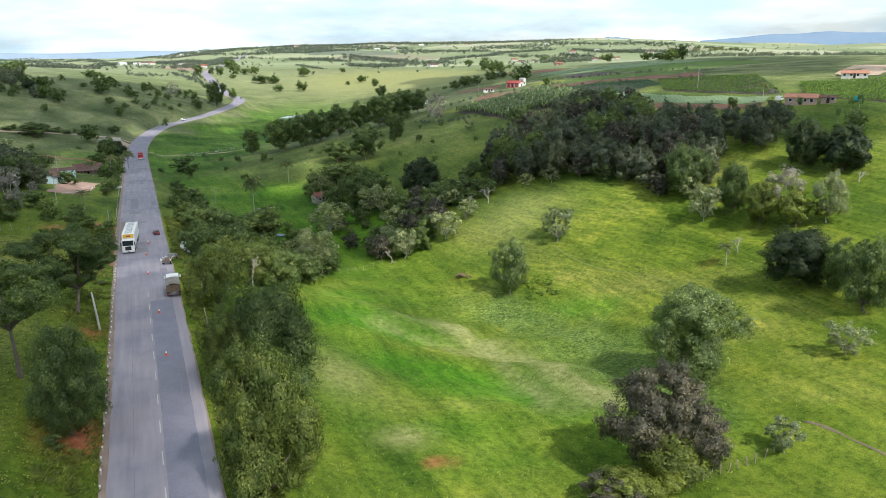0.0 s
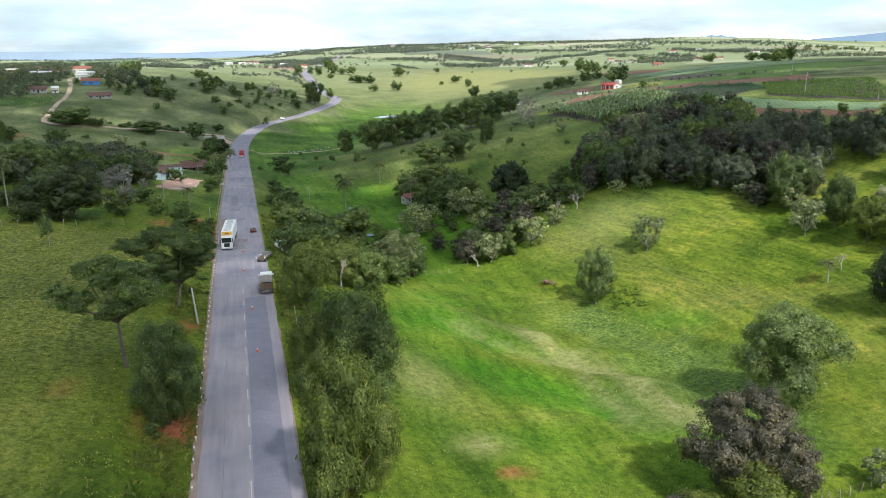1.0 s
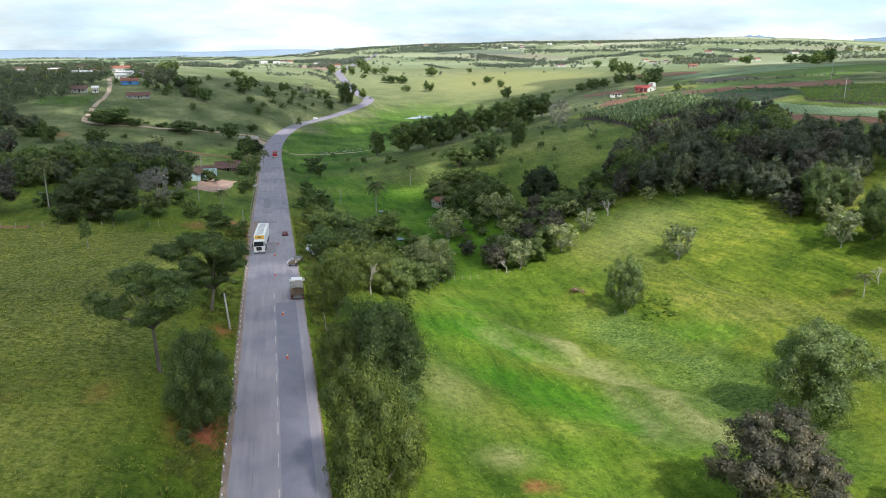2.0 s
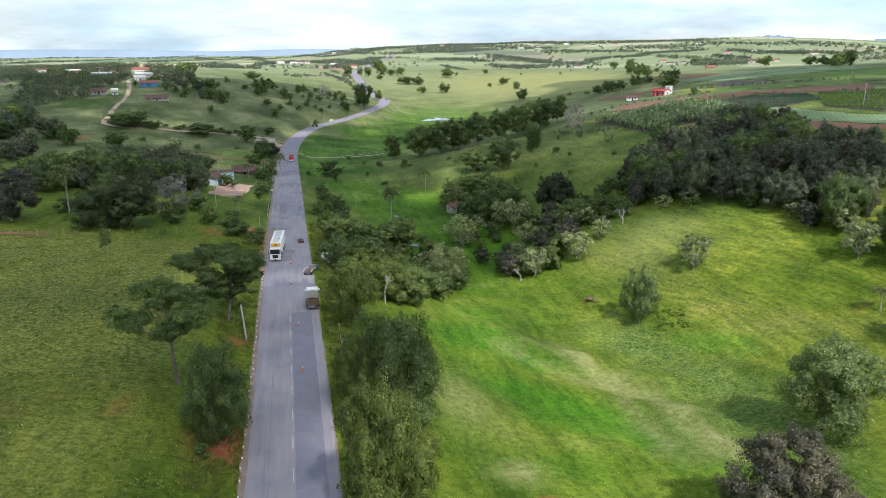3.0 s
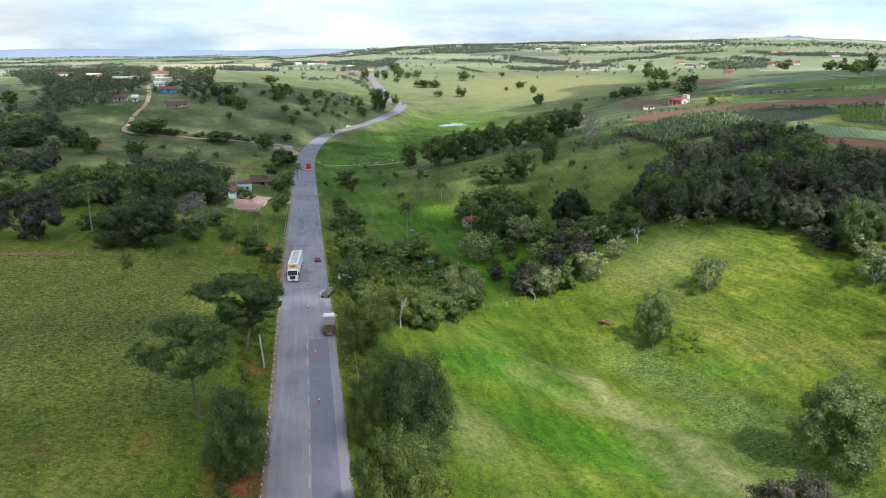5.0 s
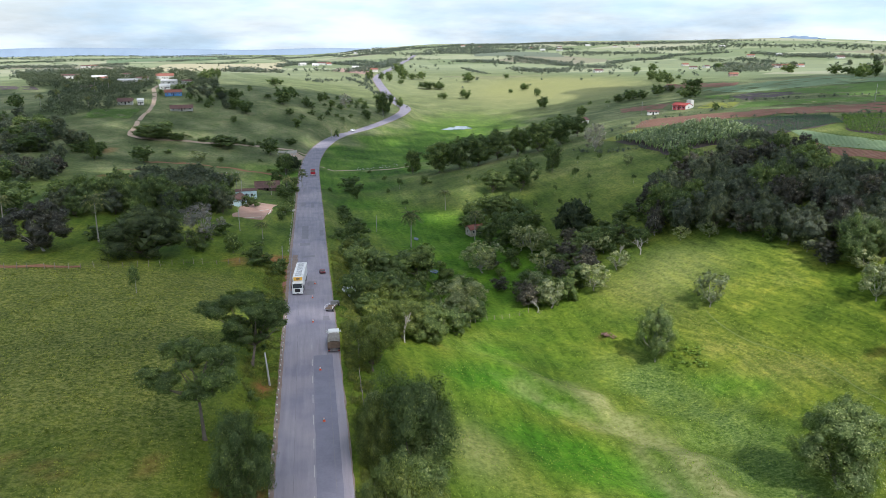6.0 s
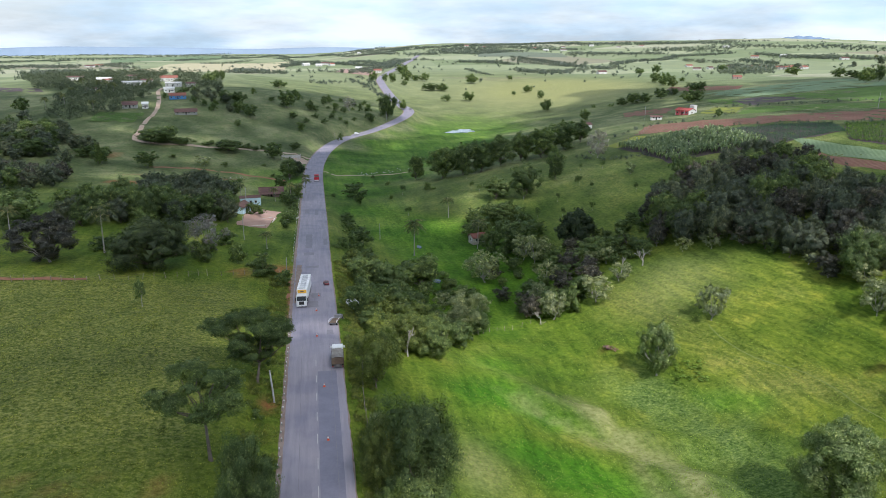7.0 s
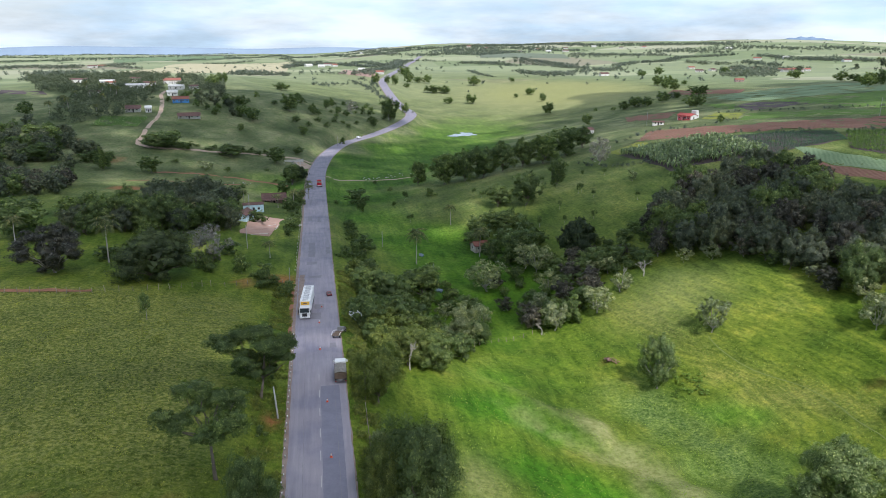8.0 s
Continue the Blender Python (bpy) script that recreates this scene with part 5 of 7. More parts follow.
for hx, hy, ht, hw, hr in ((-250, 840, 5, 17, M_TILE_OLD), (-213, 808, 12, 14, M_WHITE), (-175, 759, 8, 18, M_WHITE), (-167, 785, 5, 11, M_TILE_OLD), (-133, 738, -8, 14, M_WHITE), (-118, 743, 20, 9, M_TILE_OLD), (-119, 639, 14, 8, M_WHITE), (-121, 556, 10, 4, M_WHITE), (-196, 700, 5, 9, M_TILE_OLD), (-205, 790, 10, 9, M_TILE), (-190, 830, -6, 10, M_TILE_OLD)):
    house(hx, hy, ht, hw, 6.5, 3.1, M_WHITE, hr, "white village house with a low roof among trees", windows=3, group=VILLAGE, pitch=0.2)
TOWN = np.random.default_rng(61)
for k in range(26):
    house(785 + TOWN.normal() * 42, 1262 + TOWN.normal() * 60, TOWN.uniform(-30, 30), TOWN.uniform(9, 16), 8, 3.2, M_WHITE, (M_TILE, M_TILE_OLD, M_TILE)[k % 3], "white house of a far hamlet with a clay roof", windows=2, group="far hamlet")
house(486, 1212, 10, 16, 8, 3.2, M_WHITE, M_TILE_OLD, "lone white farmhouse on a far hill", windows=3)
house(505, 826, -15, 10, 6, 2.6, M_PINKWALL, M_TILE, "far red house with a red roof", windows=2)
for k, (hx, hy) in enumerate([(635, 2300), (745, 2475), (735, 2315), (775, 2265), (575, 2510), (980, 2560), (1025, 2420), (1090, 2380), (1250, 2125), (860, 2515), (535, 2615), (10, 1740), (25, 1820), (40, 1770), (-20, 1800), (95, 1355), (105, 1262), (85, 1455), (-570, 2040), (-560, 2085), (175, 2965), (1130, 1445), (1010, 1590), (1080, 1585)]):
    house(hx, hy, TOWN.uniform(-40, 40), TOWN.uniform(11, 22), 9, 3.6, M_WHITE, (M_TILE_OLD, M_TILE, M_WHITE)[k % 3], "pale far-off farmhouse with a tiled roof", windows=2, group="far farmhouses")
small_van(207, 192, -60, M_CARWHITE, "white van parked by the barn")
small_van(213, 166.5, -60, M_TEAL, "blue-green farm lorry parked by the barn", "farm_lorry")


# ---- tracks, yards, water ----
def track(name, points, width, material, label, lift=0.10, category="track", ragged=0.07):
    line = spline(points, 3.0)
    return ribbon(name, line, relief, -width / 2, width / 2, lift, material, label, 0.0, width * ragged, 5, category=category)


track("dirt_track", [(-140, 720), (-132, 660), (-118, 590), (-112, 545), (-113, 515), (-112, 490), (-111, 472), (-104, 465), (-92, 464)], 3.0, M_TRACK, "pale reddish dirt track down to a gate")
track("dirt_lane", [(-3, 478), (-14, 479), (-26, 478), (-45, 474), (-70, 468), (-92, 465)], 3.4, M_TRACK, "sandy lane running from the road along a hedge")
track("farm_lane", [(1, 427), (14, 426), (27, 424.6), (44, 422), (62, 426)], 2.6, M_TRACK, "pale farm lane crossing the valley")
track("lane_mouth", [(-6, 458), (-12, 468), (-17, 475)], 9, M_TRACK, "sandy turning place beside the road")
track("cattle_path", [(-40, 398), (-60, 392), (-82, 384), (-96, 376)], 1.6, M_EARTH, "narrow earthen cattle path")
track("stream_bank", [(-18, 405), (-40, 412), (-62, 414), (-90, 408)], 2.6, M_EARTH, "bare cut bank of a dry ditch")
track("verge_scrape", [(-7.6, 158), (-8.0, 170), (-8.2, 182), (-8.0, 196)], 2.2, M_EARTH, "scraped reddish verge beside the asphalt")
track("red_bank", [(-84, 176), (-72, 176.3), (-62, 176), (-56, 177)], 2.2, M_EARTH, "strip of bare red earth along the stake fence", 0.12)
track("barn_drive", [(215, 190), (240, 200), (268, 215), (290, 226)], 4, M_TRACK, "pale drive between crop fields")


def patch(name, corners, material, label, lift=0.08, cells=24, category="field", kind="structure"):
    """A four-cornered patch of ground laid on the relief."""
    a, b, c, d = (np.array(q, float) for q in corners)
    u, v = np.meshgrid(np.linspace(0, 1, cells), np.linspace(0, 1, cells))
    u, v = u[..., None], v[..., None]
    P = a * (1 - u) * (1 - v) + b * u * (1 - v) + c * u * v + d * (1 - u) * v
    edge = np.minimum(np.minimum(u, 1 - u), np.minimum(v, 1 - v))[..., 0]
    P = P + (1 - np.clip(edge * 8, 0, 1))[..., None] * np.stack([wobble(P[..., 0], P[..., 1], 21, 14), wobble(P[..., 0], P[..., 1], 22, 14)], -1) * 0.7
    Z = relief(P[..., 0], P[..., 1]) + lift
    return tagged(new(name, grid_mesh(name, P[..., 0], P[..., 1], Z, material)), label, category, kind=kind)


patch("yard", [(-30, 258), (-19.5, 259), (-16, 300), (-27.5, 297)], M_YARD, "swept earthen yard in front of houses", 0.15, category="yard")
patch("bare_ground", [(288, 240), (300, 226), (385, 276), (374, 298)], M_TRACK, "pale bare ground by a farm building", 0.1)


def furrows(name, dark, light, angle, pitch):
    m, n, l = shader(name)
    at = n.new("ShaderNodeTexCoord").outputs["Object"]
    turn = n.new("ShaderNodeMapping")
    turn.inputs["Rotation"].default_value = (0, 0, radians(angle))
    l.new(at, turn.inputs["Vector"])
    w = n.new("ShaderNodeTexWave")
    w.inputs["Scale"].default_value, w.inputs["Distortion"].default_value, w.inputs["Detail"].default_value = 0.314 / pitch, 5.0, 4
    l.new(turn.outputs["Vector"], w.inputs["Vector"])
    blot = noise_node(n, l, at, 0.08, 5)
    mid = tuple((p + q) / 2 for p, q in zip(dark, light))
    a, b = ramp_node(n, ((0.2, dark), (0.8, light))), ramp_node(n, ((0.3, dark), (0.5, mid), (0.7, light)))
    l.new(w.outputs["Fac"], a.inputs["Fac"])
    l.new(blot, b.inputs["Fac"])
    grain = ramp_node(n, ((0.36, dark), (0.5, mid), (0.64, light)))
    l.new(noise_node(n, l, at, 1.1, 4, 0.7), grain.inputs["Fac"])
    finish(n, l, blend_colour(n, l, 0.80, a.outputs["Color"], blend_colour(n, l, 0.4, b.outputs["Color"], grain.outputs["Color"])), 0.95, w.outputs["Fac"], 0.5, 0.0, 0.2, 0.1)
    return m


F_SOIL = furrows("ploughed red soil", (0.165, 0.084, 0.056), (0.265, 0.148, 0.104), 20, 1.6)
F_DARKSOIL = furrows("dark ploughed soil", (0.075, 0.062, 0.06), (0.135, 0.11, 0.105), 35, 1.6)
F_GREEN = furrows("young green crop", (0.06, 0.115, 0.025), (0.14, 0.215, 0.05), 25, 1.8)
F_PALE = furrows("pale grey-green crop", (0.12, 0.18, 0.09), (0.22, 0.29, 0.16), 30, 1.5)
F_YELLOW = furrows("yellowing crop", (0.14, 0.17, 0.03), (0.26, 0.27, 0.06), 60, 1.6)
patch("corn_field", [(148, 341), (188, 322), (187, 274), (150, 288)], F_DARKSOIL, "dark soil under tall crop rows")
patch("kale_field", [(188, 321), (233, 298), (224, 276), (187, 273)], F_DARKSOIL, "soil under blue-green crop rows")
patch("ploughed_field", [(171, 371), (199, 414), (229, 367), (190, 329)], F_SOIL, "ploughed field of red-brown soil", 0.09)
patch("ploughed_field_east", [(190, 329), (229, 367), (306, 343), (264, 294)], F_SOIL, "long ploughed field of red-brown soil", 0.09, 30)
patch("vine_field", [(236, 294), (284, 280), (224, 206), (214, 262)], F_DARKSOIL, "soil under bright crop rows")
patch("vine_field_east", [(256, 228), (286, 208), (222, 158), (214, 186)], F_DARKSOIL, "soil under bright crop rows by the barn")
patch("pale_field", [(200, 281), (218, 207), (202, 194), (193, 255)], F_PALE, "strip of pale grey-green crop")
patch("soil_strip", [(192, 254), (201, 193), (192, 187), (186, 240)], F_SOIL, "narrow strip of turned brown soil")
patch("yellow_field", [(246, 441), (272, 469), (280, 446), (252, 409)], F_YELLOW, "small yellowing crop field by the red house")
patch("dark_field", [(300, 495), (331, 524), (352, 467), (292, 454)], F_DARKSOIL, "dark freshly turned field")
patch("green_field", [(331, 602), (296, 512), (288, 456), (318, 523)], F_GREEN, "bright young green crop field")
patch("crop_strip", [(280, 440), (335, 382), (308, 354), (250, 404)], F_GREEN, "green crop strip above the ploughed field", 0.1)
patch("far_crop", [(345, 520), (480, 520), (430, 400), (335, 392)], F_GREEN, "wide green crop on the far slope", 0.1, 30)
patch("far_crop_dark", [(360, 640), (520, 660), (480, 525), (340, 530)], F_PALE, "pale field strip on the far slope", 0.1, 30)
patch("fallow_field", [(247, 562), (268, 518), (240, 476), (222, 503)], F_SOIL, "small brown fallow field on the slope")
patch("yellow_strip", [(147, 356), (168, 364), (171, 352), (150, 342)], F_YELLOW, "yellowish grass strip at the field's corner")
patch("village_garden", [(-150, 545), (-118, 540), (-120, 512), (-150, 515)], F_GREEN, "vegetable garden of the village")
patch("village_field", [(-294, 745), (-244, 722), (-256, 752), (-310, 791)], F_DARKSOIL, "dark brown field left of the village", 0.1)
patch("straw_field", [(-370, 1285), (-55, 1225), (-85, 2795), (-430, 2615)], furrows("straw stubble", (0.40, 0.36, 0.21), (0.52, 0.47, 0.31), 15, 3), "wide pale straw-coloured stubble field", 0.4, 50)
patch("red_clearing", [(35, 1255), (96, 1150), (100, 1230), (55, 1570)], M_YARD, "reddish bare clearing among far houses", 0.4, 24)
patch("far_dark_field", [(435, 1970), (670, 1915), (695, 2040), (500, 2275)], furrows("grey-green far crop", (0.13, 0.16, 0.11), (0.20, 0.23, 0.16), 20, 2), "dull grey-green field on the far plain", 0.5, 30)
patch("far_green_field", [(-655, 2580), (-340, 3370), (-465, 4020), (-1025, 4050)], F_PALE, "broad green field near the horizon", 0.6, 30)
patch("slope_field", [(357, 715), (395, 642), (424, 680), (392, 772)], F_SOIL, "brown field on the slope above the crops", 0.2, 20)


def rows_of_plants(name, corners, along, across, high, spread, blades, material, label, seed, upright=0.7):
    """Crop plants in rows over a four-cornered field, as one mesh."""
    rng = np.random.default_rng(seed)
    a, b, c, d = (np.array(q, float) for q in corners)
    nu, nv = int(np.linalg.norm(b - a) / along), int(np.linalg.norm(d - a) / across)
    u, v = np.meshgrid((np.arange(nu) + 0.5) / nu, (np.arange(nv) + 0.5) / nv)
    u, v = (u + rng.normal(size=u.shape) * 0.25 / nu).ravel()[:, None], (v + rng.normal(size=v.shape) * 0.10 / nv).ravel()[:, None]
    P = a * (1 - u) * (1 - v) + b * u * (1 - v) + c * u * v + d * (1 - u) * v
    P = np.repeat(P[rng.random(len(P)) > 0.06], blades, 0)
    n = len(P)
    base = np.stack([P[:, 0], P[:, 1], relief(P[:, 0], P[:, 1])], -1)
    ang = rng.uniform(0, 6.283, n)
    out = np.stack([np.cos(ang), np.sin(ang), np.zeros(n)], -1)
    side = np.stack([-np.sin(ang), np.cos(ang), np.zeros(n)], -1)
    h = (high * (0.7 + 0.5 * rng.random(n)))[:, None]
    w = spread * 0.15
    up = np.array([0, 0, 1.0])
    k0 = base + up * h * 0.15
    k1 = base + out * spread * 0.45 + up * h * upright
    k2 = base + out * spread * (0.9 + 0.3 * rng.random(n))[:, None] + up * h * (upright - 0.15)
    return tagged(new(name, quads_mesh(name, np.stack([k0, k1 - side * w, k2, k1 + side * w], 1), material)), label, "crop", kind="stuff")


rows_of_plants("corn_plants", [(148, 341), (188, 322), (187, 274), (150, 288)], 2.0, 2.6, 3.4, 2.1, 9, M_CORN, "tall pale-bladed crop plants in rows", 31, 0.95)
rows_of_plants("kale_plants", [(188, 321), (233, 298), (224, 276), (187, 273)], 0.9, 1.3, 0.9, 0.7, 4, M_KALE, "low blue-green crop plants in rows", 32)
rows_of_plants("vine_plants", [(236, 294), (284, 280), (224, 206), (214, 262)], 0.9, 1.7, 1.5, 1.3, 5, M_VINE, "bright green crop bushes in rows", 33)
rows_of_plants("vine_plants_east", [(256, 228), (286, 208), (222, 158), (214, 186)], 0.9, 1.7, 1.5, 1.3, 5, M_VINE, "bright green crop bushes in rows by the barn", 34)
rows_of_plants("garden_plants", [(-150, 545), (-118, 540), (-120, 512), (-150, 515)], 1.6, 2.2, 1.2, 1.0, 4, M_CROP, "garden plants in rows below the village", 35)

M_WATER = surface("still murky water", (0.10, 0.15, 0.19), (0.20, 0.26, 0.30), 0.5, 6, 0.12, 0.0, spec=1.0)


M_STREAM = surface("dark blue stream water", (0.030, 0.060, 0.110), (0.060, 0.100, 0.160), 0.5, 6, 0.35, 0.0, spec=0.4)


def pool(name, x, y, rx, ry, label, seed, water=M_WATER):
    rng = np.random.default_rng(seed)
    bm = bmesh.new()
    z = float(relief(x, y)) + 0.22
    ring = [bm.verts.new((x + rx * math.cos(a) * k, y + ry * math.sin(a) * k, z)) for a, k in ((6.2832 * i / 26, 0.75 + 0.4 * rng.random()) for i in range(26))]
    hub = bm.verts.new((x, y, z))
    rim = [bm.verts.new((v.co.x * 1.0, v.co.y, z - 0.9)) for v in ring]
    for i in range(26):
        j = (i + 1) % 26
        bm.faces.new((hub, ring[i], ring[j]))
        bm.faces.new((ring[i], rim[i], rim[j], ring[j]))
    me = bpy.data.meshes.new(name)
    bm.to_mesh(me)
    bm.free()
    me.materials.append(water)
    return tagged(new(name, me), label, "water", kind="structure")


pool("pond", 126, 645, 14, 15, "bright shallow pond in the green valley", 3)
pool("pond_arm", 116, 630, 5, 5, "small arm of the pond", 9)
pool("stream_pool", 36.6, 219, 1.2, 1.8, "blue pool of the valley stream", 4, M_STREAM)
pool("upper_pool", 36.6, 261, 0.8, 2.2, "narrow blue pool in the marsh", 5, M_STREAM)


# ---- woods ----
def inside(x, y, poly):
    hit = False
    for (ax, ay), (bx, by) in zip(poly, poly[1:] + poly[:1]):
        if (ay > y) != (by > y) and x < (bx - ax) * (y - ay) / (by - ay) + ax:
            hit = not hit
    return hit


def scatter(poly, gap, seed):
    """Places inside an outline, no two nearer than gap."""
    rng = np.random.default_rng(seed)
    xs, ys = [p[0] for p in poly], [p[1] for p in poly]
    out = []
    for _ in range(int((max(xs) - min(xs)) * (max(ys) - min(ys)) / gap ** 2 * 6)):
        x, y = rng.uniform(min(xs), max(xs)), rng.uniform(min(ys), max(ys))
        if inside(x, y, poly) and all((x - a) ** 2 + (y - b) ** 2 > gap ** 2 for a, b in out):
            out.append((x, y))
    return out


WOOD_EAST = [(156, 174), (158, 162), (164, 150), (171, 155), (172, 171), (166, 184)]
MIX = np.random.default_rng(19)
WOOD = [(102, 206), (112, 195), (121, 187), (127, 174), (129, 160), (133, 150), (141, 146), (152, 163), (160, 186), (158, 198), (170, 214), (178, 236), (160, 258), (144, 255), (134, 251), (122, 240), (112, 224)]
for x, y in scatter(WOOD, 5.6, 5):
    h = MIX.uniform(8, 13.5)
    plant("forest" if MIX.random() < 0.5 else "broad" if MIX.random() < 0.5 else "greyleaf" if MIX.random() < 0.6 else "forest", x, y, h, h * MIX.uniform(0.36, 0.5), "wood on the slope")
for x, y in scatter(WOOD_EAST, 5.8, 32):
    h = MIX.uniform(7, 10)
    plant("forest" if MIX.random() < 0.7 else "broad", x, y, h, h * MIX.uniform(0.42, 0.55), "wood on the slope")
for x, y, h in ((1070, 1265, 14), (965, 1205, 9), (730, 1035, 10)):
    plant("forest", x, y, h, h * 0.62)
EDGE = [(99, 201), (108, 194), (115, 190), (122, 185), (126, 176), (129, 165), (129, 157), (133, 149), (138, 143)]
for x, y in EDGE:
    h = MIX.uniform(4, 7)
    plant("greyleaf" if MIX.random() < 0.3 else "pale" if MIX.random() < 0.3 else "bush", x, y, h, h * 0.6, "wood on the slope")
# scrub down the gully between the wood and the road
for x, y in scatter([(56, 183), (64, 183), (90, 203), (100, 212), (92, 228), (72, 214), (58, 196)], 5.0, 6):
    h = MIX.uniform(3.5, 7)
    plant("bush" if MIX.random() < 0.5 else "pale" if MIX.random() < 0.5 else "greyleaf", x, y, h, h * 0.55, "gully scrub")
for x, y in scatter([(52, 240), (66, 236), (84, 250), (80, 285), (60, 282), (52, 262)], 6.0, 7):
    if math.hypot(x - 59.5, y - 262) > 7 and not (y < 262 and abs(x - 59.5 * y / 262) < 4.5):
        h = MIX.uniform(4, 8)
        plant("broad" if MIX.random() < 0.5 else "bush", x, y, h, h * 0.55, "trees round the hut")
for x, y in scatter([(84, 206), (100, 201), (108, 206), (114, 226), (123, 243), (100, 238), (88, 226)], 4.6, 43):
    h = MIX.uniform(1.6, 4.2)
    plant("bush" if MIX.random() < 0.6 else "broad", x, y, h, h * MIX.uniform(0.6, 0.8), "gully scrub")
# hedge of trees along the road's right side
for x, y in scatter([(10, 146), (22, 144), (27, 160), (23, 205), (9, 215), (8.5, 178)], 5.4, 8):
    h = MIX.uniform(5, 9)
    plant("broad" if MIX.random() < 0.6 else "olive" if MIX.random() < 0.6 else "bush", x, y, h, h * 0.55, "roadside trees")
for x, y in scatter([(24, 150), (40, 172), (48, 186), (46, 204), (34, 214), (24, 222), (20, 200)], 6.2, 41):
    h = MIX.uniform(3, 7)
    plant("bush" if MIX.random() < 0.5 else "broad" if MIX.random() < 0.7 else "pale", x, y, h, h * 0.6, "gully scrub")
for x, y in scatter([(52, 250), (69, 248), (80, 232), (90, 222), (92, 206), (76, 191), (60, 184), (52, 199)], 6.6, 42):
    if y > 236 and abs(x - 59.5 * y / 262) < 4.5:
        continue
    h = MIX.uniform(2.5, 6.5)
    plant("bush" if MIX.random() < 0.45 else "broad" if MIX.random() < 0.6 else "greyleaf", x, y, h, h * 0.62, "gully scrub")
for x, y in scatter([(6.5, 215), (13, 215), (12, 300), (6, 300)], 6.5, 9):
    h = MIX.uniform(2.2, 4.5)
    plant("bush", x, y, h, h * 0.7, "roadside trees")
for x, y in scatter([(8, 66), (11, 62), (13.5, 80), (17, 98), (9, 108), (8, 100)], 4.8, 10):
    h = MIX.uniform(4.5, 8.5)
    plant("thicket_olive" if MIX.random() < 0.5 else "thicket", x, y, h, h * 0.5, "roadside trees")
# scrub in the gully below the village
for x, y in scatter([(-210, 528), (-187, 523), (-154, 488), (-147, 455), (-151, 412), (-175, 400), (-215, 470)], 8.0, 29):
    h = MIX.uniform(4, 8)
    plant("forest" if MIX.random() < 0.6 else "bush", x, y, h, h * 0.6, "wooded gully")
for x, y in scatter([(-137, 445), (-123, 447), (-115, 423), (-127, 417)], 5.5, 30):
    h = MIX.uniform(3, 5)
    plant("bush", x, y, h, h * 0.7, "wooded gully")
for x, y in scatter([(11, 686), (48, 738), (77, 737), (60, 640), (20, 590), (-10, 570)], 13, 31):
    if road_gap(x, y)[0] > 12:
        h = MIX.uniform(2, 5)
        plant("bush", x, y, h, h * 0.7, "hill bushes")
# left of the road: garden trees round the houses, then the wooded gully
for x, y in scatter([(-80, 238), (-50, 240), (-30, 262), (-38, 275), (-60, 272), (-84, 262)], 6.2, 11):
    h = MIX.uniform(7, 12)
    plant("forest" if MIX.random() < 0.6 else "broad", x, y, h, h * 0.48, "trees behind the pasture")
for x, y in scatter([(-62, 275), (-42, 278), (-38, 330), (-52, 350), (-70, 320)], 7.0, 12):
    if math.hypot(x + 46, y - 293) > 7:
        h = MIX.uniform(6, 10)
        plant("forest", x, y, h, h * 0.5, "trees round the houses")
for x, y in scatter([(-13, 262), (-10, 268), (-9.5, 345), (-14, 350), (-17, 330), (-13, 300)], 6.5, 13):
    h = MIX.uniform(3, 6)
    plant("bush" if MIX.random() < 0.6 else "broad", x, y, h, h * 0.6, "trees round the houses")
for x, y in scatter([(-140, 300), (-104, 310), (-112, 352), (-150, 360)], 8.0, 14):
    h = MIX.uniform(6, 10)
    plant("forest" if MIX.random() < 0.6 else "greyleaf", x, y, h, h * 0.52, "wooded gully")
for x, y in scatter([(-190, 395), (-128, 400), (-122, 440), (-150, 470), (-200, 470)], 14.0, 15):
    h = MIX.uniform(6, 11)
    plant("forest", x, y, h, h * 0.55, "wooded gully")
VILLAGE_HOUSES = ((-250, 840), (-213, 808), (-175, 759), (-167, 785), (-133, 738), (-118, 743), (-119, 639), (-131, 559), (-93, 543), (-149, 807), (-105, 595))


def before_house(x, y):
    """True where a tree would hide a village house from the road."""
    return any(-34 < y - b < 8 and abs(x - a * y / b) < 7 for a, b in VILLAGE_HOUSES)


VILLAGE_WOOD = [(-160, 520), (-179, 535), (-205, 650), (-215, 711), (-262, 758), (-378, 1050), (-250, 975), (-136, 890), (-102, 809), (-84, 690), (-134, 710), (-148, 685), (-128, 600), (-134, 540)]
village_trees = []
for x, y in scatter(VILLAGE_WOOD, 7.0, 16):
    if not before_house(x, y) and abs(x + 132 + (y - 660) * 0.13) > 5:
        village_trees.append((x, y, MIX.uniform(5, 9)))
for x, y in scatter([(-118, 600), (-112, 650), (-78, 640), (-70, 600), (-62, 560), (-78, 555), (-92, 570)], 8.5, 26):
    if not before_house(x, y):
        h = MIX.uniform(3.5, 7)
        plant("forest" if MIX.random() < 0.6 else "bush", x, y, h, h * 0.55, "village trees")
plant("broad", -208, 568, 10, 6.5)
for x, y in scatter([(-96, 470), (-30, 476), (-30, 482), (-96, 472)], 4.0, 17):
    plant("bush", x, y, MIX.uniform(1.6, 3.0), MIX.uniform(1.8, 2.8), "hedge along the lane")
for x, y in scatter([(1080, 1170), (1190, 1170), (1240, 1360), (1090, 1320)], 26, 28):
    plant_palm(x, y, MIX.uniform(13, 19))
for x, y in scatter([(-200, 560), (-150, 550), (-140, 700), (-210, 720)], 26, 18):
    plant_palm(x, y, MIX.uniform(8, 14))
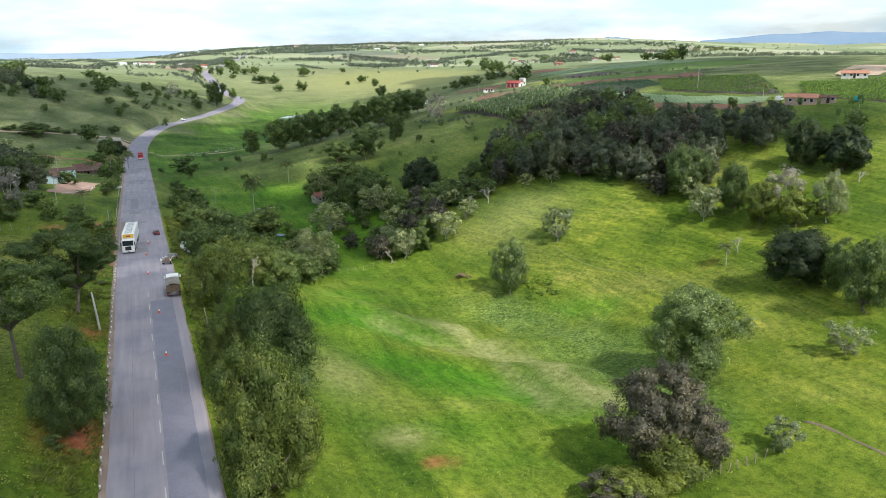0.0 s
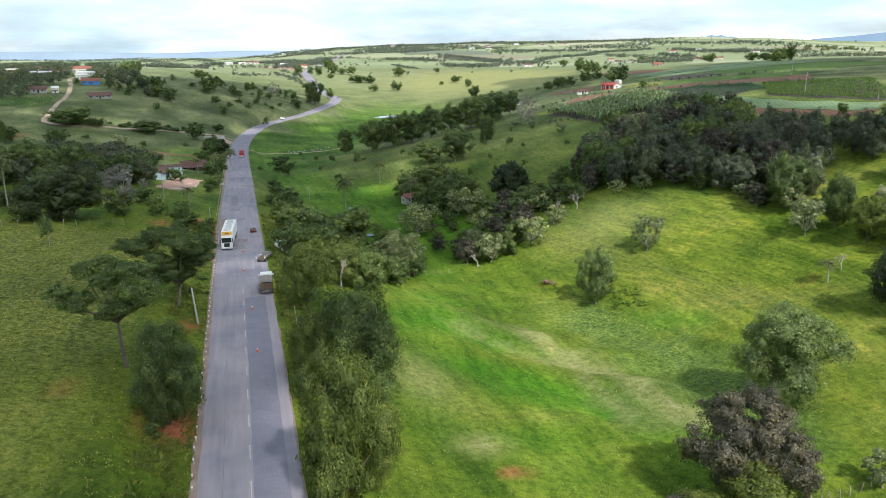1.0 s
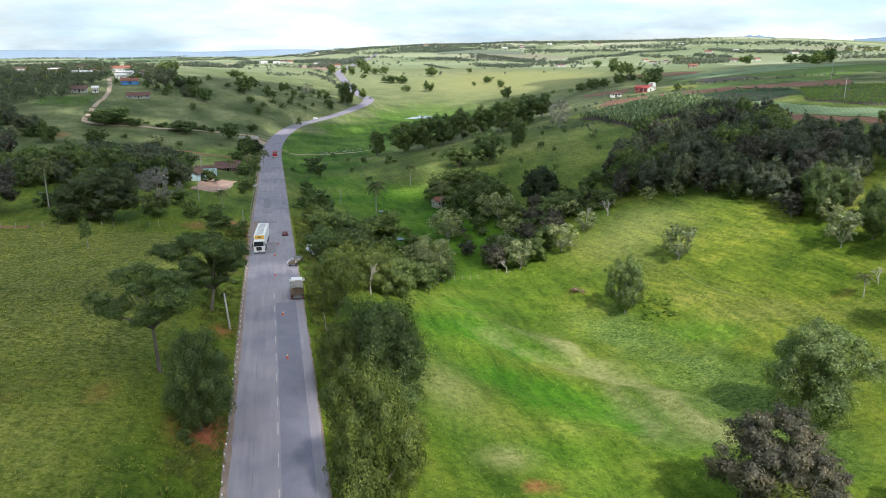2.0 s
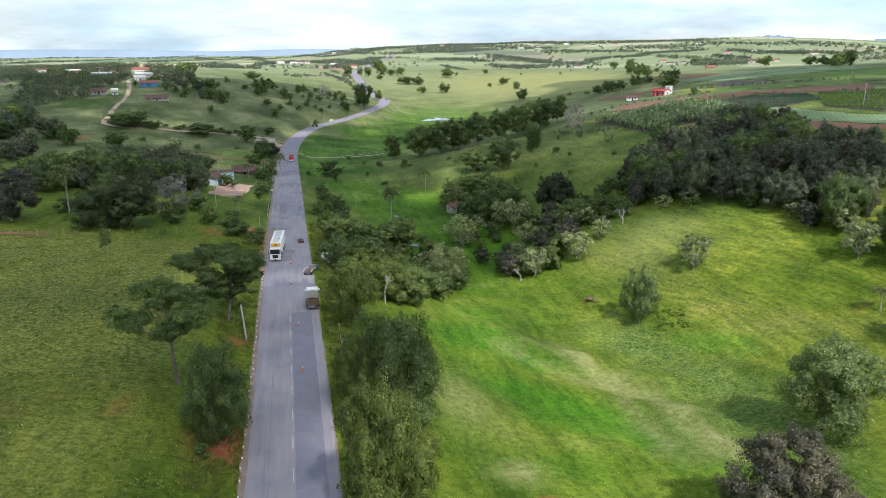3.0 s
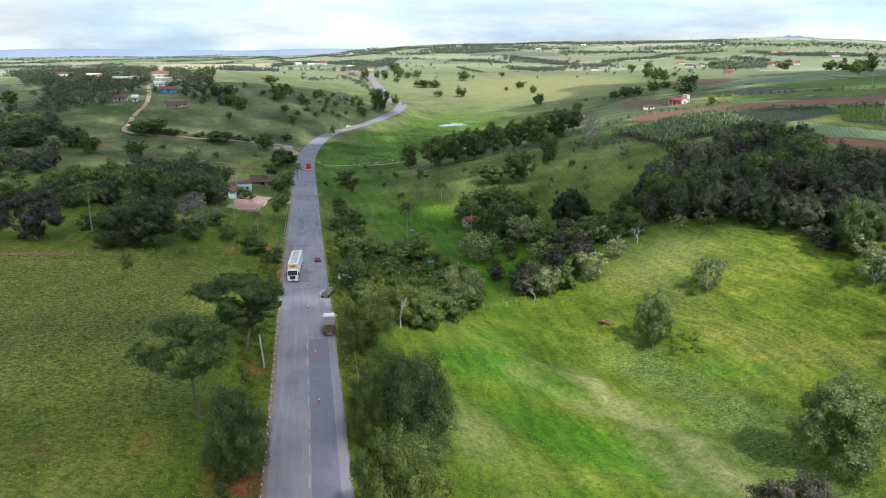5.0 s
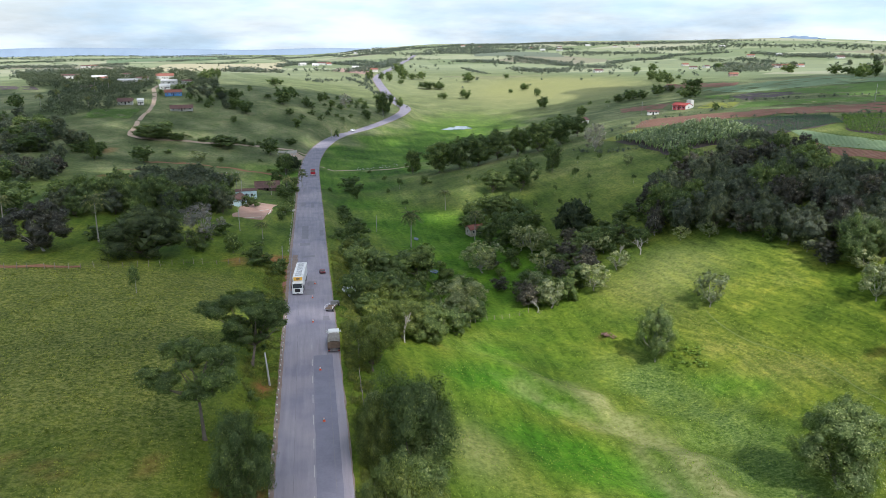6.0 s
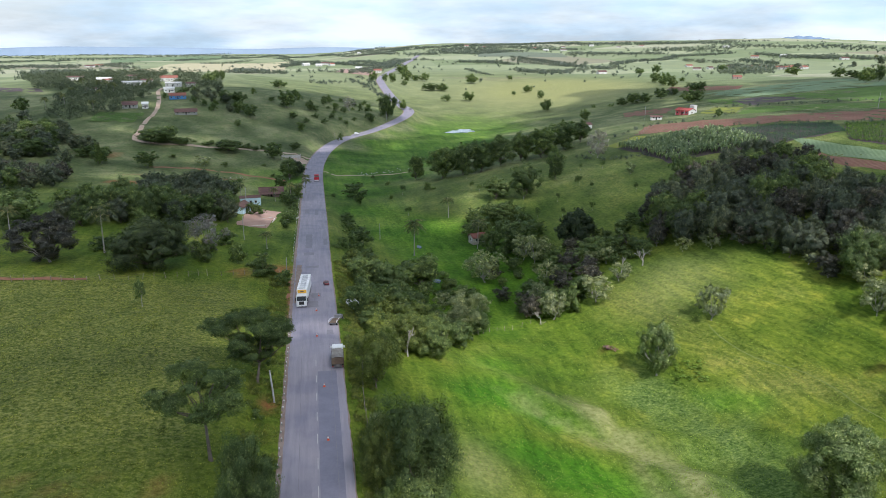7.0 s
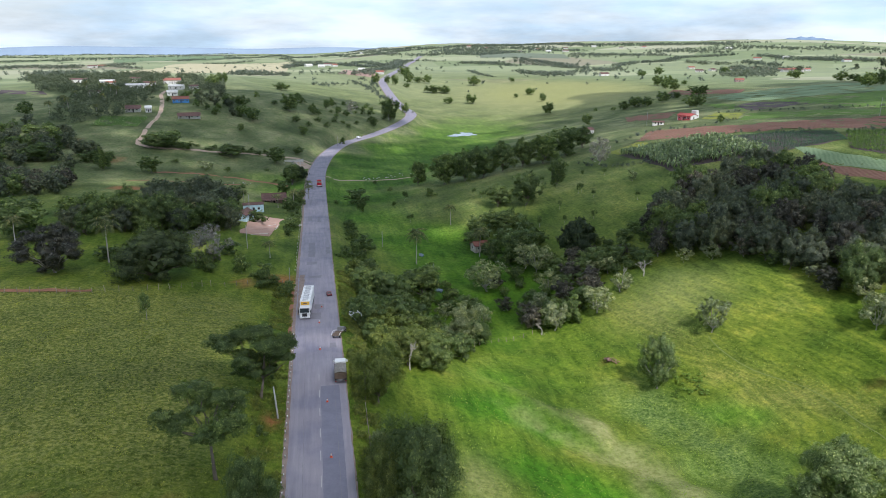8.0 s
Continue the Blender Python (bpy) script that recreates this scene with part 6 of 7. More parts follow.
for x, y in ((-9, 338), (-6.5, 352), (-20, 330), (-34, 322), (-52, 268), (-46, 262)):
    plant_palm(x, y, MIX.uniform(6, 9))
for x, y in scatter([(85, 260), (130, 262), (128, 312), (70, 335)], 16, 20):
    plant("sapling", x, y, MIX.uniform(2.5, 4.5), MIX.uniform(0.9, 1.5), "saplings on the knoll")
for x, y in scatter([(6, 330), (40, 330), (45, 415), (8, 415)], 26, 21):
    plant("bush", x, y, MIX.uniform(1.2, 2.6), MIX.uniform(1.0, 2.0), "marsh bushes")
for x, y in scatter([(-70, 395), (-30, 380), (-20, 440), (-100, 450)], 24, 22):
    plant("bush", x, y, MIX.uniform(1.5, 3), MIX.uniform(1.2, 2.4), "pasture bushes")
for x, y in scatter([(-60, 500), (20, 560), (55, 640), (10, 720), (-70, 640)], 30, 23):
    plant("bush" if MIX.random() < 0.6 else "broad", x, y, MIX.uniform(3, 7), MIX.uniform(2, 4), "hill bushes")


def banana(x, y):
    ob = thing("banana_plant", "banana plant with broad torn pale-green leaves", "banana plant", x, y, None, TURNS.uniform(0, 360), "banana grove")
    part("stem", tubes([[(0, 0, -0.2), (0.05, 0, 1.2), (0, 0.05, 2.4)]], 0.13, 7), M_LEAF_OLIVE, ob)
    quads = []
    for k in range(9):
        a = 6.2832 * k * 0.382
        o, s = np.array([math.cos(a), math.sin(a), 0]), np.array([-math.sin(a), math.cos(a), 0])
        b = np.array([0, 0, 2.2])
        m = b + o * 0.9 + np.array([0, 0, 1.1 - 0.08 * k])
        e = b + o * 2.0 + np.array([0, 0, 0.4 - 0.12 * k])
        quads += [[b, m - s * 0.38, e, m], [b, m, e, m + s * 0.38]]
    new("leaves", quads_mesh("leaves", np.array(quads), M_CROP)).parent = ob


for x, y in scatter([(64, 268), (78, 262), (84, 282), (70, 290)], 3.2, 24):
    banana(x, y)


# far woods and hedgerows, too many to count
FAR_RNG = np.random.default_rng(51)


def far_woods(name, places, leaves, label, material=M_LEAF_HAZED, wide=0.6):
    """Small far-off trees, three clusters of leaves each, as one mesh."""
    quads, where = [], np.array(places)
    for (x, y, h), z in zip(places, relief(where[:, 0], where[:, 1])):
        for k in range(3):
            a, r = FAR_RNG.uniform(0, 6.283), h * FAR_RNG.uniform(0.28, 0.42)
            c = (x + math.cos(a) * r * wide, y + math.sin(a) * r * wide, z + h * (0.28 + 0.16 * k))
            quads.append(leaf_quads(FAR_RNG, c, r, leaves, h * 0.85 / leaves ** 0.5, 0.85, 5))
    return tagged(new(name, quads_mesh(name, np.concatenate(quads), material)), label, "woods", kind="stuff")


def belt(points, gap, wide, low, high):
    """Places of the trees of a hedgerow or belt along a line."""
    line, out = spline(points, gap) if len(points) > 2 else np.linspace(points[0], points[-1], 12), []
    for x, y in line:
        if FAR_RNG.random() < 0.86:
            out.append((x + FAR_RNG.normal() * wide, y + FAR_RNG.normal() * wide * 1.6, FAR_RNG.uniform(low, high)))
    return out


SKYLINE = [[(540, 2990), (690, 3040), (810, 2950), (950, 2800), (1000, 2570)], [(1130, 2680), (1360, 2680), (1490, 2500), (1520, 2390)], [(330, 3430), (420, 3120), (530, 2900)], [(180, 3980), (290, 3430), (370, 2930)], [(490, 2760), (640, 2740), (810, 2740)], [(1440, 1820), (1580, 1780), (1560, 1590)], [(1730, 1440), (1820, 1430), (1900, 1430)], [(-2000, 4300), (-1200, 4500), (-500, 4600)], [(-1500, 3600), (-900, 3900), (-200, 4100)], [(-1700, 3000), (-1250, 3150), (-800, 3300)]]
DARK_BELTS = [[(420, 2340), (520, 2370), (590, 2220)], [(690, 1960), (770, 1980), (860, 1990)], [(-170, 3910), (30, 3730), (180, 3060), (310, 2620)], [(980, 2060), (1090, 2140), (1160, 2000)], [(310, 3700), (330, 2940), (430, 2620)], [(420, 2280), (520, 2250), (630, 2270)], [(400, 2400), (500, 2440), (580, 2300)]]
HEDGES = [[(500, 1850), (520, 1690), (550, 1560), (570, 1510)], [(380, 1380), (400, 1220), (540, 1430)], [(540, 1410), (585, 1450), (630, 1490)], [(320, 1760), (390, 1710), (450, 1790)], [(-100, 1000), (-80, 1090), (-50, 1110)], [(-90, 1970), (10, 2020), (110, 1940)], [(160, 1790), (240, 1840), (310, 1850)], [(0, 1270), (70, 1230), (110, 1420)], [(-720, 2030), (-680, 2070), (-580, 1930)], [(-550, 2030), (-520, 2080), (-440, 1940)], [(-370, 2580), (-310, 2670), (-230, 2860)]]
EAST_HEDGES = [[(510, 1840), (570, 1750), (630, 1660)], [(-150, 3140), (-20, 2460), (60, 2170)], [(110, 2260), (150, 1690), (210, 1960)], [(1030, 1540), (1120, 1520), (1220, 1590)], [(1150, 1360), (1160, 1270), (1170, 1170)], [(860, 1430), (750, 1190), (590, 910)], [(310, 680), (325, 682), (350, 690)]]
RIDGE_WOODS = [[(350, 2260), (420, 2305), (480, 2165), (605, 2320)], [(380, 2405), (505, 2450), (665, 2555), (840, 2580)], [(550, 3040), (810, 3110), (925, 2720), (1125, 2650)], [(1105, 2610), (1245, 2450), (1360, 2280)], [(710, 2505), (770, 2420), (835, 2330)], [(1060, 2160), (1180, 2135), (1265, 2120)], [(1295, 2170), (1380, 2005), (1515, 1945), (1600, 1910)]]
PLAIN_BELTS = [[(125, 1690), (165, 1710), (205, 1785)], [(80, 1345), (145, 1495), (180, 1655)], [(-75, 1690), (-20, 1960), (55, 1830), (110, 1690)], [(-105, 1040), (-90, 1130), (-50, 1110)], [(350, 1765), (390, 1755), (420, 1720), (455, 1660)], [(525, 1910), (550, 1825), (570, 1735), (545, 1555), (575, 1525)], [(370, 1330), (390, 1285), (450, 1305)], [(715, 2040), (790, 2015), (900, 1995), (970, 1980)], [(565, 1465), (575, 1415), (600, 1410)], [(670, 1600), (770, 1705), (835, 1700), (935, 1825), (1025, 1850), (1125, 1880)], [(1110, 1505), (1120, 1475), (1155, 1495)], [(1185, 1495), (1170, 1435), (1195, 1410)], [(1100, 1730), (1085, 1575), (1105, 1505)]]
WEST_BELTS = [[(-695, 1790), (-715, 1985), (-630, 1920), (-630, 2130)], [(-485, 1390), (-400, 1245), (-425, 1445)], [(-360, 1240), (-330, 1215), (-305, 1190)], [(-575, 2140), (-560, 2240), (-550, 2355)], [(-485, 2825), (-500, 3150), (-400, 3240), (-295, 3390)], [(-400, 3435), (-180, 4045), (85, 2980), (255, 2425), (350, 2315)], [(-1195, 3150), (-1140, 3170), (-1100, 3180)], [(-940, 2930), (-938, 3000), (-935, 3065)]]
HAMLET_TREES = [[(935, 1515), (925, 1440), (935, 1385)], [(695, 1150), (740, 1180), (800, 1190)], [(760, 1290), (800, 1310), (850, 1330)], [(730, 1220), (780, 1240), (830, 1230)]]
ROADSIDE_SCRUB = [[(-1, 919), (28, 991), (60, 1030)], [(50, 1070), (65, 999), (72, 911), (76, 861)], [(65, 1130), (78, 1060), (74, 971)], [(295, 1435), (280, 1260), (285, 1200)]]
EAST_BELTS = [[(1085, 1565), (1135, 1490), (1190, 1435), (1240, 1395)], [(1000, 1145), (1035, 1090), (1090, 1075)], [(1180, 1165), (1255, 1150), (1370, 1110), (1570, 1185)], [(565, 935), (855, 1305), (900, 1255)], [(1795, 1430), (1815, 1405), (1835, 1380)], [(855, 1635), (860, 1525), (900, 1505)]]
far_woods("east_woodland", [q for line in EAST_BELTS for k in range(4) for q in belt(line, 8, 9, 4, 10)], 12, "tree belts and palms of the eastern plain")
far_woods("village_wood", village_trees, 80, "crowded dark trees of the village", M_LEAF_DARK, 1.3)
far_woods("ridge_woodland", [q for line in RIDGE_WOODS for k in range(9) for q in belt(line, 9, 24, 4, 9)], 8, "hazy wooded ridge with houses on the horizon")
far_woods("plain_woodland", [q for line in PLAIN_BELTS for k in range(5) for q in belt(line, 7, 8, 4, 9)], 12, "tree belts winding over the far plain, tinted grey-green by haze")
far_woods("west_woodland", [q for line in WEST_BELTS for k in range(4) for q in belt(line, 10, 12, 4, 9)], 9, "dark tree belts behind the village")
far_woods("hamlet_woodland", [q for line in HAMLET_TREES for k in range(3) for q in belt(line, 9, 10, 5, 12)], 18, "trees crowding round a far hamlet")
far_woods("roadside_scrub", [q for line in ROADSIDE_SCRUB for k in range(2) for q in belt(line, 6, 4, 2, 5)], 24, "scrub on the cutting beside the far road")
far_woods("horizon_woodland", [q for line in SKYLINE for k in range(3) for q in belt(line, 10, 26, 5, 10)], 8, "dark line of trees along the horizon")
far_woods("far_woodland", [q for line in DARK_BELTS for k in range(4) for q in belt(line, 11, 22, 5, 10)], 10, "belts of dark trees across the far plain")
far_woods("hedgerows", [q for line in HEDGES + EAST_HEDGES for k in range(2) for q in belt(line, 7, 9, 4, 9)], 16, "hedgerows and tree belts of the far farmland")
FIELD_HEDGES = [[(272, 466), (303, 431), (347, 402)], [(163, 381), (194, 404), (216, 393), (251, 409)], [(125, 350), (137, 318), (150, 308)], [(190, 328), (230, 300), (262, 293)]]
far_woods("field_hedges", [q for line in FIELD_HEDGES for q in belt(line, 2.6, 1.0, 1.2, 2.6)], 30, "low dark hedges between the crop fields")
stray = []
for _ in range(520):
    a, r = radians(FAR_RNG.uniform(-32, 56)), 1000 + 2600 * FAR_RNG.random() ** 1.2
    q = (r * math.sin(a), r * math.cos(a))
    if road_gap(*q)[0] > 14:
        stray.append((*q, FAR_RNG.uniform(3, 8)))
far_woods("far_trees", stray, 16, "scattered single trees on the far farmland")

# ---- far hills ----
# aerial haze is mixed into these ridge colours as blue
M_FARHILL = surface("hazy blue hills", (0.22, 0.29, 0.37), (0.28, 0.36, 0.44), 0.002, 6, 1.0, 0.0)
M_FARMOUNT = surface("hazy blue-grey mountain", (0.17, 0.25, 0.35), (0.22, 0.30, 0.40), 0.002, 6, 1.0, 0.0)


def far_ridge(name, left, right, dist, base, rise, seed, material, label):
    a = np.radians(np.linspace(left, right, 80))
    s = np.linspace(0, 1, 80)
    rng = np.random.default_rng(seed)
    top = base + rise(s) + 3 * np.sin(s * 31 + rng.random()) * np.sin(np.pi * s)
    rows = [(dist - 60, np.full(80, base - 60)), (dist, top), (dist + 90, top - 30)]
    X = np.array([d * np.sin(a) for d, z in rows])
    Y = np.array([d * np.cos(a) for d, z in rows])
    Z = np.array([z for d, z in rows])
    return tagged(new(name, grid_mesh(name, X, Y, Z, material)), label, "hills", kind="structure")


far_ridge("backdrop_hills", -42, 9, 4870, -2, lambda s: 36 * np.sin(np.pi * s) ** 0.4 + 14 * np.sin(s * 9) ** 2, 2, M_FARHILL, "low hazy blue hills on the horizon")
far_ridge("backdrop_mountain", 41.5, 59.5, 4870, 62, lambda s: 50 * np.exp(-((s - 0.47) / 0.36) ** 2) + 5 * np.exp(-((s - 0.2) / 0.1) ** 2), 3, M_FARMOUNT, "distant mountain beyond the plain, tinted blue by haze")
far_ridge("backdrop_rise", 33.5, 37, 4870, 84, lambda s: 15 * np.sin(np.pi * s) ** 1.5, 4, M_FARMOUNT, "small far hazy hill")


# ---- road details ----
def strip_piece(name, x0, x1, y0, y1, material, label, lift=0.064, kind="structure", category="road marking", bend=0.0):
    ys = np.linspace(y0, y1, max(2, int((y1 - y0) / 2) + 1))
    cx = np.interp(ys, near_line[:, 1][:260], near_line[:, 0][:260])
    X = np.stack([cx + x0 + bend * np.sin(ys * 1.3), cx + x1 + bend * np.sin(ys * 0.9 + 1)], 1)
    Z = np.stack([np.interp(ys, [a for a, b in ROAD_LEVEL], [b for a, b in ROAD_LEVEL]) + lift] * 2, 1)
    return tagged(new(name, grid_mesh(name, X, np.stack([ys, ys], 1), Z, material, False)), label, category, kind=kind)


for k in range(11):
    y0 = 57.6 + 7.3 * k
    strip_piece("centre_dash", 0.02, 0.14, y0, y0 + 3.0, M_PAINT, "worn white centre dash")
strip_piece("new_lane", 0.35, 3.9, 40, 128, M_NEWTAR, "newer blue-grey strip of asphalt", 0.068, category="asphalt patch", bend=0.03)
for x0, x1, y0, y1, mat in ((-1.4, 1.0, 168, 173, M_PATCH), (-0.6, 1.9, 176, 180, M_PATCH), (-3.0, 0.2, 222, 226, M_PATCH), (-2.6, -0.4, 232, 254, M_PATCH), (-3.4, -1.6, 296, 306, M_PATCH), (0.6, 1.8, 292, 304, M_PATCH), (3.4, 4.6, 236, 246, M_PATCH), (-2.2, 1.6, 206, 208.5, M_PATCH), (2.6, 4.0, 148, 151, M_PATCH), (-4.9, -3.4, 172, 210, M_SHOULDER)):
    strip_piece("road_patch", x0, x1, y0, y1, mat, "dark mended patch in the asphalt" if mat is M_PATCH else "dust smeared over the asphalt", 0.072, category="asphalt patch", bend=0.12)
for x in (-2.75, 2.95):
    strip_piece("tar_seam", x, x + 0.07, 40, 165, M_PATCH, "dark tar seam along the lane", 0.076, category="asphalt patch", bend=0.04)


# ---- posts, fences, poles ----
POST_BM = block((-0.08, 0.08, -0.08, 0.08, -0.3, 0.62), bevel=0.015)
POST_ME = bpy.data.meshes.new("post")
POST_BM.to_mesh(POST_ME)
POST_BM.free()
POST_ME.materials.append(M_POST)
CAP_BM = block((-0.085, 0.085, -0.085, 0.085, 0.50, 0.68), bevel=0.02)
CAP_ME = bpy.data.meshes.new("post_top")
CAP_BM.to_mesh(CAP_ME)
CAP_BM.free()
CAP_ME.materials.append(M_POSTWHITE)
STAKE_ME = joined("stake", [tube([(0, 0, -0.3), (0.02, 0.01, 0.7), (0.0, 0.03, 1.45)], [0.075, 0.07, 0.06], 6)], M_WOOD)
FENCE_RNG = np.random.default_rng(71)


def marker_fence(line, gap, label):
    """Short posts with white tops along the road's edge."""
    ob = tagged(new("post_fence"), label, "fence")
    for x, y in spline(line, gap):
        x, y = x + FENCE_RNG.normal() * 0.07, y + FENCE_RNG.normal() * 0.25
        p = new("post", POST_ME)
        p.parent = ob
        p.matrix_basis = pose(x, y, float(relief(x, y)) - 0.02, FENCE_RNG.normal() * 4, FENCE_RNG.normal() * 4, FENCE_RNG.uniform(0, 30)) @ Matrix.Diagonal((1, 1, FENCE_RNG.uniform(0.85, 1.25), 1))
        c = new("post_top", CAP_ME)
        c.parent = p


def stake_fence(line, gap, label, wires=3):
    ob = tagged(new("wire_fence"), label, "fence")
    pts = spline(line, gap)
    z = relief(pts[:, 0], pts[:, 1])
    for (x, y), h in zip(pts, z):
        p = new("stake", STAKE_ME)
        p.parent = ob
        p.matrix_basis = pose(x, y, h, FENCE_RNG.normal() * 5, FENCE_RNG.normal() * 5, FENCE_RNG.uniform(0, 360)) @ Matrix.Diagonal((1, 1, FENCE_RNG.uniform(0.85, 1.2), 1))
    for k in range(wires):
        w = new("wire", joined("wire", [tube([(x, y, h + 0.45 + 0.38 * k) for (x, y), h in zip(pts, z)], [0.012] * len(pts), 3)], M_WIRE))
        w.parent = ob


marker_fence([(-7.4, 52), (-7.4, 100), (-7.5, 135), (-7.6, 156)], 2.5, "row of short concrete posts with white tops by the highway")
marker_fence([(-8.9, 215), (-9.1, 260), (-9.4, 345)], 5.0, "row of roadside posts running downhill")
stake_fence([(-90, 174), (-67, 174.5), (-58, 174.5), (-44, 179.5), (-30, 189), (-21, 194), (-12, 200)], 2.6, "weathered wooden stake fence across the pasture")
stake_fence([(38, 170), (44, 176), (51, 178.5), (57, 181)], 2.4, "short run of pale fence stakes at the field's edge")
stake_fence([(56, 58.6), (58.6, 59.2), (63.1, 59.7), (67.5, 59.8), (71, 60.2)], 1.3, "old fence stakes in tall grass")
stake_fence([(6.2, 62), (6.4, 90), (6.6, 118), (7.5, 136)], 3.0, "thin stake fence below the roadside trees")
stake_fence([(150, 345), (175, 372), (205, 415), (222, 436)], 5.0, "fence along the ploughed field")
stake_fence([(198, 181), (188, 190), (184, 205)], 3.0, "fence before the barn")


def pole(x, y, height, lean, name="utility_pole", label="pale concrete utility pole beside the road", width=0.1):
    ob = thing(name, label, "pole", x, y, None, 0)
    new("shaft", joined("shaft", [tube([(0, 0, -0.8), (lean[0] * 0.5, lean[1] * 0.5, height * 0.5), (lean[0], lean[1], height)], [width * 1.3, width * 1.1, width * 0.85], 8)], M_POST)).parent = ob
    return ob


pole(-9.0, 116.3, 6.4, (-0.45, -0.2), width=0.14)
for px, py, ph in ((-9.9, 199, 5.5), (-24.9, 236.5, 8.0), (-29.5, 296, 8.5), (-16.5, 411, 9.0), (13, 548, 8.0), (62, 655, 8.5), (22.5, 270, 6.5), (214, 452, 9.0), (300, 350, 10.0), (222, 250, 9.0), (38, 240, 4.0)):
    pole(px, py, ph, (FENCE_RNG.normal() * 0.1, FENCE_RNG.normal() * 0.1))
ob = thing("gate_pillar", "white gate pillar with a sign board by the road", "gate", -12.6, 289, None, 0)
part("pillar", block((-0.5, 0.5, -0.35, 0.35, -0.3, 2.3), bevel=0.04), M_WHITE, ob)
part("cap", block((-0.62, 0.62, -0.47, 0.47, 2.3, 2.45), bevel=0.03), M_WHITE, ob)
ob = thing("low_wall", "low white garden wall beside the gate", "wall", -10.8, 286, None, 20)
part("wall_body", block((-2.6, 2.6, -0.12, 0.12, -0.4, 0.8), bevel=0.03), M_WHITE, ob)

def yard_wall(a, b, high, label):
    """A low bare-brick wall from a to b with a coping and end pillars."""
    (ax, ay), (bx, by) = a, b
    n = math.hypot(bx - ax, by - ay)
    ob = thing("yard_wall", label, "wall", (ax + bx) / 2, (ay + by) / 2, min(float(relief(*a)), float(relief(*b))), math.degrees(math.atan2(by - ay, bx - ax)))
    part("wall_body", block((-n / 2, n / 2, -0.1, 0.1, -0.6, high), bevel=0.02), M_PINKWALL, ob)
    part("coping", block((-n / 2, n / 2, -0.14, 0.14, high, high + 0.08), bevel=0.02), M_RUBBLE, ob)
    for s in (-1, 1):
        part("pillar", block((s * n / 2 - 0.18, s * n / 2 + 0.18, -0.18, 0.18, -0.6, high + 0.3), bevel=0.03), M_PINKWALL, ob)


yard_wall((-29.5, 258.5), (-19.6, 259.5), 1.1, "low bare-brick wall before the earthen yard")
yard_wall((-28.4, 275.5), (-18.2, 281), 0.9, "low bare-brick wall across the earthen yard")
yard_wall((-19.4, 260), (-17.4, 280), 0.8, "low bare-brick wall along the yard's edge")

# ---- ruined stall and rubble ----
ob = thing("ruined_stall", "ruined roadside stall with broken pale walls", "ruin", -17, 470, None, 5)
for q in ((-6, 6, -1.8, -1.55, -0.3, 1.5), (-6, -5.75, -1.8, 3, -0.3, 1.2), (2, 2.25, -1.8, 2, -0.3, 0.9), (5.75, 6, -1.8, 1.5, -0.3, 1.6)):
    part("wall", block(q, bevel=0.04), M_RUBBLE, ob)
part("beam", tubes([[(-6, -1.6, 1.5), (-1, -1.5, 2.0)], [(2, -1.6, 1.0), (6, 1.2, 1.5)]], 0.09), M_WOOD, ob)


def rubble(name, poly, count, small, big, label, seed):
    rng = np.random.default_rng(seed)
    verts, faces = [], []
    xs, ys = [p[0] for p in poly], [p[1] for p in poly]
    while count:
        x, y = rng.uniform(min(xs), max(xs)), rng.uniform(min(ys), max(ys))
        if not inside(x, y, poly):
            continue
        count -= 1
        s, z = rng.uniform(small, big), float(relief(x, y))
        k = len(verts)
        for c in ((-1, -1, -.4), (1, -1, -.4), (1, 1, -.4), (-1, 1, -.4), (-.7, -.7, .7), (.8, -.6, .6), (.6, .8, .8), (-.8, .7, .6)):
            q = np.array(c) * s * rng.uniform(0.7, 1.1, 3)
            verts.append((x + q[0], y + q[1], z + q[2]))
        faces += [tuple(k + i for i in f) for f in ((0, 1, 5, 4), (1, 2, 6, 5), (2, 3, 7, 6), (3, 0, 4, 7), (4, 5, 6, 7))]
    return tagged(new(name, mesh_of(name, verts, faces, M_RUBBLE)), label, "rubble", kind="stuff")


rubble("lane_stones", [(24, 427), (44, 430), (60, 442), (40, 444), (22, 433)], 34, 0.15, 0.5, "pale stones scattered beside the farm lane", 81)
rubble("stall_rubble", [(-24, 462), (-11, 464), (-11, 476), (-24, 474)], 70, 0.15, 0.5, "broken masonry round the ruined stall", 82)
rubble("path_stones", [(-52, 398), (-38, 402), (-38, 406), (-52, 402)], 10, 0.15, 0.4, "white stones on the pasture", 83)
rubble("verge_stones", [(-8.6, 150), (-6.9, 150), (-7.2, 200), (-8.8, 200)], 60, 0.06, 0.2, "gravel and clods on the scraped verge", 84)
ob = thing("white_trailer", "white overturned trailer wreck under roadside trees", "trailer", 7.2, 171, None, 30, tilt=(8, 24))
part("box", block((-1.1, 1.1, -2.2, 2.2, 0.3, 1.9), bevel=0.05), M_CARWHITE, ob)
part("frame", tubes([[(-1.1, -2.3, 0.4), (1.1, -2.3, 0.4), (1.2, -2.4, 2.0)], [(0, 2.2, 0.4), (0.1, 3.6, 0.5)]], 0.06), M_STEEL, ob)
for s in (-1, 1):
    wheel(ob, s * 1.0, -0.6, 0.42, 0.24)


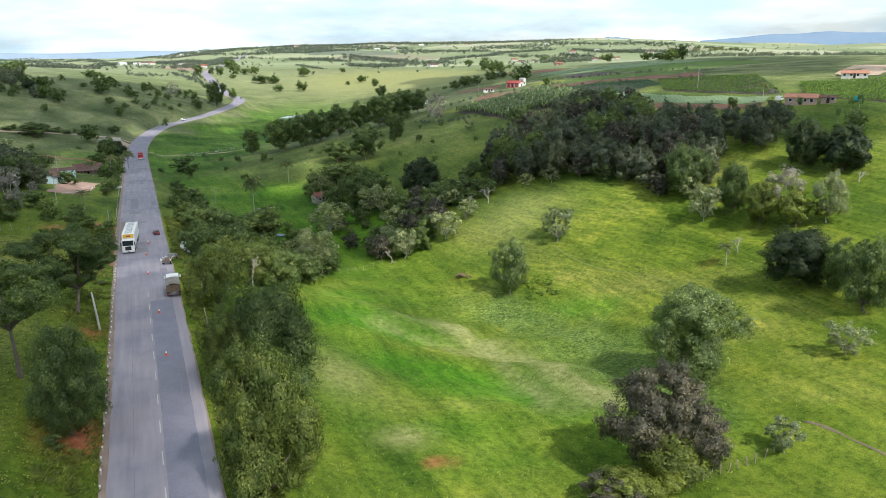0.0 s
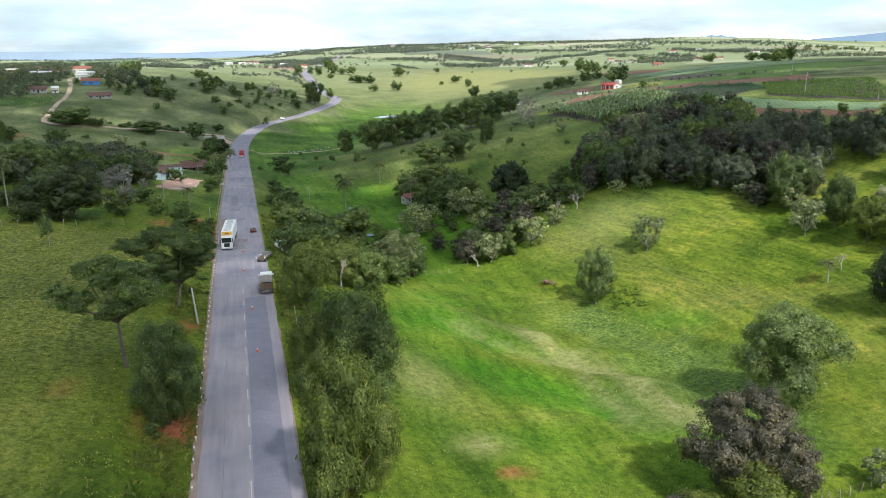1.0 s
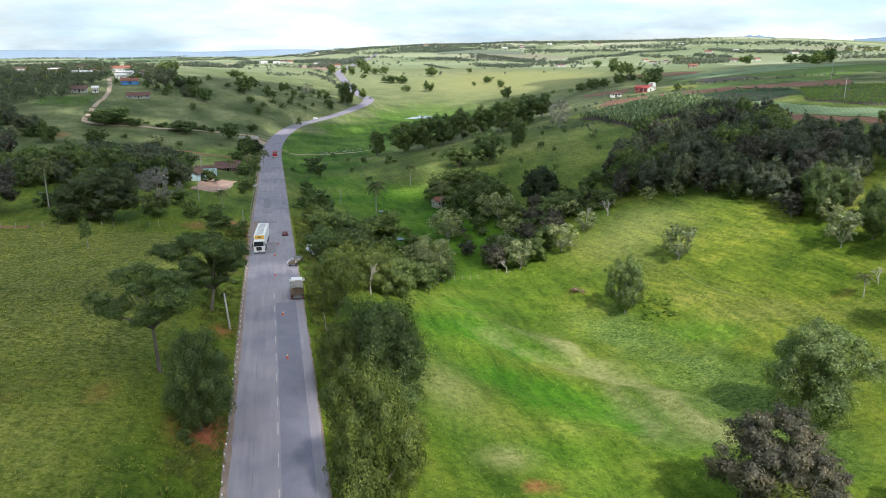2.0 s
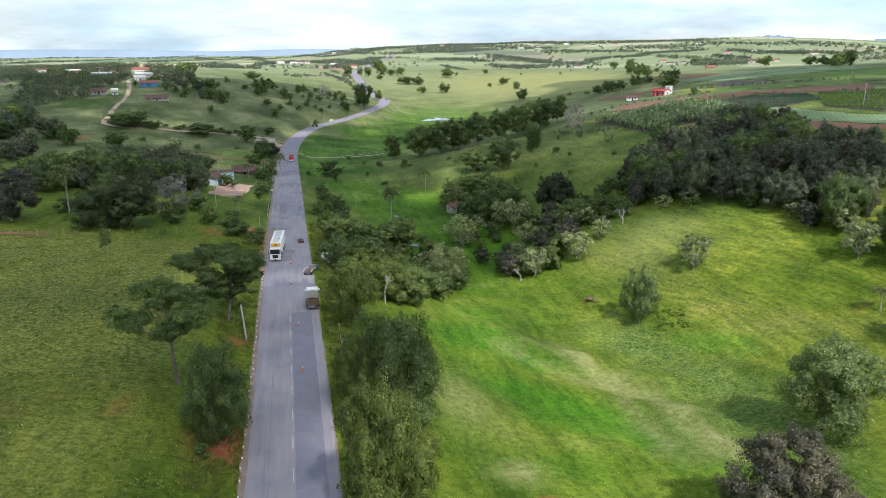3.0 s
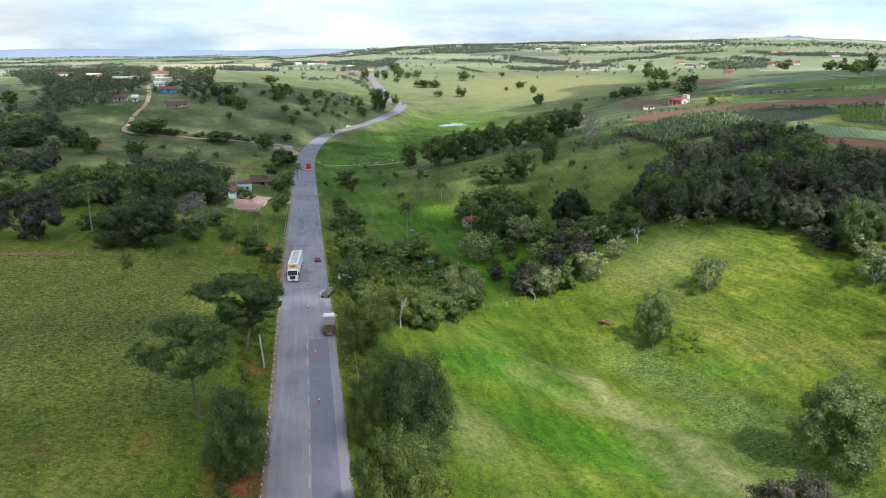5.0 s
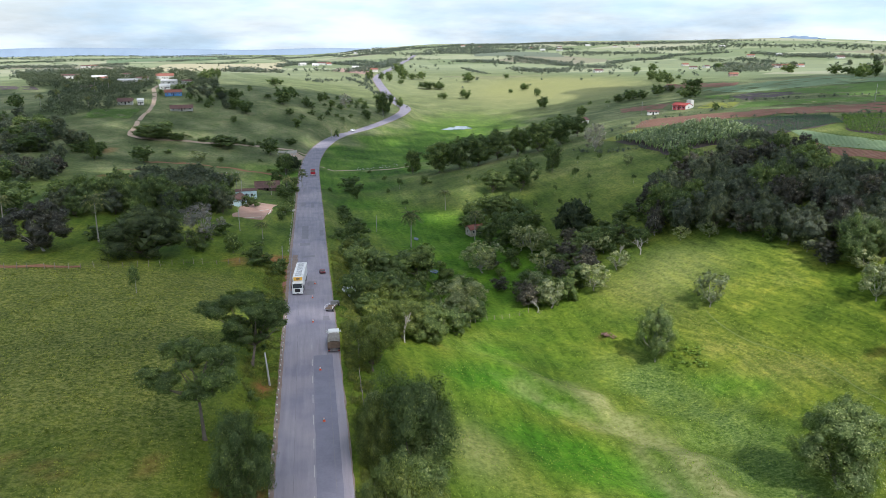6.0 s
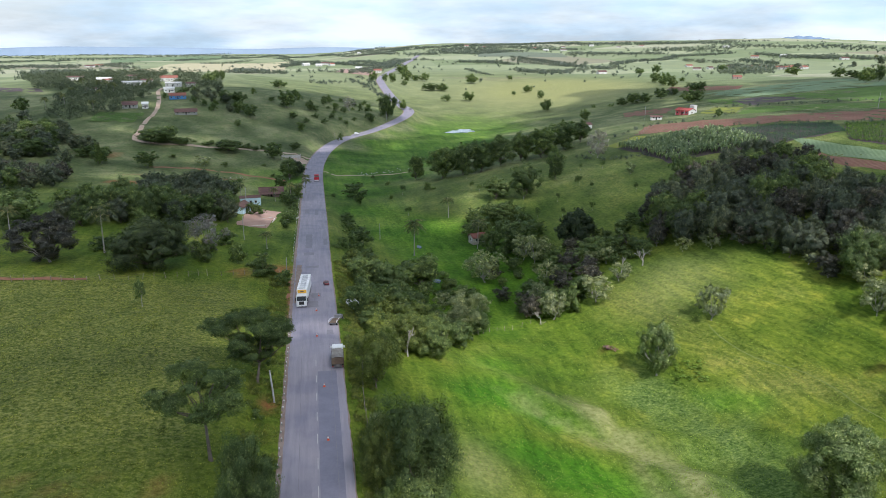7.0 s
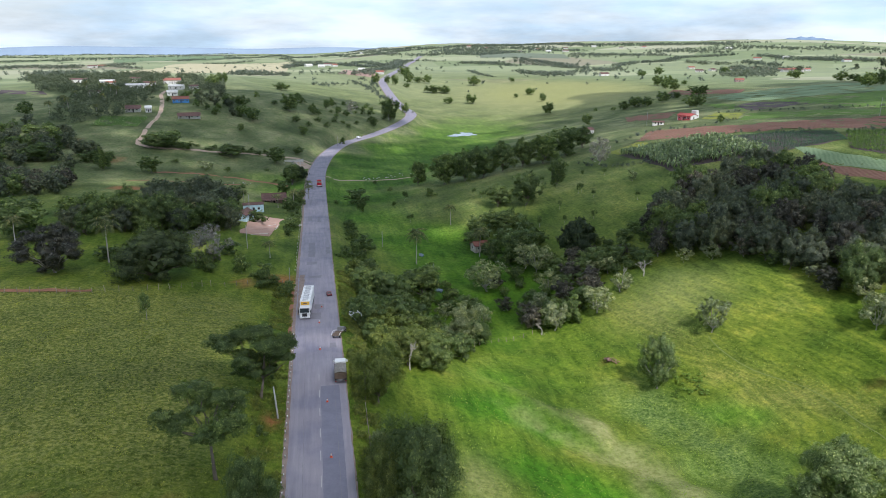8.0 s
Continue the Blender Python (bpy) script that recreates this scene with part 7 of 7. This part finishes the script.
# ---- grass tussocks, weeds ----
def tussocks(name, poly, count, low, high, material, label, seed, blades=4, avoid=True):
    rng = np.random.default_rng(seed)
    xs, ys = [p[0] for p in poly], [p[1] for p in poly]
    x, y = rng.uniform(min(xs), max(xs), count), rng.uniform(min(ys), max(ys), count)
    keep = np.array([inside(a, b, poly) for a, b in zip(x, y)])
    clump = wobble(x, y, seed, 7) + 0.5 * wobble(x, y, seed + 1, 22) + rng.normal(size=count) * 0.35
    keep &= clump > -0.15
    if avoid:
        gap, _ = road_gap(x, y)
        keep &= gap > ROAD_HALF + 1.0
    x, y = np.repeat(x[keep], blades), np.repeat(y[keep], blades)
    n = len(x)
    x, y = x + rng.normal(size=n) * 0.14, y + rng.normal(size=n) * 0.14
    z = relief(x, y) - 0.03
    a = rng.uniform(0, 6.283, n)
    h, w = rng.uniform(low, high, n), rng.uniform(0.04, 0.10, n)
    lean = rng.uniform(0.8, 1.7, n) * h
    b = np.stack([x, y, z], -1)
    o, s = np.stack([np.cos(a), np.sin(a), 0 * a], -1), np.stack([-np.sin(a), np.cos(a), 0 * a], -1)
    up = np.array([0, 0, 1.0])
    q = np.stack([b - s * w[:, None], b + s * w[:, None], b + o * (lean * 0.5)[:, None] + s * (w * 0.9)[:, None] + up * (h * 0.75)[:, None], b + o * lean[:, None] - s * (w * 0.5)[:, None] + up * h[:, None]], 1)
    return tagged(new(name, quads_mesh(name, q, material)), label, "grass", kind="stuff")


tussocks("pasture_tussocks", [(-75, 60), (-9, 50), (-9, 195), (-45, 178), (-80, 172)], 24000, 0.06, 0.17, M_TUFT, "rough mottled grass tussocks of the shaded pasture", 91)
MEADOW_NEAR = [(10, 66), (40, 50), (62, 58), (84, 62), (112, 84), (122, 112), (122, 150), (96, 190), (66, 176), (38, 166), (24, 150), (22, 104)]
tussocks("meadow_grass", MEADOW_NEAR, 60000, 0.10, 0.26, M_MEADOW, "short tufted grass of the sunny meadow", 94, 1)
tussocks("bank_weeds", [(-13, 50), (-6.6, 50), (-6.9, 200), (-14, 200)], 12000, 0.12, 0.42, M_TUFT, "tall weeds on the roadside bank", 95, 5)
tussocks("verge_weeds", [(4.0, 50), (9, 50), (9, 215), (3.8, 215)], 12000, 0.12, 0.42, M_TUFT, "tall weeds along the asphalt's edge", 97, 5)
for x, y in scatter([(-12, 60), (-8.6, 60), (-8.8, 150), (-12, 150)], 9.0, 25):
    plant("bush", x, y, MIX.uniform(0.8, 1.8), MIX.uniform(0.7, 1.4), "bank bushes")


for x, y in scatter([(79, 139), (86, 137), (88, 144), (82, 147)], 1.5, 27):
    plant("weed", x, y, MIX.uniform(0.6, 1.3), MIX.uniform(0.7, 1.3), "weeds round the meadow tree")
plant("blossom", 70.4, 157.6, 1.3, 1.3)
plant("blossom", 71.6, 156.6, 0.8, 0.9)
track("cattle_trail", [(96, 156), (95.9, 150.4), (98.3, 139.5), (102.3, 130.8), (104, 120.4), (103.5, 113.2), (102.7, 104.9), (101, 96)], 0.26, M_TRAIL, "narrow worn cattle trail along the slope", 0.06, "trail")
track("dirt_path", [(79.3, 63), (80.5, 60.3), (81, 57.7), (81.6, 54.9), (81.8, 52), (81.5, 46)], 0.5, M_RUT, "short brown eroded rut in the meadow", 0.05, "path", 0.2)


# ---- clouds over the land; unseen high above, laid out to cast the soft shade ----
def cloud_stuff():
    m, n, l = shader("cloud")
    d, t, c, o = n.new("ShaderNodeBsdfDiffuse"), n.new("ShaderNodeBsdfTranslucent"), n.new("ShaderNodeBsdfTransparent"), n.new("ShaderNodeOutputMaterial")
    d.inputs["Color"].default_value = t.inputs["Color"].default_value = (0.9, 0.92, 0.95, 1)
    a, b = n.new("ShaderNodeMixShader"), n.new("ShaderNodeMixShader")
    a.inputs["Fac"].default_value, b.inputs["Fac"].default_value = 0.45, 0.47
    l.new(d.outputs["BSDF"], a.inputs[1])
    l.new(t.outputs["BSDF"], a.inputs[2])
    l.new(a.outputs["Shader"], b.inputs[1])
    l.new(c.outputs["BSDF"], b.inputs[2])
    l.new(b.outputs["Shader"], o.inputs["Surface"])
    return m


M_CLOUD = cloud_stuff()
CLOUD_LEVEL = 420.0
DRIFT = Vector((to_sun.x, to_sun.y)) / to_sun.z * CLOUD_LEVEL


def cloud(outline, gap, seed):
    """An unseen flat-bottomed bank of puffs, shifted towards the sun so that the land inside an outline lies in its
    shade.
    """
    rng = np.random.default_rng(seed)
    bm = bmesh.new()
    for x, y in scatter(outline, gap, seed):
        r = gap * rng.uniform(0.75, 1.15)
        m = Matrix.Translation((x + DRIFT.x, y + DRIFT.y, CLOUD_LEVEL + rng.uniform(-8, 14))) @ Matrix.Diagonal((r, r * rng.uniform(0.7, 1.1), r * 0.3, 1))
        made = bmesh.ops.create_icosphere(bm, subdivisions=2, radius=1.0, matrix=m)["verts"]
        for v in made:
            v.co += Vector(noise.noise_vector(v.co / (gap * 0.6))) * gap * 0.3
    me = bpy.data.meshes.new("cloud")
    bm.to_mesh(me)
    bm.free()
    me.materials.append(M_CLOUD)
    me.shade_smooth()
    return tagged(new("shade_cloud", me), "unseen flat cumulus bank placed high up to shade the land", "cloud", kind="structure")


cloud([(-270, 54), (-30, 74), (-6, 116), (8, 150), (24, 205), (30, 300), (20, 440), (30, 560), (70, 650), (40, 760), (-330, 760)], 30, 101)
cloud([(14, 172), (40, 182), (62, 198), (98, 212), (126, 192), (146, 160), (190, 170), (185, 280), (150, 345), (170, 520), (120, 590), (40, 560), (8, 420)], 23, 102)
cloud([(200, 460), (330, 560), (420, 760), (330, 820), (220, 700), (170, 600)], 34, 103)
cloud([(230, 330), (300, 300), (420, 380), (560, 560), (600, 700), (480, 720), (330, 540)], 40, 106)
# further unseen puffs added to darken the gully and the marsh
cloud([(48, 194), (64, 190), (98, 208), (116, 208), (124, 244), (96, 262), (62, 256), (44, 218)], 14, 107)
cloud([(16, 215), (46, 225), (54, 300), (32, 345), (12, 300)], 16, 108)
